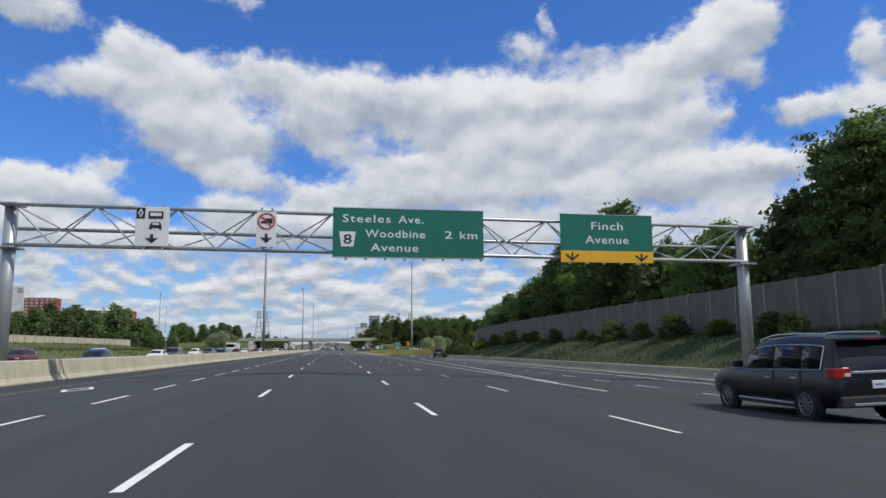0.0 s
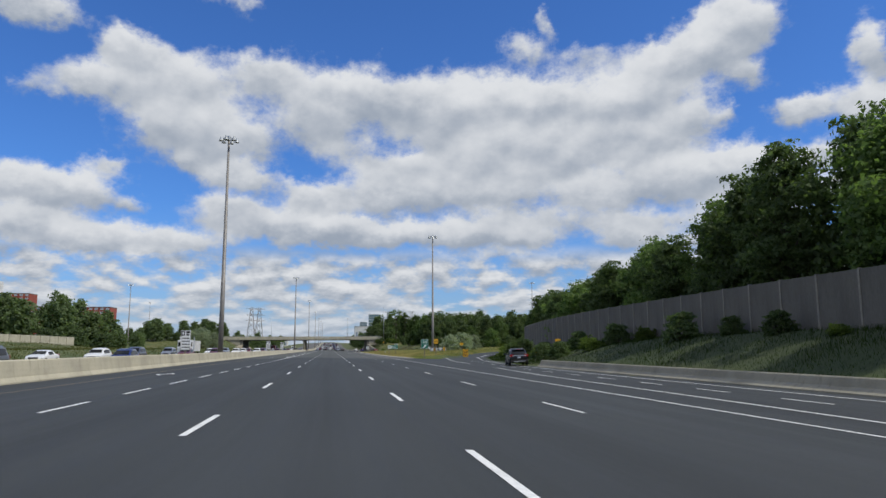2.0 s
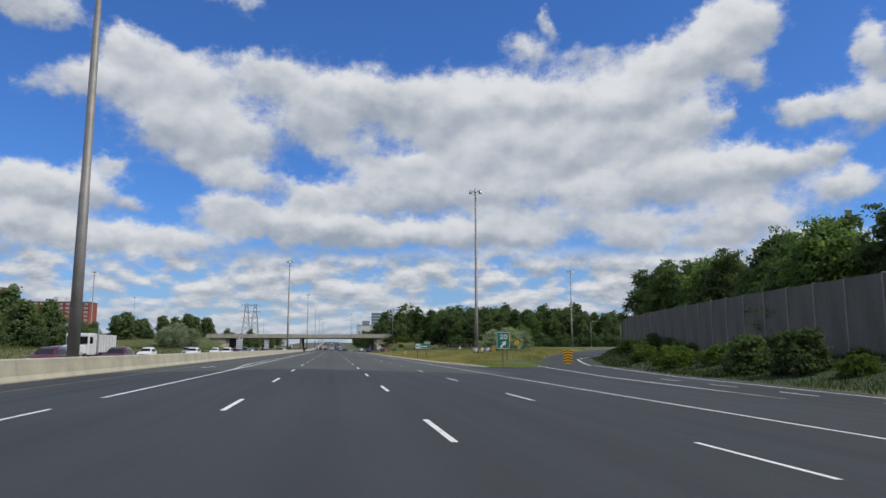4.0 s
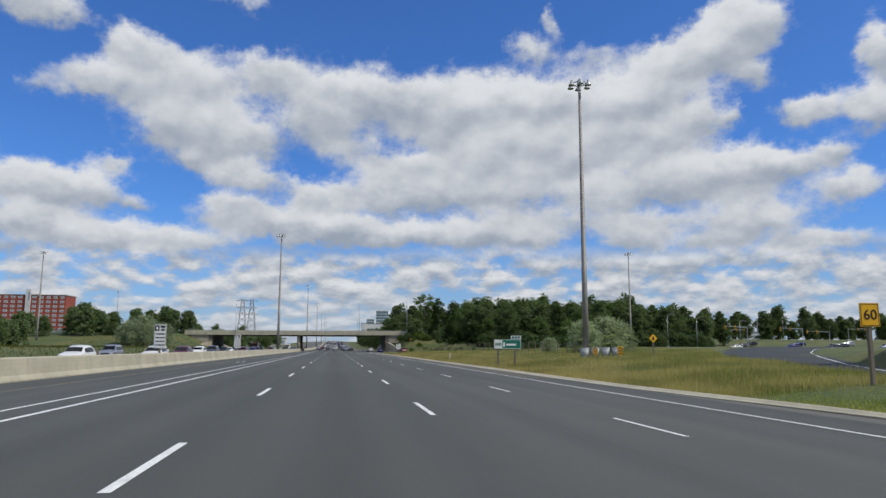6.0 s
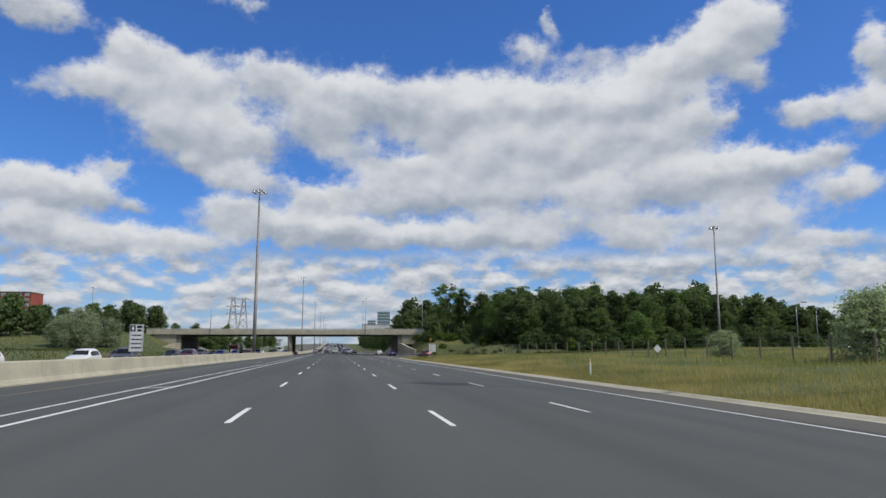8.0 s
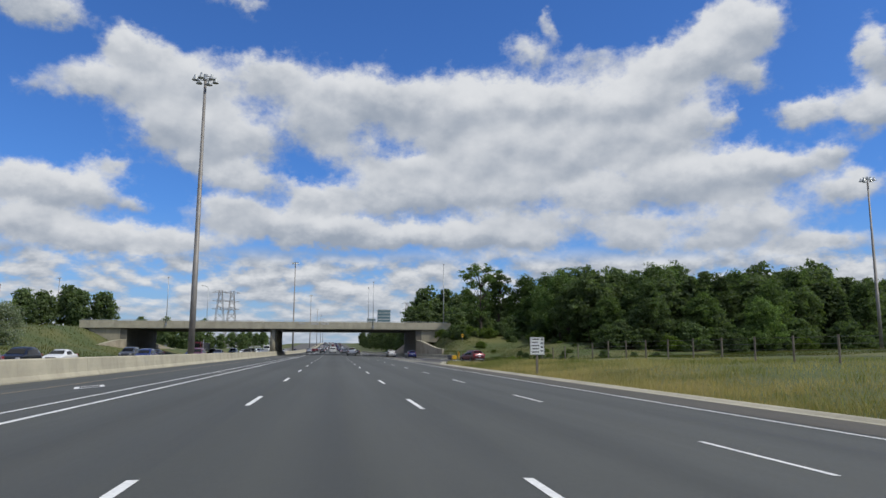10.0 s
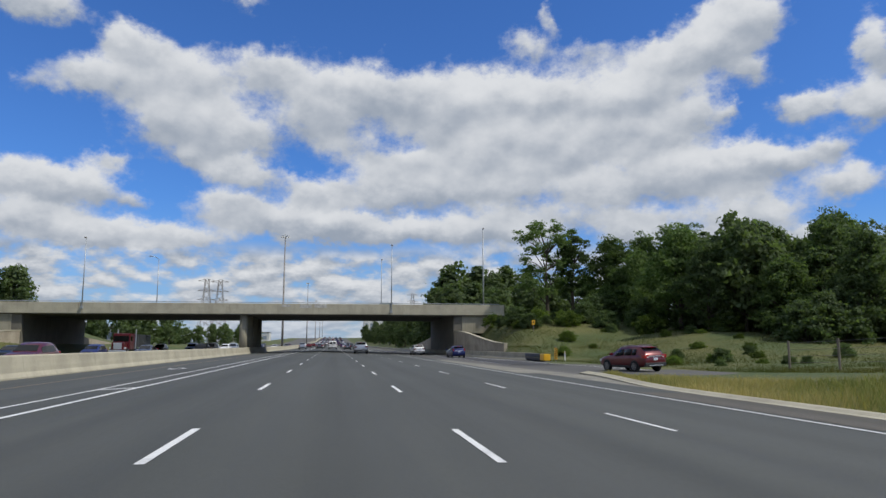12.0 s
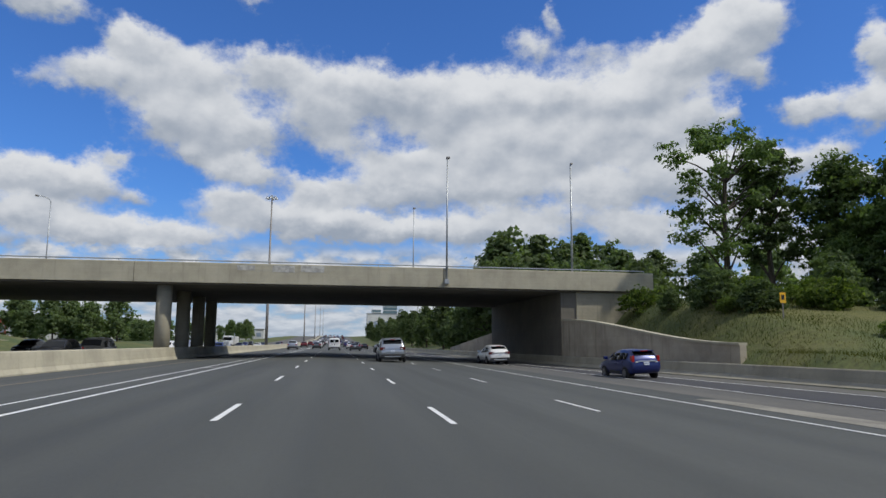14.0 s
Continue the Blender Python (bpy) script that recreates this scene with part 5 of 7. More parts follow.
def side_pane(shape, y0, y1, side, lo=0.06, hi=0.80, out=0.028):
    """A side window following the slope of the cabin."""
    bm = bmesh.new()
    rows = []
    for y in along(y0, y1, 0.3):
        h = car_section(at_station(shape, y))
        (xa, za), (xb, zb) = h[4], h[5]
        rows.append([bm.verts.new((side * (xa + (xb - xa) * t + out), y, za + (zb - za) * t)) for t in (lo, hi)])
    for p, q in zip(rows, rows[1:]):
        bm.faces.new((p[0], q[0], q[1], p[1]))
    r = bmesh.ops.extrude_face_region(bm, geom=bm.faces[:])
    for v in (g for g in r["geom"] if isinstance(g, bmesh.types.BMVert)):
        v.co.x -= side * 0.02
    bmesh.ops.recalc_face_normals(bm, faces=bm.faces)
    return bm


def cross_pane(shape, y0, y1, f0, f1, inset=0.9, out=0.012):
    """The rear window or the windscreen: a sheet laid over the slope between two stations (fractions of its height)."""
    s0, s1 = at_station(shape, y0), at_station(shape, y1)
    bm = bmesh.new()
    rows = []
    for t in (f0, (f0 + f1) / 2, f1):
        s = at_station(shape, y0 + (y1 - y0) * t)
        z = s[3] + 0.012
        w = s[5] * inset
        n = Vector((0, -(s1[3] - s0[3]), (s1[0] - s0[0]))).normalized() * out
        rows.append([bm.verts.new((w * k, s[0] + n.y, z + n.z - 0.012 * abs(k))) for k in (-1, -0.5, 0, 0.5, 1)])
    for p, q in zip(rows, rows[1:]):
        for i in range(4):
            bm.faces.new((p[i], p[i + 1], q[i + 1], q[i]))
    r = bmesh.ops.extrude_face_region(bm, geom=bm.faces[:])
    for v in (g for g in r["geom"] if isinstance(g, bmesh.types.BMVert)):
        v.co -= Vector((0, -(s1[3] - s0[3]), (s1[0] - s0[0]))).normalized() * 0.03
    bmesh.ops.recalc_face_normals(bm, faces=bm.faces)
    return bm


def wheel(parent, x, y, r, side, w=0.23, alloy=None):
    t = bmesh.new()
    prof = [(r * 0.62, 0.0), (r * 0.93, 0.0), (r, 0.035), (r, w - 0.035), (r * 0.93, w), (r * 0.62, w)]
    n = 22
    rows = [[t.verts.new((side * (w / 2 - d), rr * math.cos(i * math.tau / n), rr * math.sin(i * math.tau / n))) for rr, d in prof] for i in range(n)]
    for i in range(n):
        p, q = rows[i], rows[(i + 1) % n]
        for k in range(len(prof)):
            t.faces.new((p[k], p[(k + 1) % len(prof)], q[(k + 1) % len(prof)], q[k]))
    bmesh.ops.recalc_face_normals(t, faces=t.faces)
    ob = new("wheel", mesh_of(t, "wheel", TYRE, False))
    ob.parent = parent
    ob.matrix_local = Matrix.Translation((x, y, r))
    rim = bmesh.new()
    rod(rim, (side * 0.02, 0, 0), (side * (w / 2 - 0.022), 0, 0), r * 0.63, r * 0.60, 20)
    d = part("rim_dish", rim, TRIM, ob, "dark wheel dish")
    sp = bmesh.new()
    for i in range(10):
        a = i * math.tau / 10
        m = Matrix.Rotation(a, 4, "X")
        box(sp, side * (w / 2 - 0.018) - 0.012, side * (w / 2 - 0.018) + 0.012, -0.02, 0.02, 0.0, r * 0.62, 0, m)
    for i in range(20):
        a0, a1 = i * math.tau / 20, (i + 1) * math.tau / 20
        rr = r * 0.62
        rod(sp, (side * (w / 2 - 0.012), rr * math.cos(a0), rr * math.sin(a0)), (side * (w / 2 - 0.012), rr * math.cos(a1), rr * math.sin(a1)), 0.018, n=5)
    part("rim", sp, alloy or ALLOY, ob, "ten-spoke alloy rim")
    return ob


def make_car(shape, mat, label, m, group="", tail=None, rails=True, lower=True, wheel_r=0.36, glass=GLASS, chrome=False, name="car", cat="car"):
    L, W, sts = SHAPES[shape]
    c = thing(name, m, label, cat, group)
    body = part("body", car_body(shape), mat, c, "", True)
    for p in body.data.polygons:
        p.use_smooth = True
    # windows
    cab = [s for s in sts if s[3] - s[2] > 0.3]
    y0, y1 = cab[0][0], cab[-1][0]
    ws = [s for s in sts if s[0] > y1][0][0]
    tail0 = [s for s in sts if s[0] < y0][-1][0]
    cuts = [y0 + 0.18, y0 + (y1 - y0) * 0.30, y0 + (y1 - y0) * 0.66, y1 + 0.18]
    gap = 0.008 if chrome else 0.035
    for side in (-1, 1):
        for a, b in zip(cuts, cuts[1:]):
            if shape == "van" and a < cuts[2]:
                continue
            part("side_window", side_pane(shape, a + gap, b - gap, side), glass, c, "dark side window", True)
        if chrome:
            sp = bmesh.new()
            for t in (0.0, 0.85):
                ys = along(cuts[0], cuts[-1], 0.4)
                for a, b in zip(ys, ys[1:]):
                    q = []
                    for y in (a, b):
                        h = car_section(at_station(shape, y))
                        (xa, za), (xb, zb) = h[4], h[5]
                        q.append((side * (xa + (xb - xa) * t + 0.014), y, za + (zb - za) * t))
                    rod(sp, q[0], q[1], 0.016, n=5)
            q = []
            h = car_section(at_station(shape, cuts[0]))
            for t in (0.0, 0.85):
                q.append((side * (h[4][0] + (h[5][0] - h[4][0]) * t + 0.014), cuts[0], h[4][1] + (h[5][1] - h[4][1]) * t))
            rod(sp, q[0], q[1], 0.016, n=5)
            part("window_trim", sp, CHROME, c, "bright chrome window trim")
    if shape == "sedan":
        part("rear_window", cross_pane(shape, 0.87, 1.43, 0.06, 0.92, 0.86), glass, c, "dark rear window")
    elif shape == "van":
        for s in (-1, 1):
            part("rear_window", boxm(s * 0.42 - 0.32, s * 0.42 + 0.32, -0.005, 0.10, 1.38, 1.86, 0.02), glass, c, "dark rear door window")
        part("door_gap", boxm(-0.012, 0.012, -0.006, 0.06, 0.6, 1.95), TRIM, c)
    else:
        part("rear_window", cross_pane(shape, tail0 - 0.03 if tail0 > 0.05 else 0.06, y0, 0.12, 0.93, 0.92), glass, c, "dark rear window")
        part("rear_spoiler", boxm(-at_station(shape, y0)[5] * 0.92, at_station(shape, y0)[5] * 0.92, y0 - 0.22, y0 + 0.18, at_station(shape, y0)[3] - 0.03, at_station(shape, y0)[3] + 0.025, 0.015), mat, c)
    part("windscreen", cross_pane(shape, y1, ws, 0.08, 0.95, 0.94), glass, c, "dark windscreen")
    # wheels and arches
    for y in (0.95 if shape != "hatch" else 0.78, L - (0.92 if shape != "hatch" else 0.8)):
        for side in (-1, 1):
            arch = bmesh.new()
            for i in range(24):
                a0, a1 = (i * math.tau / 24 for i in (i, i + 1))
                q = [(side * (W + e), y + r * math.cos(a), wheel_r + r * math.sin(a)) for a, r, e in
                     ((a0, wheel_r + 0.01, 0.006), (a0, wheel_r + 0.045, 0.006), (a1, wheel_r + 0.045, 0.006), (a1, wheel_r + 0.01, 0.006))]
                q2 = [(side * (W - 0.1), b, c2) for _, b, c2 in q]
                va, vb = [arch.verts.new(v) for v in q], [arch.verts.new(v) for v in q2]
                arch.faces.new(va)
                arch.faces.new((va[1], vb[1], vb[2], va[2]))
                arch.faces.new((va[0], vb[0], vb[3], va[3]))
            bmesh.ops.remove_doubles(arch, verts=arch.verts, dist=0.0005)
            part("wheel_arch", arch, TRIM, c, "black wheel arch")
            wheel(c, side * (W - 0.068), y, wheel_r, side)
    # tail
    th = sts[2][2]
    w2 = sts[1][4]
    for side in (-1, 1):
        tl = bmesh.new()
        if shape in ("hatch", "van"):
            box(tl, side * (w2 - 0.10) - 0.08, side * (w2 - 0.10) + 0.075, 0.03, 0.26, th - 0.10, th + 0.24, 0.03)
        else:
            box(tl, side * (w2 - 0.16) - 0.22, side * (w2 - 0.16) + 0.18, -0.012, 0.24, th - 0.16, th + 0.06, 0.025)
        t = part("tail_light", tl, tail or TAIL, c, "red tail light")
        part("reverse_lamp", boxm(side * (w2 - 0.26) - 0.07, side * (w2 - 0.26) + 0.07, -0.02, 0.02, th - 0.12, th - 0.05, 0.008), LAMP_GLASS, t, "clear lamp")
    if lower:
        part("rear_bumper", boxm(-W * 0.9, W * 0.9, -0.035, 0.2, 0.36, 0.60, 0.04), TRIM, c, "black lower bumper")
        part("skid_strip", boxm(-W * 0.62, W * 0.62, -0.05, -0.02, 0.40, 0.455, 0.01), CHROME, c, "bright strip on the bumper")
    part("garnish", boxm(-w2 * 0.62, w2 * 0.62, -0.015, 0.06, th - 0.07, th - 0.02, 0.01), CHROME if mat is not WHITE_CAR else TRIM, c, "strip over the plate")
    pl = part("number_plate", boxm(-0.155, 0.155, -0.03, 0.02, 0.74 if shape != "van" else 0.62, 0.90 if shape != "van" else 0.78, 0.008), PLATE, c, "pale number plate")
    part("plate_bar", boxm(-0.10, 0.10, -0.034, -0.028, 0.805 if shape != "van" else 0.685, 0.84 if shape != "van" else 0.72), PLATE_BAR, pl)
    part("brake_light", boxm(-0.2, 0.2, y0 - 0.26, y0 - 0.2, at_station(shape, y0)[3] - 0.02, at_station(shape, y0)[3] + 0.012), TAIL, c, "high brake light") if shape not in ("sedan", "van") else None
    for side in (-1, 1):
        mr = boxm(side * (W + 0.11) - 0.12, side * (W + 0.11) + 0.12, ws - 0.42, ws - 0.26, sts[5][2] + 0.02, sts[5][2] + 0.2, 0.04)
        part("wing_mirror", mr, mat, c)
        hd = boxm(side * (W * 0.72) - 0.2, side * (W * 0.72) + 0.16, L - 0.26, L - 0.07, sts[-2][2] - 0.14, sts[-2][2] + 0.0, 0.03)
        part("headlight", hd, LAMP_GLASS, c, "clear headlight")
        if rails and shape in ("suv", "big_suv", "crossover"):
            rl = bmesh.new()
            ys = along(y0 + 0.35, y1 - 0.1, 0.5)
            zz = lambda y: at_station(shape, y)[3] + 0.045
            for a, b in zip(ys, ys[1:]):
                xx = at_station(shape, a)[5] * 0.88
                rod(rl, (side * xx, a, zz(a)), (side * xx, b, zz(b)), 0.022, n=6)
            rod(rl, (side * xx, ys[0], zz(ys[0]) - 0.06), (side * xx, ys[0], zz(ys[0])), 0.022, n=6)
            rod(rl, (side * xx, ys[-1], zz(ys[-1]) - 0.06), (side * xx, ys[-1], zz(ys[-1])), 0.022, n=6)
            part("roof_rail", rl, CHROME if chrome else STEEL_DULL, c, "roof rail")
        for a in (cuts[1], cuts[2]):
            part("door_handle", boxm(side * (W + 0.0) - 0.015, side * (W + 0.0) + 0.012, a + 0.12, a + 0.34, at_station(shape, a)[2] - 0.2, at_station(shape, a)[2] - 0.165, 0.006), CHROME if chrome else mat, c)
            part("door_gap", boxm(side * (W - 0.02) - 0.02, side * (W - 0.01) + 0.016, a - 0.006, a + 0.006, 0.45, at_station(shape, a)[2] - 0.04), TRIM, c)
        part("sill_trim", boxm(side * (W - 0.05) - 0.05, side * (W - 0.05) + 0.055, 1.4, L - 1.4, 0.28, 0.42, 0.02), TRIM, c)
        if chrome:
            part("sill_strip", boxm(side * (W - 0.01) - 0.03, side * (W - 0.01) + 0.03, 1.42, L - 1.45, 0.36, 0.40, 0.01), CHROME, c, "thin chrome strip along the sill")
    part("grille", boxm(-W * 0.5, W * 0.5, L - 0.12, L + 0.005, 0.5, 0.72, 0.02), TRIM, c, "black grille")
    return c


def on_road(x, y, turn=0.0, z=None):
    return pose(x, y, rz(x, y) + 0.004 if z is None else z, 0, -1.9 if x > 0 and z is None else 0, turn)


silver = make_car("suv", SILVER_CAR, "silver sport utility car seen from behind, black lower bumper", on_road(4.35, 434.5), tail=TAIL_DARK)
black_big = make_car("big_suv", BLACK_CAR, "large black sport utility car with chrome window trim", on_road(11.15, 13.1, -1.5), "", TAIL, True, True, 0.39, chrome=True)
black_small = make_car("crossover", BLACK_CAR, "black compact sport utility car on the exit ramp", on_road(18.3, 121.3, -8), "", TAIL)
red = make_car("crossover", RED_CAR, "dark red sport utility car on the entrance ramp", on_road(20.2, 369.6, 16))
blue = make_car("hatch", BLUE_CAR, "bright blue small hatchback on the entrance ramp", on_road(16.15, 416.8, 3.5), "", TAIL, False, False, 0.31)
white = make_car("crossover", WHITE_CAR, "white sport utility coupe on the entrance ramp", on_road(13.9, 440.2, 3.0), "", TAIL_DARK, False)
van = make_car("van", WHITE_CAR, "white delivery van with two rear windows", on_road(0.1, 505), "", TAIL, False, True, 0.34, name="van", cat="van")
grey = make_car("sedan", GREY_CAR, "dark grey saloon car with red tail lights", on_road(3.9, 512), "traffic on the motorway", TAIL, False, False, 0.33)
sedan_w = make_car("sedan", WHITE_CAR, "white saloon car on the motorway", on_road(-3.7, 560), "traffic on the motorway", TAIL, False, False, 0.33)
sedan_b = make_car("sedan", BLACK_CAR, "black saloon car on the motorway", on_road(7.6, 498), "traffic on the motorway", TAIL, False, False, 0.33)
rnd = random.Random(5)


def far_car(shape, mat, m, label, tail=TAIL, group="traffic on the motorway"):
    """The same car with only the parts that can be told apart at a distance."""
    L, W, sts = SHAPES[shape]
    c = thing("car", m, label, "car", group)
    part("body", car_body(shape), mat, c, "", True)
    cab = [s for s in sts if s[3] - s[2] > 0.3]
    y0, y1 = cab[0][0], cab[-1][0]
    ws = [s for s in sts if s[0] > y1][0][0]
    tail0 = [s for s in sts if s[0] < y0][-1][0]
    for side in (-1, 1):
        part("side_window", side_pane(shape, y0 + 0.2, y1 + 0.15, side), GLASS, c, "dark side window")
        part("tail_light", boxm(side * (W - 0.22) - 0.17, side * (W - 0.22) + 0.15, -0.01, 0.2, sts[2][2] - 0.16, sts[2][2] + 0.05, 0.02), tail, c, "red tail light")
        part("headlight", boxm(side * W * 0.72 - 0.18, side * W * 0.72 + 0.14, L - 0.26, L - 0.06, sts[-2][2] - 0.14, sts[-2][2], 0.03), LAMP_GLASS, c, "clear headlight")
        for y in (0.9, L - 0.9):
            b = bmesh.new()
            rod(b, (side * (W - 0.22), y, 0.34), (side * (W + 0.02), y, 0.34), 0.34, 0.32, 16)
            w = part("wheel", b, TYRE, c)
            r = bmesh.new()
            rod(r, (side * (W + 0.01), y, 0.34), (side * (W + 0.028), y, 0.34), 0.2, 0.18, 12)
            part("rim", r, ALLOY, w, "alloy rim")
    part("rear_window", cross_pane(shape, 0.87, 1.43, 0.06, 0.92, 0.86) if shape == "sedan" else cross_pane(shape, max(tail0 - 0.03, 0.06), y0, 0.12, 0.93, 0.92), GLASS, c, "dark rear window")
    part("windscreen", cross_pane(shape, y1, ws, 0.08, 0.95, 0.94), GLASS, c, "dark windscreen")
    part("rear_bumper", boxm(-W * 0.9, W * 0.9, -0.03, 0.2, 0.36, 0.58, 0.03), TRIM, c, "black lower bumper")
    part("grille", boxm(-W * 0.5, W * 0.5, L - 0.12, L + 0.005, 0.5, 0.72, 0.02), TRIM, c, "black grille")
    return c


FAR_NAME = {}
for i, (shape, mat, nm) in enumerate((("suv", SILVER_CAR, "silver sport utility car"), ("sedan", GREY_CAR, "dark grey saloon car"), ("sedan", WHITE_CAR, "white saloon car"), ("sedan", BLACK_CAR, "black saloon car"),
                                      ("crossover", WHITE_CAR, "white sport utility car"), ("crossover", RED_CAR, "dark red sport utility car"), ("crossover", BLACK_CAR, "black sport utility car"),
                                      ("hatch", BLUE_CAR, "dark blue hatchback car"), ("suv", GREY_CAR, "dark grey sport utility car"))):
    lane = (-8.2, -3.7, 3.8, 7.6, 0.1)[i % 5]
    y = 525 + i * 11.0
    FAR_NAME[far_car(shape, mat, on_road(lane, y, 0, rz(lane, y) + 0.004), nm + " driving away on the motorway")] = nm
FAR_KINDS = list(FAR_NAME)
# traffic further ahead
for i in range(44):
    lane = (-8.2, -3.7, 0.1, 3.8, 7.6)[i % 5]
    y = 628 + i * 13 + rnd.uniform(-5, 5)
    k = rnd.choice(FAR_KINDS)
    o = copy_thing(k, on_road(lane + rnd.uniform(-0.3, 0.3), y, 0, rz(lane, y) + 0.004))
    tagged(o, FAR_NAME[k] + " driving away on the motorway", "car", "traffic on the motorway")
# traffic of the opposite direction
for i in range(50):
    lane = (-18.6, -22.3, -26.0, -29.7)[(i * 3 + i // 4) % 4]
    y = 62 + i * 12.0 + rnd.uniform(-4, 4)
    if abs(lane + 26) < 1 and (180 < y < 202 or 556 < y < 576) or abs(lane + 29.7) < 1 and 428 < y < 450:
        continue
    k = rnd.choice(FAR_KINDS)
    o = copy_thing(k, pose(lane, y, -0.316 + rise(y), 0, 0, 180))
    tagged(o, FAR_NAME[k] + " on the opposite carriageway", "car", "oncoming traffic")


# ---- plants ----
def leaf_mesh(name, centres, radii, count, size, mat, seed, squash=0.85, flat=0.0):
    """A crown of many separate small leaves, on and inside a heap of rounded masses."""
    r = np.random.RandomState(seed)
    c, rad = np.array(centres, float), np.array(radii, float)
    # every mass carries a score of flat sprays of leaves
    sub = 20
    d = r.normal(size=(len(c), sub, 3))
    d /= np.linalg.norm(d, axis=2)[:, :, None]
    reach = r.uniform(0.35, 1.15, (len(c), sub, 1))
    sc = (c[:, None] + d * rad[:, None, None] * reach * (1, 1, squash)).reshape(-1, 3)
    sr = np.repeat(rad, sub) * r.uniform(0.14, 0.34, len(sc))
    pick = r.choice(len(sc), count, p=sr ** 2 / (sr ** 2).sum())
    e = r.normal(size=(count, 3))
    p = sc[pick] + e * sr[pick][:, None] * (1, 1, 0.42)
    n = e * 0.7 + r.normal(size=(count, 3)) * 0.7 + (0, 0, 0.75)
    n /= np.linalg.norm(n, axis=1)[:, None]
    a = np.cross(n, r.normal(size=(count, 3)))
    a /= np.linalg.norm(a, axis=1)[:, None]
    b = np.cross(n, a)
    s = size * r.uniform(0.5, 1.4, count)[:, None]
    v = np.empty((count, 3, 3))
    v[:, 0], v[:, 1], v[:, 2] = p - a * s, p + a * s * 0.55 - b * s * 0.75, p + a * s * 0.75 + b * s * 0.8
    me = bpy.data.meshes.new(name)
    me.from_pydata(v.reshape(-1, 3).tolist(), [], np.arange(count * 3).reshape(-1, 3).tolist())
    me.materials.append(mat)
    return me


def limb(bm, a, b, r0, r1, n=6):
    rod(bm, a, b, r0, r1, n, False)


def make_tree(h, spread, low, count, leaf, mat, seed, lean=0.0, open_crown=False, label="", slim=1.0):
    """Trunk and limbs, and a crown heaped from many leaf clumps. h: height, low: where the crown starts."""
    r = random.Random(seed)
    t = thing("tree", pose(0, 0, 0), label, "tree", "trees by the road")
    bm = bmesh.new()
    tr = 0.018 * h + 0.06
    knots = [Vector((0, 0, -0.5))]
    for i in range(1, 6):
        z = h * 0.82 * i / 5
        knots.append(Vector((lean * z * 0.1 + r.uniform(-0.12, 0.12) * i * 0.5, r.uniform(-0.12, 0.12) * i * 0.5, z)))
    for i, (a, b) in enumerate(zip(knots, knots[1:])):
        limb(bm, a, b, tr * (1 - i / 5.6), tr * (1 - (i + 1) / 5.6), 8)
    centres, radii = [], []
    m = 30 if not open_crown else 26
    for i in range(m):
        f = (i + 0.5) / m
        z = low + (h - low) * (f ** 0.85) * 0.94
        if open_crown:
            reach = spread * (0.25 + 0.75 * math.sin(math.pi * (0.2 + 0.55 * f))) * r.uniform(0.35, 1.0) * slim
        else:
            reach = spread * math.sin(math.pi * min(1.0, 0.16 + 0.80 * f) ** 0.8) * r.uniform(0.45, 1.0) * slim
        a = i * 2.4 + r.uniform(-0.5, 0.5)
        c = Vector((reach * math.cos(a), reach * math.sin(a), z))
        rad = spread * r.uniform(0.24, 0.46) * (0.62 if open_crown else 0.92)
        centres.append(c)
        radii.append(rad)
        k = min(4, max(1, int((z - 1.2) / (h * 0.82) * 5)))
        limb(bm, knots[k], knots[k].lerp(c, 0.55) + Vector((0, 0, 0.25)), tr * 0.34, tr * 0.2, 5)
        limb(bm, knots[k].lerp(c, 0.55) + Vector((0, 0, 0.25)), c, tr * 0.2, tr * 0.06, 5)
    if not open_crown:
        for i in range(5):
            centres.append(Vector((r.uniform(-0.3, 0.3) * spread, r.uniform(-0.3, 0.3) * spread, low + (h - low) * (0.25 + 0.13 * i))))
            radii.append(spread * 0.5)
    part("trunk", bm, BARK, t, "brown trunk with limbs", True)
    cr = new("crown", leaf_mesh("crown", centres, radii, count, leaf, mat, seed))
    cr.parent = t
    tagged(cr, "leafy crown")
    return t


def make_spruce(h, spread, count, mat, seed, label):
    r = np.random.RandomState(seed)
    t = thing("spruce_tree", pose(0, 0, 0), label, "tree", "trees by the road")
    bm = bmesh.new()
    rod(bm, (0, 0, -0.5), (0, 0, h * 0.97), 0.02 * h, 0.02, 7)
    centres, radii = [], []
    for k in range(15):
        z = h * (0.10 + 0.86 * k / 14)
        rr = spread * (1 - k / 15.0) * 0.92 + 0.12
        n = max(3, int(9 * (1 - k / 17)))
        for i in range(n):
            a = i * math.tau / n + k * 0.7
            q = rr * r.uniform(0.75, 1.05)
            for f in (0.45, 0.85):
                centres.append((q * f * math.cos(a), q * f * math.sin(a), z - 0.22 * q * f))
                radii.append(0.16 + 0.24 * rr * (1.15 - f))
            if k % 2 == 0:
                limb(bm, (0, 0, z), (q * math.cos(a), q * math.sin(a), z - 0.22 * q), 0.05, 0.015, 4)
    part("trunk", bm, BARK, t, "brown trunk with limbs", True)
    cr = new("crown", leaf_mesh("crown", centres, radii, count, 0.26, mat, seed, 0.5))
    cr.parent = t
    tagged(cr, "dark needle crown")
    return t


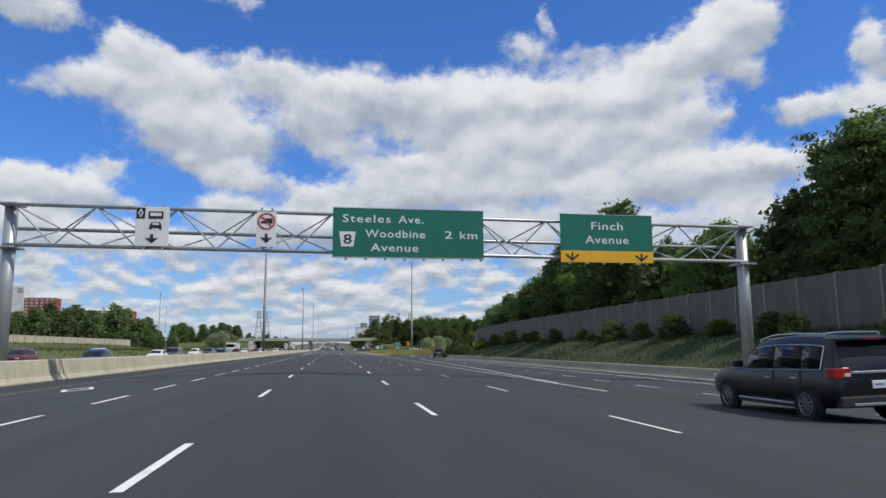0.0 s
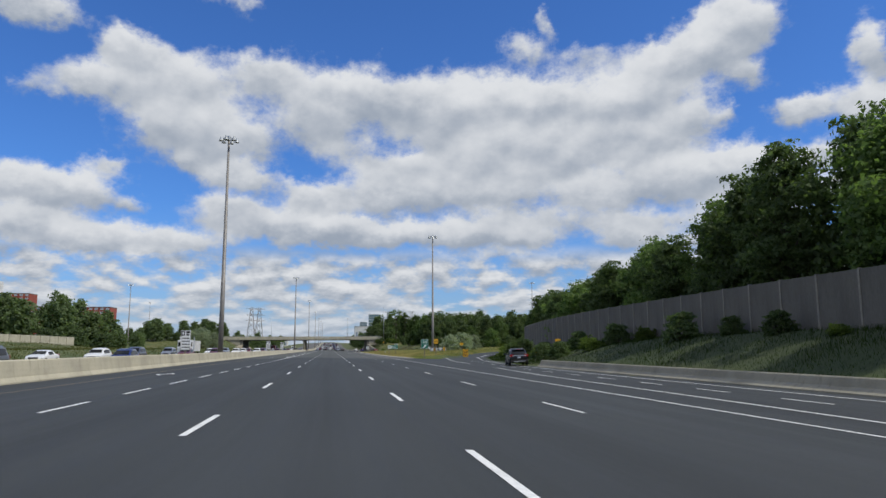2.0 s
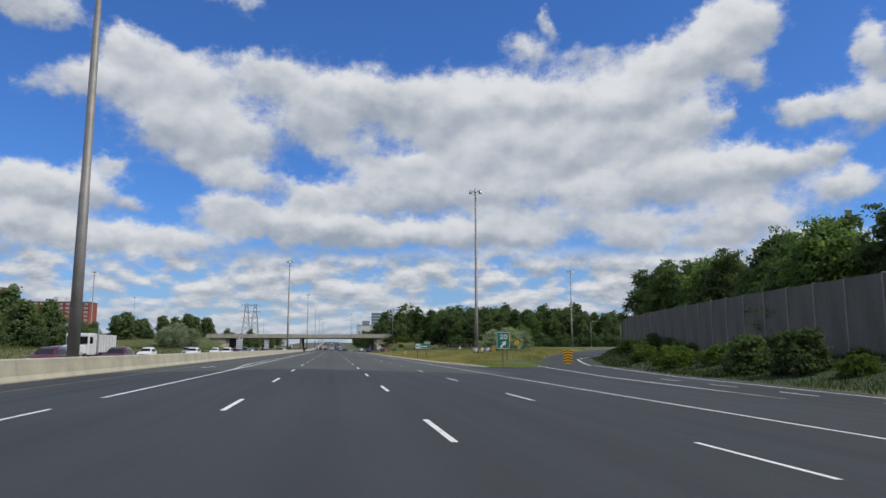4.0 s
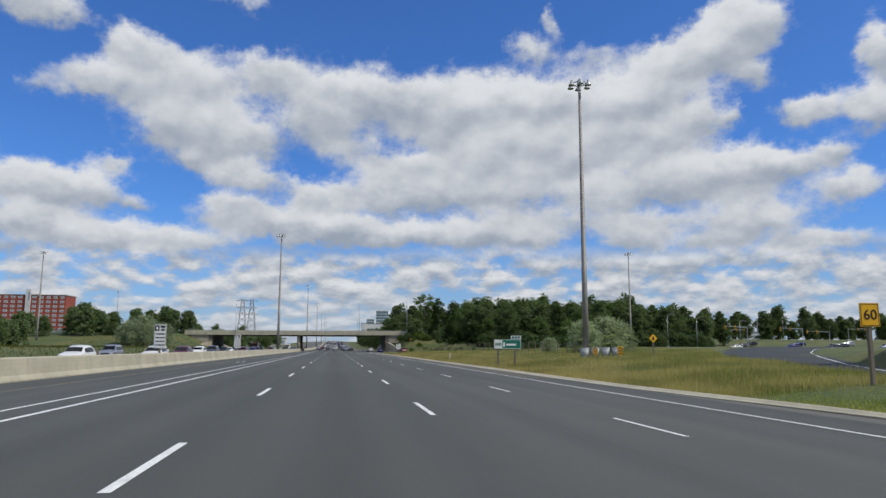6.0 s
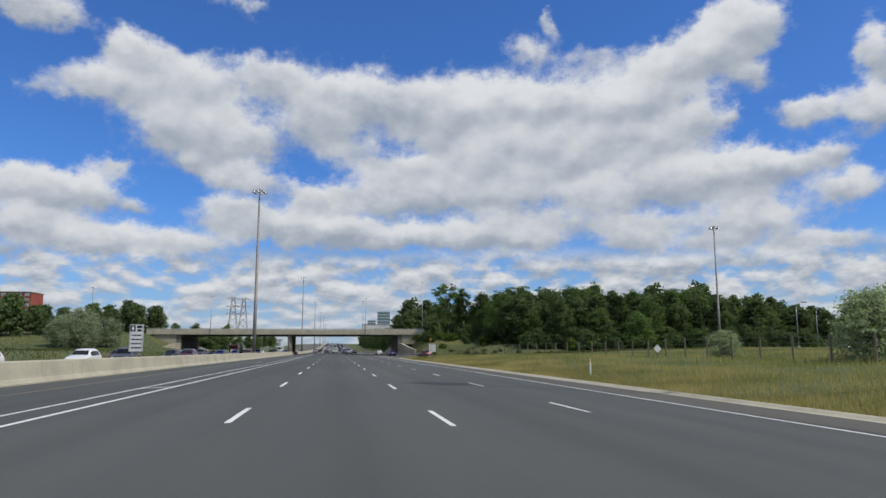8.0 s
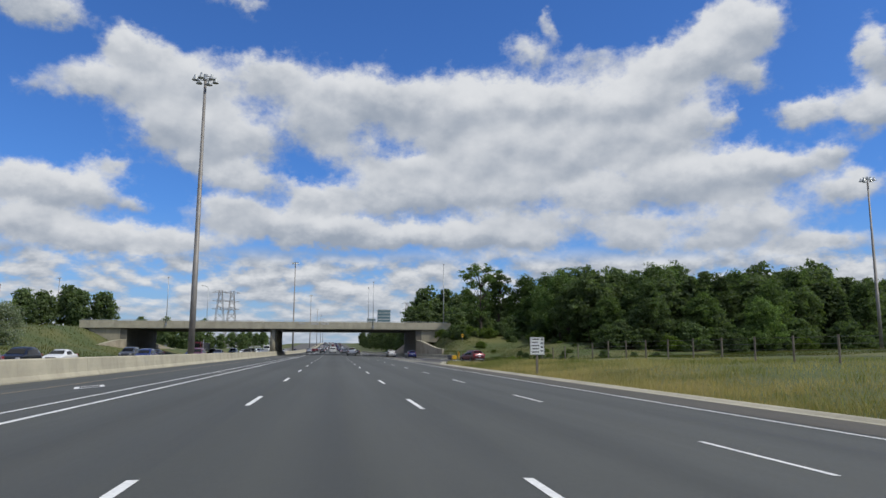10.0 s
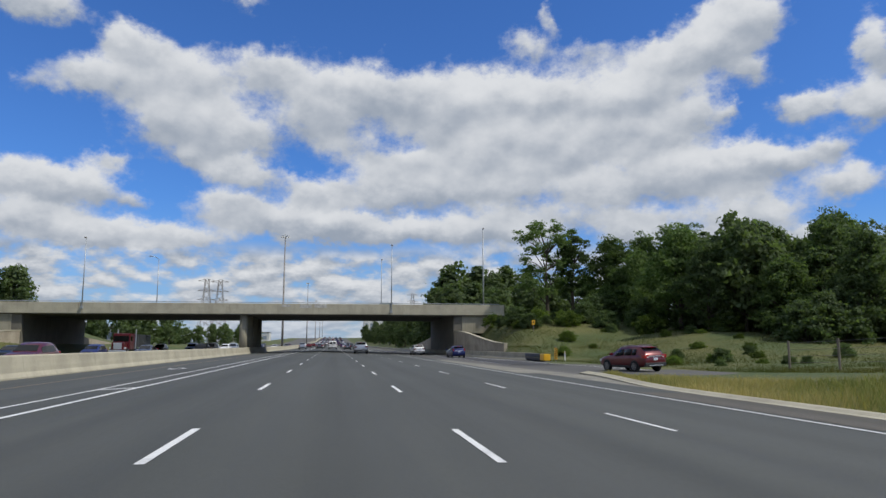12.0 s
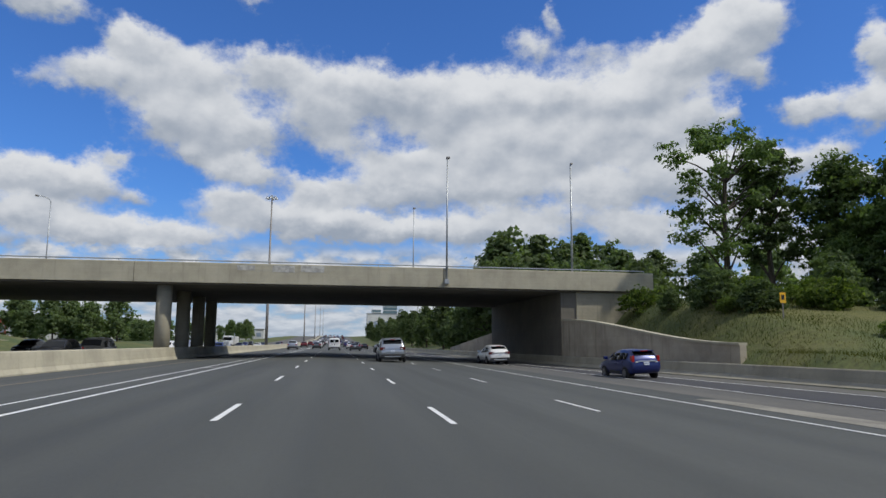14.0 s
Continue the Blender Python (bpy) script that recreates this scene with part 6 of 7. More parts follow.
def make_shrub(h, spread, count, leaf, mat, seed, label):
    r = random.Random(seed)
    t = thing("shrub", pose(0, 0, 0), label, "shrub", "shrubs on the bank")
    bm = bmesh.new()
    centres, radii = [], []
    for i in range(14):
        a = i * 2.4
        f = i / 13
        q = spread * (0.2 + 0.62 * math.sin(math.pi * (0.35 + 0.6 * f))) * r.uniform(0.7, 1.1)
        c = Vector((q * math.cos(a), q * math.sin(a), h * (0.10 + 0.72 * f)))
        centres.append(c)
        radii.append(spread * r.uniform(0.28, 0.42))
        limb(bm, (0, 0, -0.2), c, 0.04, 0.012, 5)
    part("stem", bm, BARK, t, "branching woody stem")
    cr = new("foliage", leaf_mesh("foliage", centres, radii, count, leaf, mat, seed, min(1.0, h / spread * 0.7)))
    cr.parent = t
    tagged(cr, "leafy mass")
    return t


D1 = "dense dark green leafy tree"
PROTO = {
    "a": make_tree(15, 4.6, 2.5, 15000, 0.20, LEAF, 11, label=D1 + " with a rounded crown"),
    "b": make_tree(14, 4.2, 1.6, 14000, 0.20, LEAF_DARK, 12, label=D1 + " in the roadside wood"),
    "c": make_tree(11, 4.4, 1.0, 13000, 0.19, LEAF, 13, label="broad green leafy tree with low branches"),
    "d": make_tree(19, 4.8, 3.0, 16000, 0.21, LEAF_DARK, 14, label="tall dark leafy tree behind the noise wall", slim=0.95),
    "f": make_tree(17, 5.4, 5.0, 11000, 0.17, LEAF, 15, 0.3, True, label="tall open leafy tree with bare lower trunk"),
    "g": make_tree(17, 4.2, 4.5, 11000, 0.18, LEAF_DARK, 25, -0.2, True, label="tall slender leafy tree with a dark trunk", slim=0.8),
    "s": make_tree(7.5, 4.2, 0.6, 11000, 0.15, LEAF_SILVER, 16, label="silvery grey-green spreading tree"),
    "p": make_spruce(13, 3.0, 12000, LEAF_DARK, 17, "dark spruce tree in the wood"),
    "h": make_shrub(2.0, 1.6, 3400, 0.11, LEAF_BUSH, 18, "light green shrub on the grassy bank"),
    "k": make_shrub(3.4, 2.2, 5000, 0.14, LEAF_DARK, 19, "dark green shrub on the grassy bank"),
    # lighter builds for the far rows
    "A": make_tree(15, 4.6, 2.0, 4200, 0.42, LEAF_FAR, 31, label="distant green leafy tree with a rounded crown"),
    "B": make_tree(14, 4.2, 1.2, 4200, 0.42, LEAF_FAR, 32, label="distant dark green leafy tree"),
    "C": make_tree(11, 4.4, 0.8, 4200, 0.38, LEAF_FAR, 33, label="distant broad green leafy tree"),
}
used = {}


def plant(kind, x, y, k=1.0, turn=None, z=None, kz=None):
    """Set one plant: k scales it; the first of a kind is the original, the rest are copies."""
    turn = rnd.uniform(0, 360) if turn is None else turn
    z = (ground_z(x, y) if z is None else z) - 0.15
    m = pose(x, y, z, 0, 0, turn)
    src = PROTO[kind]
    if kind not in used:
        used[kind] = src
        o = src
        o.matrix_basis = m
    else:
        o = copy_thing(src, m)
    o.scale = (k, k, kz or k * rnd.uniform(0.92, 1.08))
    return o


def far_wood(name, label, places):
    """Many distant trees in one mass: crowns in one part, trunks in another."""
    wood = tagged(new(name), label, "trees", "", "stuff")
    for k, (nm, lab) in enumerate((("trunks", "brown trunks with limbs"), ("crowns", "leafy crowns growing together"))):
        vs, fs, n = [], [], 0
        mat = None
        for kind, x, y, s, z in places:
            ob = sorted(PROTO[kind].children, key=lambda o: o.name.startswith("crown"))[k]
            me = ob.data
            co = np.empty(len(me.vertices) * 3)
            me.vertices.foreach_get("co", co)
            co = co.reshape(-1, 3)
            a = rnd.uniform(0, math.tau)
            h = s * rnd.uniform(0.92, 1.08)
            c, d = math.cos(a) * s, math.sin(a) * s
            base = (ground_z(x, y) if z is None else z) - 0.15
            vs.append(np.stack([co[:, 0] * c - co[:, 1] * d + x, co[:, 0] * d + co[:, 1] * c + y, co[:, 2] * h + base], 1))
            fs += [tuple(i + n for i in p.vertices) for p in me.polygons]
            n += len(co)
            mat = me.materials[0]
        me = bpy.data.meshes.new(nm)
        me.from_pydata(np.concatenate(vs).tolist(), [], fs)
        me.materials.append(mat)
        o = new(nm, me)
        o.parent = wood
        tagged(o, lab, kind="stuff")
    return wood


rnd = random.Random(21)
# behind the noise wall
for y, dx, kind, k in ((35, 8, "d", 0.82), (42, 7, "d", 0.84), (47, 9, "b", 1.05), (57, 5.5, "c", 0.92), (64, 7, "c", 0.95), (71, 9, "b", 0.72), (80, 5.0, "d", 0.98), (86, 8, "d", 0.86), (92, 6, "a", 1.02),
                       (98, 9, "b", 1.12), (104, 6, "d", 0.82), (110, 7, "b", 1.08), (116, 8, "a", 0.98), (122, 5, "b", 0.80), (128, 6, "c", 1.0), (134, 8, "a", 0.82), (140, 5, "b", 0.80), (146, 6, "a", 0.78),
                       (152, 7, "b", 0.82), (158, 5, "c", 1.0), (165, 6, "b", 0.78), (171, 8, "a", 0.75), (178, 5, "b", 0.74), (185, 6, "c", 0.92), (192, 7, "b", 0.80), (199, 5, "a", 0.74), (206, 6, "b", 0.84), (212, 4, "b", 0.86)):
    plant(kind, lerp_table(NOISE_LINE, y) + dx, y, k)
for y in (-20, -8, 4, 16, 27):
    plant("d", 38 + rnd.uniform(-2, 3), y, 0.8)
# their neighbours, closing the row
row = []
for i in range(46):
    y = 50 + i * 3.7
    row.append(("ABCB"[i % 4], lerp_table(NOISE_LINE, y) + 7.5 + (i % 3) * 2.5, y + rnd.uniform(-1, 1), rnd.uniform(0.70, 0.80) * (1.25 if i % 4 == 2 else 1.0), None))
far_wood("roadside_trees", "dense row of dark leafy trees behind the noise wall", row)
# the wood right of the overpass
for x, y, kind, k in ((35.7, 441.2, "f", 1.0), (40.2, 441.5, "g", 0.97), (46.8, 440.5, "a", 1.02), (51, 437, "a", 1.0), (55, 434, "b", 1.1), (48, 433, "c", 1.0), (44.5, 437, "c", 0.62), (57, 428, "p", 1.1), (49, 421, "a", 0.98), (62, 421, "b", 1.1), (55, 413, "p", 1.0),
                      (66, 411, "a", 1.0), (60, 404, "b", 0.95), (73, 418, "a", 1.05), (72, 402, "p", 1.15), (79, 407, "b", 1.0), (86, 412, "a", 1.0), (84, 398, "c", 1.1), (93, 403, "b", 1.05), (100, 410, "a", 0.95),
                      (106, 400, "b", 0.9), (112, 408, "c", 1.0), (96, 393, "p", 0.9), (68, 395, "c", 1.0), (58, 396, "b", 0.85), (52, 402, "c", 0.9), (78, 392, "c", 0.9), (90, 420, "b", 1.1), (68, 430, "b", 1.15),
                      (80, 428, "a", 1.1), (60, 438, "b", 1.1), (120, 402, "b", 0.8), (128, 410, "c", 0.9), (104, 420, "b", 1.1), (47, 410, "b", 0.8)):
    plant(kind, x, y, k)
# fill of the wood, and its low edge
wood = []
for i in range(22):
    x = 50 + i * 3.6
    plant("k", x, 398 - 0.12 * (x - 50) + rnd.uniform(-4, 2), rnd.uniform(1.1, 1.8))
for i in range(64):
    x = 50 + i * 1.4 + rnd.uniform(-2, 2)
    wood.append(("ABCB"[i % 4], x, 408 - 0.06 * (x - 46) + (i % 3) * 7 + rnd.uniform(-2, 2), (0.86, 1.0, 1.12)[i % 3] * rnd.uniform(0.9, 1.08) * (1.0 if i < 50 else 0.85), None))
for i in range(26):
    x = 52 + i * 3.0
    wood.append(("C", x, 397 - 0.08 * (x - 46) + rnd.uniform(-2, 2), rnd.uniform(0.38, 0.62), None))
far_wood("wood_edge", "dense green wood beyond the meadow", wood)
# beyond the overpass
for x, y, kind, k in ((30, 505, "A", 1.35), (37, 508, "B", 1.4), (44, 503, "B", 1.25), (51, 506, "A", 1.15), (57, 500, "B", 1.05), (24.5, 493, "B", 1.05), (29, 499, "A", 1.08), (34, 495, "B", 1.12), (40, 500, "A", 1.05), (46, 490, "B", 1.0), (27, 488, "C", 1.05), (37, 489, "C", 1.1), (53, 496, "C", 1.1), (60, 488, "B", 0.9), (36, 476, "C", 0.8), (44, 478, "C", 0.75), (66, 480, "C", 1.0),
                      (24, 520, "C", 0.7), (27, 545, "C", 0.7), (25, 580, "C", 0.75), (30, 620, "A", 0.7), (34, 680, "B", 0.8), (30, 760, "A", 0.8), (42, 850, "B", 1.0), (38, 960, "A", 1.0), (60, 1100, "B", 1.3), (50, 1000, "A", 1.2)):
    plant(kind, x, y, k)
# silver trees on the island and by the far ramp
for x, y, k in ((35.5, 261.5, 0.66), (39.5, 263.5, 0.76), (43.5, 268, 0.62), (36.5, 281, 0.38)):
    plant("s", x, y, k)
# far line of trees behind the crossing
far_wood("far_wood", "distant line of dark trees behind the crossing",
         [(rnd.choice("ABCB"), 122 + i * 4.6 + rnd.uniform(-3, 3), 440 + (i % 3) * 14 + rnd.uniform(-5, 5) + i, rnd.uniform(0.72, 1.0), None) for i in range(64)])
# left of the motorway
for x, y, kind, k in ((-82, 331, "B", 1.05), (-88, 318, "A", 1.15), (-79, 306, "C", 1.2), (-90, 296, "B", 1.1), (-82, 285, "A", 1.05), (-93, 275, "B", 1.1), (-84, 264, "C", 1.1), (-95, 255, "A", 0.95), (-86, 244, "B", 0.9),
                      (-97, 236, "C", 0.95), (-88, 226, "B", 0.8), (-90, 212, "C", 0.8), (-96, 200, "C", 0.8), (-92, 186, "C", 0.75), (-98, 172, "B", 0.7), (-72, 296, "k", 1.6), (-75, 280, "k", 1.8), (-77, 262, "k", 1.6),
                      (-85, 420, "C", 1.0), (-90, 424, "C", 0.85), (-81, 424, "C", 0.72), (-97, 418, "C", 0.6), (-104, 424, "C", 0.62), (-112, 415, "C", 0.6), (-120, 425, "C", 0.62), (-128, 420, "C", 0.65), (-76, 422, "k", 1.2)):
    plant(kind, x, y, k)
for x, y, k in ((-59, 395, 1.15), (-64.5, 399, 1.05), (-54.5, 399, 0.9)):
    plant("s", x, y, k)
for x, y, k in ((-62, 476, 0.95), (-67, 474, 0.85), (-72, 479, 1.0), (-77, 475, 0.9), (-84, 480, 0.95), (-92, 476, 0.9), (-100, 480, 0.9)):
    plant("C", x, y, k, z=6.6)
far = [(rnd.choice("CBAC"), -62 - i * 7.5 + rnd.uniform(-3, 3), 640 + rnd.uniform(-25, 25) - i * 1.5, rnd.uniform(0.6, 0.85), None) for i in range(36)]
far += [(rnd.choice("CBA"), -50 - i * 4.6 + rnd.uniform(-1, 1), 552 + rnd.uniform(-4, 6), rnd.uniform(0.6, 0.85), None) for i in range(11)]
far += [(rnd.choice("CB"), -42 - i * 4.5, 612 + rnd.uniform(-4, 6), rnd.uniform(0.5, 0.7), None) for i in range(9)]
far += [(rnd.choice("CB"), -50 - i * 5 + rnd.uniform(-3, 3), 820 + i * 14, rnd.uniform(0.7, 1.0), None) for i in range(12)]
far += [(rnd.choice("CBC"), -67 - i * 2.1 + rnd.uniform(-2, 2), 322 + (i % 4) * 6 + rnd.uniform(-2, 2), rnd.uniform(0.45, 0.6), None) for i in range(18)]
far_wood("far_trees", "distant green trees beyond the opposite carriageway", far)
far_wood("far_verge_trees", "distant green trees lining the motorway beyond the overpass",
         [(rnd.choice("CBA"), 25 + (i % 3) * 5 + rnd.uniform(-1, 1), 508 + i * 11, rnd.uniform(0.55, 0.85), None) for i in range(34)])
# shrubs below the noise wall
for i in range(34):
    y = -12 + i * 6.0 + rnd.uniform(-2.5, 2.5)
    w = lerp_table(NOISE_LINE, y)
    plant(rnd.choice("hkhkk"), w - rnd.uniform(0.6, 2.6), y, rnd.uniform(0.32, 0.72))
for i in range(16):
    y = 122 + i * 4.5
    f = lerp_table(RAMP_RIGHT, y)
    plant(rnd.choice("hhk"), f + rnd.uniform(3.0, 7), y, rnd.uniform(0.5, 0.9))
# shrubs by the overpass
for x, y, kind, k in ((26.8, 428, "k", 0.85), (27.6, 424.5, "k", 0.7), (21.9, 436.5, "k", 0.75), (31, 431, "h", 1.1), (34, 426, "h", 1.2), (39, 424, "k", 0.9), (43, 418, "h", 1.3), (48, 408, "h", 1.2), (53, 400, "k", 1.1),
                      (37, 434, "h", 0.8), (44, 425, "k", 0.8), (60, 392, "h", 1.4), (70, 388, "k", 1.1), (82, 386, "h", 1.4), (30, 415, "h", 0.7), (26, 405, "h", 0.6), (21.0, 439.3, "k", 0.42), (25.5, 438, "h", 1.0), (38, 430, "k", 1.0), (42, 435, "k", 1.3), (45.5, 434, "k", 1.4), (49, 430, "k", 1.4), (53, 427, "k", 1.4), (46, 427, "k", 1.2), (51, 421, "k", 1.3), (56, 412, "k", 1.2)):
    plant(kind, x, y, k)


# weeds and low shrubs scattered over the bank
for i in range(40):
    y = 372 + 62 * rnd.random()
    x = lerp_table(ON_RIGHT, y) + 4 + 22 * rnd.random()
    if y > 415 and x < 25:
        continue
    plant(rnd.choice("hhk"), x, y, rnd.uniform(0.22, 0.5))


# ---- grass ----
def blades(name, count, place, mat, label, seed, tall=(0.25, 0.6), wide=0.035):
    """One sheet of separate grass blades, each a bent strip, thrown over a stretch of ground."""
    r = np.random.RandomState(seed)
    verts, faces = [], []
    for i in range(count):
        x, y = place(r)
        z = ground_z(x, y)
        a = r.uniform(0, math.tau)
        h = r.uniform(*tall) * (0.6 + 0.8 * max(0.0, noise.noise((x * 0.25, y * 0.25, 0.0)) + 0.5))
        w = wide * r.uniform(0.6, 1.5)
        dx, dy = math.cos(a) * w, math.sin(a) * w
        lx, ly = r.normal(0, 0.38, 2) * h
        n = len(verts)
        verts += [(x - dx, y - dy, z - 0.05), (x + dx, y + dy, z - 0.05), (x + lx, y + ly, z + h)]
        faces.append((n, n + 1, n + 2))
    me = bpy.data.meshes.new(name)
    me.from_pydata(verts, [], faces)
    me.materials.append(mat)
    return tagged(new(name, me), label, "grass", "", "stuff")


def island_span(y):
    hi = min(lerp_table(RAMP_LEFT, y), lerp_table(ON_LEFT, y) if y > 318 else 200, 60.0)
    lo = kerb_x(y) + 0.9
    return lo, max(hi - 0.5, lo + 0.5)


def on_island(r):
    """Mostly within a few metres of the kerb."""
    y = 366 - 178 * r.uniform() ** 0.9
    lo, hi = island_span(y)
    return min(hi, lo + abs(r.normal(0, 4.2))), y


def on_island_back(r):
    y = 366 - 178 * r.uniform() ** 0.9
    lo, hi = island_span(y)
    return lo + (hi - lo) * r.uniform() ** 0.8, y


def on_wall_bank(r):
    y = r.uniform(-20, 205)
    f, w = lerp_table(RAMP_RIGHT, y), lerp_table(NOISE_LINE, y)
    return r.uniform(f + 0.7, w - 0.2), y


def on_bridge_bank(r):
    y = r.uniform(330, 439)
    f = lerp_table(ON_RIGHT, y) + (0.5 if y < 404 else 0.9)
    if y > 418:
        f = max(f, 23.5 - (y - 418) * 0.13)
    return f + 34 * r.uniform() ** 1.5, y


blades("lawn", 42000, lambda r: (lambda y: (kerb_x(y) + 0.8 + (min(lerp_table(RAMP_LEFT, y), 34) - 0.6 - kerb_x(y) - 0.8) * r.uniform(), y))(170.3 + 34 * r.uniform() ** 1.3), BLADE_LAWN, "short green lawn at the nose of the exit", 8, (0.05, 0.14), 0.03)
blades("dry_grass", 90000, on_island, BLADE, "tall straw-coloured grass on the island beside the kerb", 3, (0.12, 0.36), 0.012)
blades("island_grass", 90000, on_island_back, BLADE_ISLE, "green and yellow meadow grass on the island", 7, (0.16, 0.46), 0.018)
blades("green_grass", 70000, on_wall_bank, BLADE_GREEN, "green weeds and grass on the bank below the noise wall", 4, (0.10, 0.34), 0.016)
blades("bank_grass", 115000, on_bridge_bank, BLADE_MIX, "yellow-green grass on the bank by the overpass", 5, (0.08, 0.26), 0.014)
blades("left_grass", 30000, lambda r: (-37 - 45 * r.uniform() ** 1.4, r.uniform(120, 440)), BLADE_MIX, "green grass beside the opposite carriageway", 6, (0.2, 0.5), 0.05)


# ---- lamps on and near the overpass ----
def bridge_lamp(x, y, z0, z1, arm=0.0, r=0.09, label="slim grey steel lamp post on the overpass"):
    t = thing("street_lamp", pose(x, y, z0), label, "street lamp", "lamps on the overpass")
    h = z1 - z0
    p = bmesh.new()
    rod(p, (0, 0, 0), (0, 0, h - (0.8 if arm else 0)), r, r * 0.6, 10)
    last = Vector((0, 0, h - 0.8))
    if arm:
        for i in range(1, 7):
            a = i / 6 * math.pi / 2
            q = Vector((arm * (1 - math.cos(a)), 0, h - 0.8 + 0.8 * math.sin(a)))
            rod(p, last, q, r * 0.6, r * 0.5, 8)
            last = q
    part("pole", p, STEEL, t, "", True)
    hd = bmesh.new()
    top = last if arm else Vector((0, -0.3, h))
    box(hd, top.x - 0.16, top.x + (0.75 if arm > 0 else 0.16) * (1 if arm >= 0 else 1), top.y - 0.18, top.y + 0.18, top.z - 0.10, top.z + 0.08, 0.04)
    part("lamp_head", hd, STEEL_DULL, t, "grey lamp head")
    part("base", boxm(-0.2, 0.2, -0.2, 0.2, -0.05, 0.35, 0.03), STEEL, t)
    return t


bridge_lamp(9.3, 440.45, 6.3, 17.2)
bridge_lamp(9.6, 469.2, 6.6, 18.3)
bridge_lamp(-33.6, 469.2, 6.8, 18.2, -1.6)
bridge_lamp(-37.5, 440.45, 6.6, 17.4)
bridge_lamp(31.0, 470.5, 6.0, 25.5, 0, 0.17, "tall wooden utility pole with a lamp beside the overpass")


# ---- crash cushion and marker at the entrance ramp ----
def crash_cushion():
    c = thing("crash_cushion", pose(21.15, 395.4, rz(21, 395) - 0.02, 0, 0, -3), "dark crash cushion with a yellow nose on the ramp barrier end", "crash cushion")
    part("nose", boxm(-0.34, 0.34, 0.0, 1.7, 0.14, 0.80, 0.06), YELLOW_SIGN, c, "yellow rounded nose")
    for i in range(7):
        y = 1.72 + i * 0.98
        b = bmesh.new()
        box(b, -0.36, 0.36, y, y + 0.94, 0.42, 0.80, 0.03)
        box(b, -0.32, 0.32, y, y + 0.94, 0.16, 0.36, 0.03)
        part("bay", b, CUSHION, c)
        part("foot", boxm(-0.28, 0.28, y + 0.3, y + 0.55, 0.0, 0.16), BLACK, c)
    return c


CUSHION = worn("cushion_steel", (0.05, 0.055, 0.075), (0.08, 0.085, 0.10), 0.55, 1.5, 12.0, metal=0.3)
crash_cushion()


def stripe_marker(x, y):
    s = thing("object_marker", pose(x, y, ground_z(x, y)), "narrow yellow marker board with slanted dark stripes", "road sign")
    part("post", boxm(-0.04, 0.04, 0.03, 0.09, -0.4, 1.6), STEEL_DULL, s)
    b = board(s, -0.16, 0.16, 0.35, 1.45, 0.0, YELLOW_SIGN, None)
    for i in range(5):
        z = 0.40 + i * 0.21
        part("stripe", poly([(-0.15, z), (0.15, z + 0.12), (0.15, min(z + 0.22, 1.45)), (-0.15, z + 0.10)], -0.012), BLACK, b)


stripe_marker(21.6, 394.0)


def delineator(x, y):
    s = thing("delineator_post", pose(x, y, ground_z(x, y)), "thin white plastic delineator post in the grass", "marker post", "white delineator posts")
    part("post", boxm(-0.05, 0.05, -0.02, 0.02, -0.3, 1.05, 0.01), WHITE_SIGN, s)
    part("reflector", boxm(-0.04, 0.04, -0.026, -0.02, 0.85, 1.0), YELLOW_SIGN, s)


for x, y in ((23.4, 133), (24.5, 127), (33.5, 150), (24.2, 399), (16.0, 262)):
    delineator(x, y)
small = thing("warning_plate", pose(27.4, 421.5, ground_z(27.4, 421.5)), "small yellow plate on a thin post on the bank", "road sign")
part("post", boxm(-0.03, 0.03, 0.02, 0.08, -0.3, 1.5), STEEL_DULL, small)
part("board", boxm(-0.2, 0.2, 0, 0.02, 0.9, 1.55, 0.005), YELLOW_SIGN, small)
part("mark", boxm(-0.1, 0.1, -0.01, -0.004, 1.1, 1.4), BLACK, small)


# ---- sand barrels at the foot of the mast ----
BARREL = worn("grey_plastic", (0.40, 0.42, 0.44), (0.33, 0.34, 0.36), 0.6, 2.0, 10.0)
for i, (x, y) in enumerate(((26.0, 235.4), (27.05, 235.2), (28.1, 234.9), (29.1, 234.5))):
    b = bmesh.new()
    bmesh.ops.create_cone(b, cap_ends=True, segments=18, radius1=0.42, radius2=0.47, depth=1.0, matrix=Matrix.Translation((0, 0, 0.5)))
    bar = thing("sand_barrel", pose(x, y, ground_z(x, y)), "grey plastic crash barrel standing in the grass", "barrel", "grey crash barrels")
    part("drum", b, BARREL, bar, "", True)
    l = bmesh.new()
    bmesh.ops.create_cone(l, cap_ends=True, segments=18, radius1=0.50, radius2=0.46, depth=0.1, matrix=Matrix.Translation((0, 0, 1.03)))
    part("lid", l, BARREL, bar)


# ---- wire fence on the island ----
def fence():
    f = thing("wire_fence", pose(0, 0, 0), "wire fence with weathered wooden posts along the grass", "fence")
    pts = [(33 + 0.0 * i, 258 + i * 4.0) for i in range(12)] + [(33 - (i + 1) * 0.25, 306 + i * 4.2) for i in range(16)]
    for x, y in pts:
        z = ground_z(x, y)
        p = bmesh.new()
        rod(p, (x, y, z - 0.3), (x, y, z + 1.9), 0.075, n=8)
        part("post", p, WOOD_POST, f)
    for k, h in enumerate((0.5, 0.9, 1.3, 1.75)):
        w = bmesh.new()
        sweep(w, [(-0.009, -0.009), (0.009, -0.009), (0.009, 0.009), (-0.009, 0.009)],
              [lambda q, x=x, y=y: (x + q[0], y, ground_z(x, y) + h + q[1]) for x, y in pts], True)
        part("wire", w, STEEL_DULL, f)
    return f


fence()


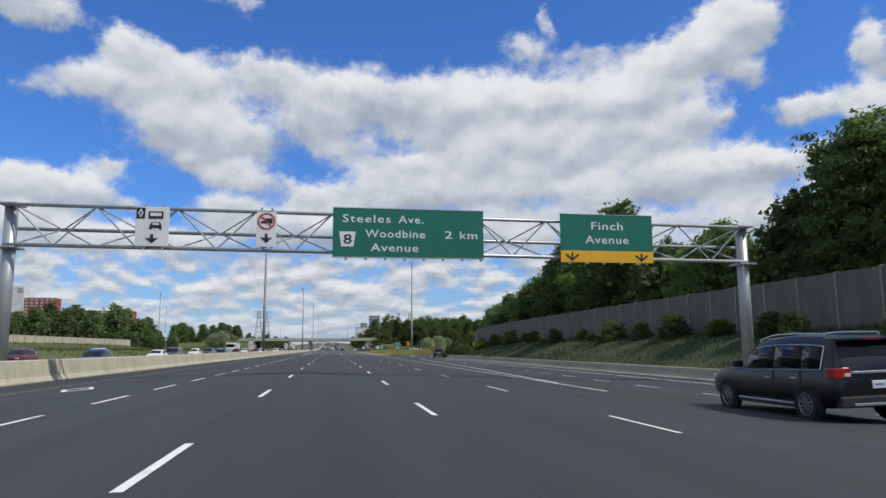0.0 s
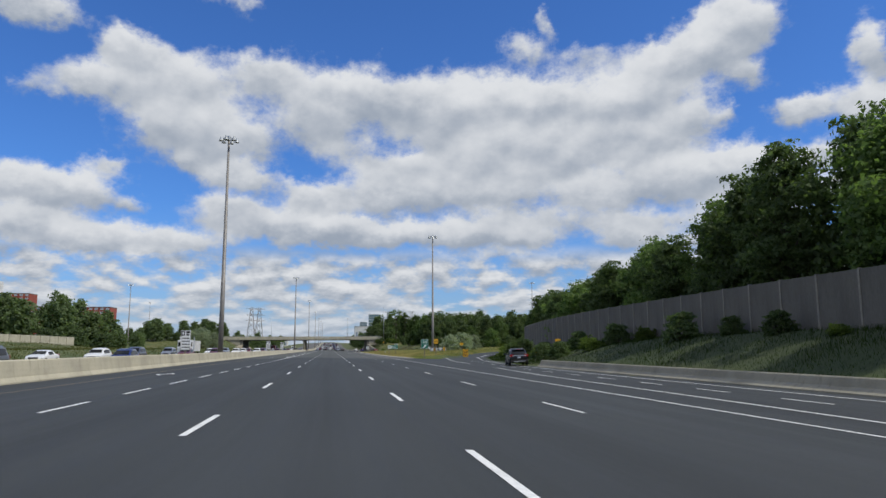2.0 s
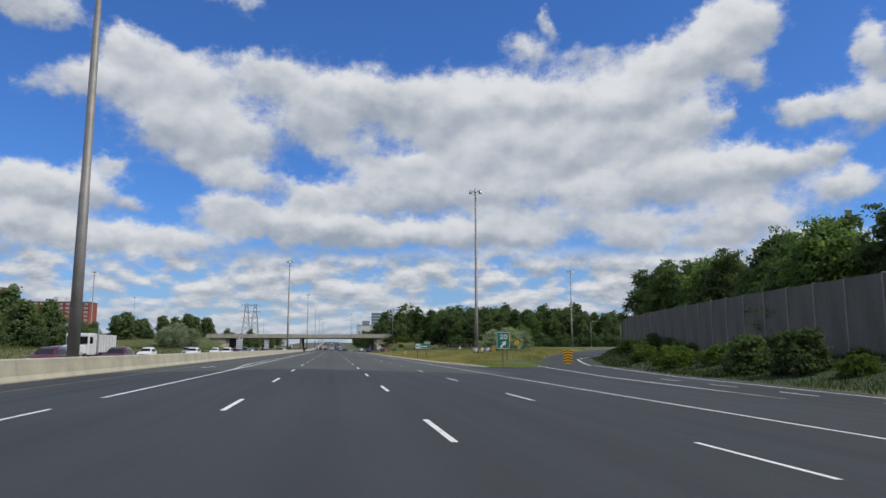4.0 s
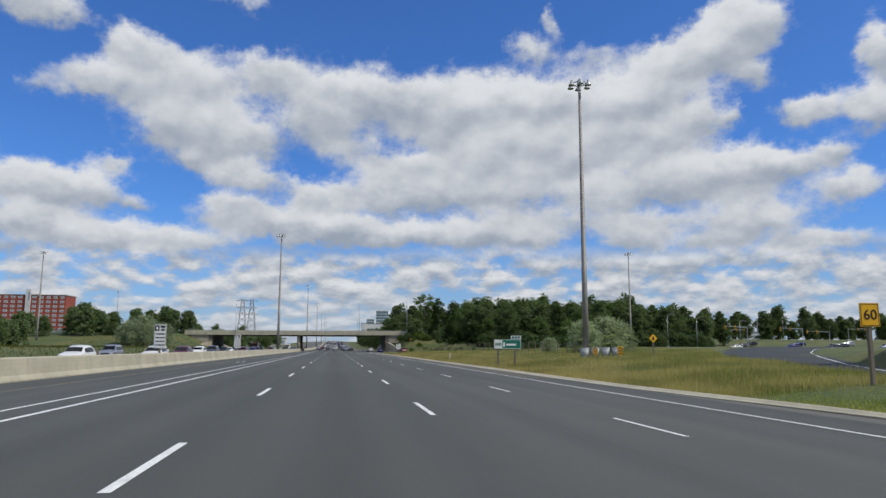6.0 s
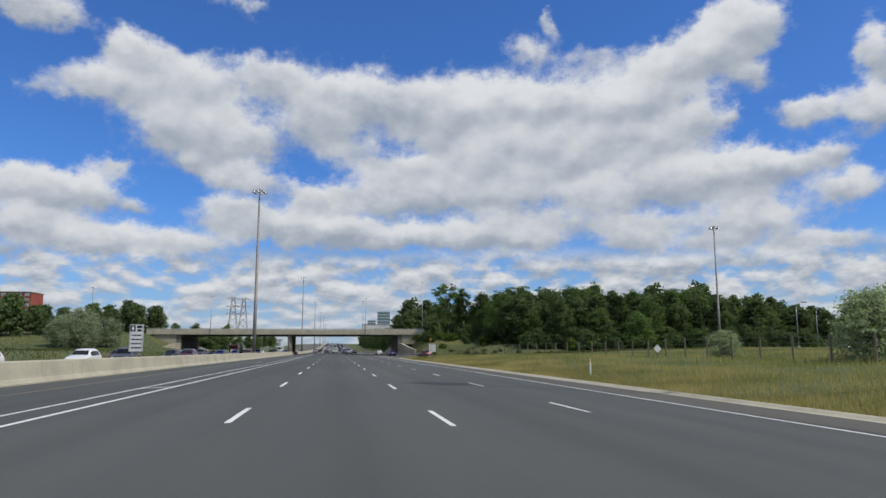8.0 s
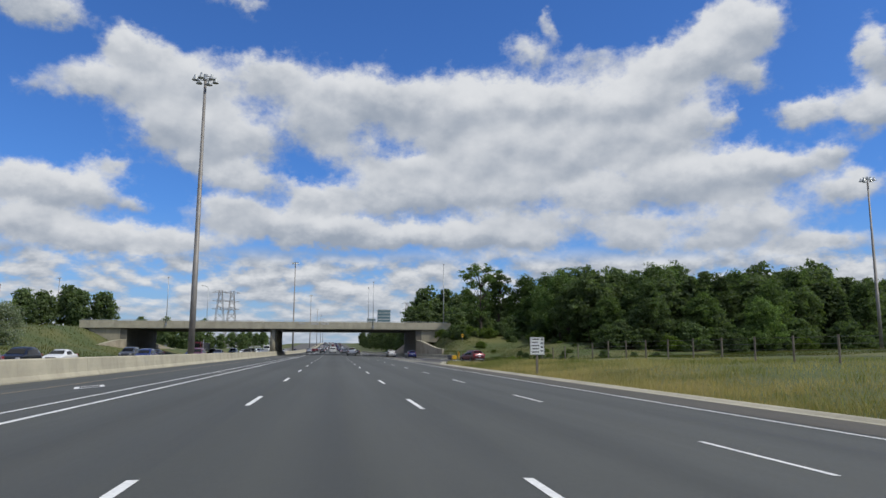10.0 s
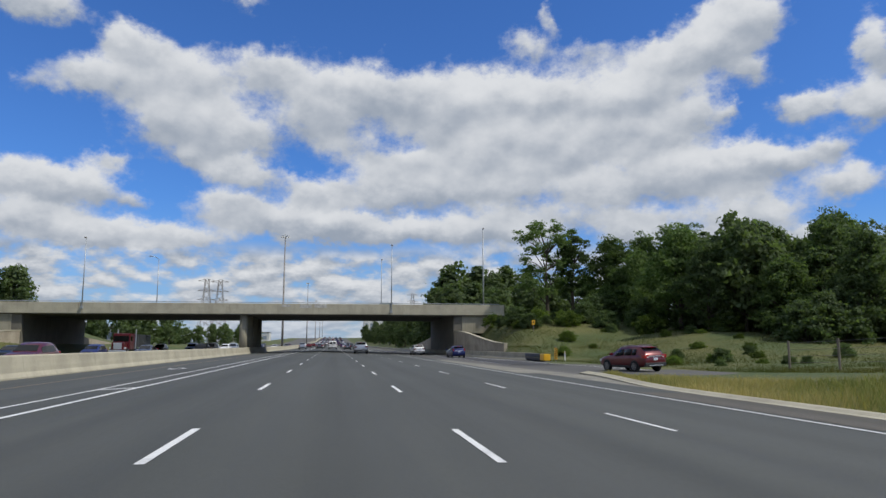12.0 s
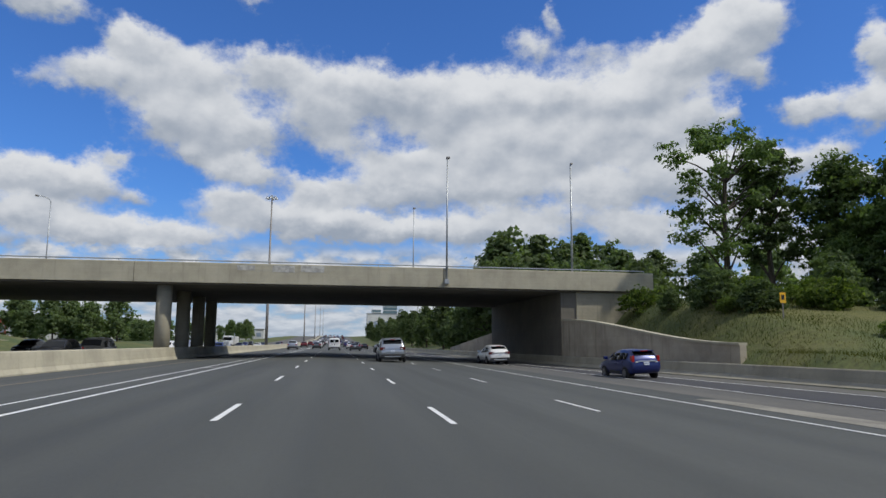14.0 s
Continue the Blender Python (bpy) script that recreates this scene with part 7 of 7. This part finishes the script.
# ---- grey wall on the far side, left ----
lw = tagged(new("garden_wall"), "pale grey concrete wall beyond the opposite carriageway", "wall", "", "structure")
for i in range(18):
    y0 = 165 + i * 6.0
    part("panel", boxm(-73.6, -73.3, y0 + 0.06, y0 + 5.94, 1.2, 4.7), CONCRETE, lw)
    part("post", boxm(-73.7, -73.2, y0 - 0.15, y0 + 0.06, 1.0, 4.8), CONCRETE_GREY, lw)


# ---- red-brick flats ----
BRICK = worn("red_brick", (0.30, 0.07, 0.045), (0.22, 0.055, 0.04), 0.85, 0.08, 3.0, bump=0.2)
PALE = worn("pale_render", (0.62, 0.62, 0.60), (0.50, 0.50, 0.49), 0.8, 0.1, 2.0, bump=0.1)
PANE = material("window_pane", (0.25, 0.30, 0.36), 0.15, 0.0, 0.5)[0]
ROOF = worn("roof_gravel", (0.25, 0.24, 0.23), (0.18, 0.18, 0.17), 0.9, 0.1, 2.0)


def flats(x0, x1, y, depth, z0, z1, storeys, bays, tower=None, label="red-brick apartment block with rows of white windows"):
    b = thing("apartment_block", pose((x0 + x1) / 2, y, z0), label, "building", "red-brick flats beyond the trees")
    w, h = x1 - x0, z1 - z0
    part("wall", boxm(-w / 2, w / 2, 0, depth, 0, h), BRICK, b, "red brick wall")
    part("roof", boxm(-w / 2 - 0.3, w / 2 + 0.3, -0.3, depth + 0.3, h, h + 0.5), ROOF, b)
    fh, bw = h / storeys, w / bays
    fr = mesh_of(boxm(-bw * 0.28, bw * 0.28, -0.12, 0.02, -fh * 0.26, fh * 0.26), "window_frame", PALE)
    gl = mesh_of(boxm(-bw * 0.22, bw * 0.22, -0.16, -0.13, -fh * 0.19, fh * 0.19), "pane", PANE)
    for i in range(storeys):
        for j in range(bays):
            o = new("window", fr)
            o.parent = b
            o.matrix_local = pose(-w / 2 + (j + 0.5) * bw, 0, (i + 0.55) * fh)
            q = new("pane", gl)
            q.parent = o
    if tower:
        a, c, top = tower
        t = part("stair_tower", boxm(a, c, -1.0, depth * 0.7, 0, top), PALE, b, "white stair tower")
        part("tower_window", boxm(a + (c - a) * 0.55, a + (c - a) * 0.9, -1.1, -0.98, top - 7, top - 2), PANE, t)
    return b


flats(-246, -180, 668, 18, 2, 35.5, 11, 15, (8, 11, 37.5))
flats(-336, -279, 760, 18, 2, 53, 16, 12, (-14, 0, 63))


# ---- glass towers far ahead, low buildings ----
TOWER = worn("tower_glass", (0.10, 0.17, 0.20), (0.15, 0.22, 0.25), 0.25, 0.05, 0.4, bump=0)
for x, w, top in ((88, 22, 66), (66, 14, 50)):
    b = thing("glass_tower", pose(x, 1500, 5), "distant blue-green glass office tower", "building", "distant glass towers")
    part("body", boxm(-w / 2, w / 2, 0, 20, 0, top), TOWER, b)
    for i in range(12):
        part("floor_band", boxm(-w / 2 - 0.15, w / 2 + 0.15, -0.2, 0.05, (i + 0.8) * top / 12, (i + 0.8) * top / 12 + 0.9), PALE, b)
for x, y, w, d, h, m, col in ((-95, 640, 30, 20, 7, PALE, "pale low commercial building beyond the trees"), (-128, 700, 22, 16, 9, BRICK, "red and white low shop building beyond the trees"),
                              (-70, 900, 40, 20, 8, PALE, "pale distant warehouse beside the motorway"), (-150, 585, 34, 18, 9, PALE, "pale flat-roofed building behind the trees"),
                              (240, 560, 60, 20, 6, PALE, "pale low shops behind the crossing"), (60, 1250, 40, 20, 30, PALE, "distant pale apartment block")):
    b = thing("low_building", pose(x, y, ground_z(x, y)), col, "building", "distant low buildings")
    part("wall", boxm(-w / 2, w / 2, 0, d, -0.5, h), m, b)
    part("roof", boxm(-w / 2 - 0.3, w / 2 + 0.3, -0.4, d + 0.3, h, h + 0.5), ROOF, b)
    for i in range(6):
        part("window", boxm(-w / 2 + (i + 0.25) * w / 6, -w / 2 + (i + 0.75) * w / 6, -0.1, 0.05, h * 0.35, h * 0.7), PANE, b)


# ---- lattice pylons ----
def pylon(x, y, h, group="steel lattice power pylons"):
    t = thing("power_pylon", pose(x, y, ground_z(x, y)), "grey steel lattice power pylon", "pylon", group)
    w = lambda z: 4.2 * (1 - z / h) ** 1.2 + 1.1
    for sx, sy in ((-1, -1), (1, -1), (1, 1), (-1, 1)):
        l = bmesh.new()
        for i in range(8):
            a, b = h * i / 8, h * (i + 1) / 8
            rod(l, (sx * w(a), sy * w(a), a), (sx * w(b), sy * w(b), b + 0.1), 0.16, n=5)
        part("leg", l, STEEL_DULL, t)
    br = bmesh.new()
    for i in range(8):
        a, b = h * i / 8, h * (i + 1) / 8
        for s in (-1, 1):
            rod(br, (-w(a), s * w(a), a), (w(b), s * w(b), b), 0.09, n=4)
            rod(br, (w(a), s * w(a), a), (-w(b), s * w(b), b), 0.09, n=4)
            rod(br, (s * w(a), -w(a), a), (s * w(b), w(b), b), 0.09, n=4)
    tagged(part("lattice", br, STEEL_DULL, t), "crossed lattice bracing", kind="stuff")
    for k in (0.68, 0.82, 0.97):
        arm = bmesh.new()
        rod(arm, (-5.5, 0, h * k), (5.5, 0, h * k), 0.14, n=5)
        rod(arm, (-5.5, 0, h * k), (0, 0, h * k + 1.6), 0.09, n=4)
        rod(arm, (5.5, 0, h * k), (0, 0, h * k + 1.6), 0.09, n=4)
        part("cross_arm", arm, STEEL_DULL, t)


for x, y, h in ((-80, 790, 41), (-73, 798, 41), (95, 1020, 46), (112, 1030, 46), (80, 1040, 46)):
    pylon(x, y, h)


# ---- crossing beyond the exit ramp ----
SIGNAL = worn("signal_yellow", (0.62, 0.36, 0.02), (0.5, 0.3, 0.03), 0.5, 2.0, 10.0)


def signal(x, y, h, arm):
    z = ground_z(x, y)
    t = thing("traffic_signal", pose(x, y, z), "grey traffic signal pole with a long arm and yellow heads", "traffic signal", "signals at the crossing")
    p = bmesh.new()
    rod(p, (0, 0, -0.3), (0, 0, h), 0.13, 0.1, 8)
    part("pole", p, STEEL, t)
    a = bmesh.new()
    rod(a, (0, 0, h - 0.3), (arm, 0, h), 0.09, 0.06, 7)
    part("arm", a, STEEL, t)
    for f in (0.55, 0.98):
        hd = part("signal_head", boxm(arm * f - 0.22, arm * f + 0.22, -0.25, -0.05, h - 0.9, h + 0.3, 0.03), SIGNAL, t, "yellow signal head")
        for k in range(3):
            ln = bmesh.new()
            rod(ln, (arm * f, -0.29, h - 0.7 + k * 0.4), (arm * f, -0.24, h - 0.7 + k * 0.4), 0.13, n=10)
            part("lens", ln, TAIL_DARK if k == 2 else BLACK, hd)


for x, y, h, arm in ((118, 352, 6.2, -7), (150, 372, 6.2, -8), (175, 392, 6.2, -9), (205, 420, 6.2, 8), (140, 400, 6.0, 7)):
    signal(x, y, h, arm)
for x, y, h in ((110, 366, 10), (133, 380, 10), (162, 415, 10), (190, 440, 10), (226, 430, 10), (90, 345, 9)):
    bridge_lamp(x, y, ground_z(x, y), ground_z(x, y) + h, 1.5, 0.08, "slim grey street lamp by the crossing")
for i in range(22):
    x, y = 118 + i * 6.5 + rnd.uniform(-1, 1), 388 + (i % 3) * 5 + rnd.uniform(-1, 1)
    k = rnd.choice(FAR_KINDS)
    o = copy_thing(k, pose(x, y, ground_z(x, y) + 0.25, 0, 0, 90 + rnd.uniform(-12, 12)))
    tagged(o, FAR_NAME[k] + " waiting near the crossing", "car", "cars at the crossing")


# ---- trucks ----
def truck(x, y, mat, turn, label, box_mat, box_len=7.0):
    t = thing("truck", pose(x, y, -0.316 + rise(y), 0, 0, turn), label, "truck", "trucks on the opposite carriageway")
    part("chassis", boxm(-0.5, 0.5, 0.4, 5.2 + box_len, 0.6, 0.95, 0.03), TRIM, t)
    part("hood", boxm(-0.85, 0.85, 0.2, 2.1, 0.75, 1.85, 0.14), mat, t)
    cab = part("cab", boxm(-1.15, 1.15, 1.9, 4.4, 0.8, 3.1, 0.14), mat, t)
    part("windscreen", boxm(-1.02, 1.02, 1.86, 1.93, 1.95, 2.75, 0.02), GLASS, cab)
    for s in (-1, 1):
        part("side_window", boxm(s * 1.15 - 0.02, s * 1.15 + 0.02, 2.2, 3.1, 2.0, 2.7, 0.01), GLASS, cab)
        st = bmesh.new()
        rod(st, (s * 1.25, 4.5, 0.9), (s * 1.25, 4.5, 3.7), 0.09, n=8)
        part("exhaust_stack", st, CHROME, t)
        part("headlight", boxm(s * 0.95 - 0.15, s * 0.95 + 0.15, 0.3, 0.55, 0.9, 1.15, 0.04), LAMP_GLASS, t)
        for yy in (1.2, 5.2, 6.4) + ((4.6 + box_len,) if box_len > 5 else ()):
            wheel(t, s * 1.0, yy, 0.5, s, 0.32)
    part("grille", boxm(-0.55, 0.55, 0.12, 0.24, 0.85, 1.75, 0.03), CHROME, t, "chrome grille")
    part("bumper", boxm(-1.15, 1.15, 0.02, 0.25, 0.4, 0.75, 0.05), CHROME, t)
    b = part("load_box", boxm(-1.25, 1.25, 4.9, 5.0 + box_len, 1.1, 3.0, 0.05), box_mat, t)
    for i in range(int(box_len)):
        part("rib", boxm(-1.31, 1.31, 5.3 + i, 5.42 + i, 1.1, 2.95), box_mat, b)


truck(-26, 186, WHITE_CAR, 0, "white dump truck with chrome grille and grey box", PALE, 6.0)
truck(-29.7, 432, RED_CAR, 0, "red truck with chrome grille under the overpass", GREY_CAR, 8.0)
truck(-26, 560, WHITE_CAR, 0, "white box truck beyond the overpass", PALE, 8.0)
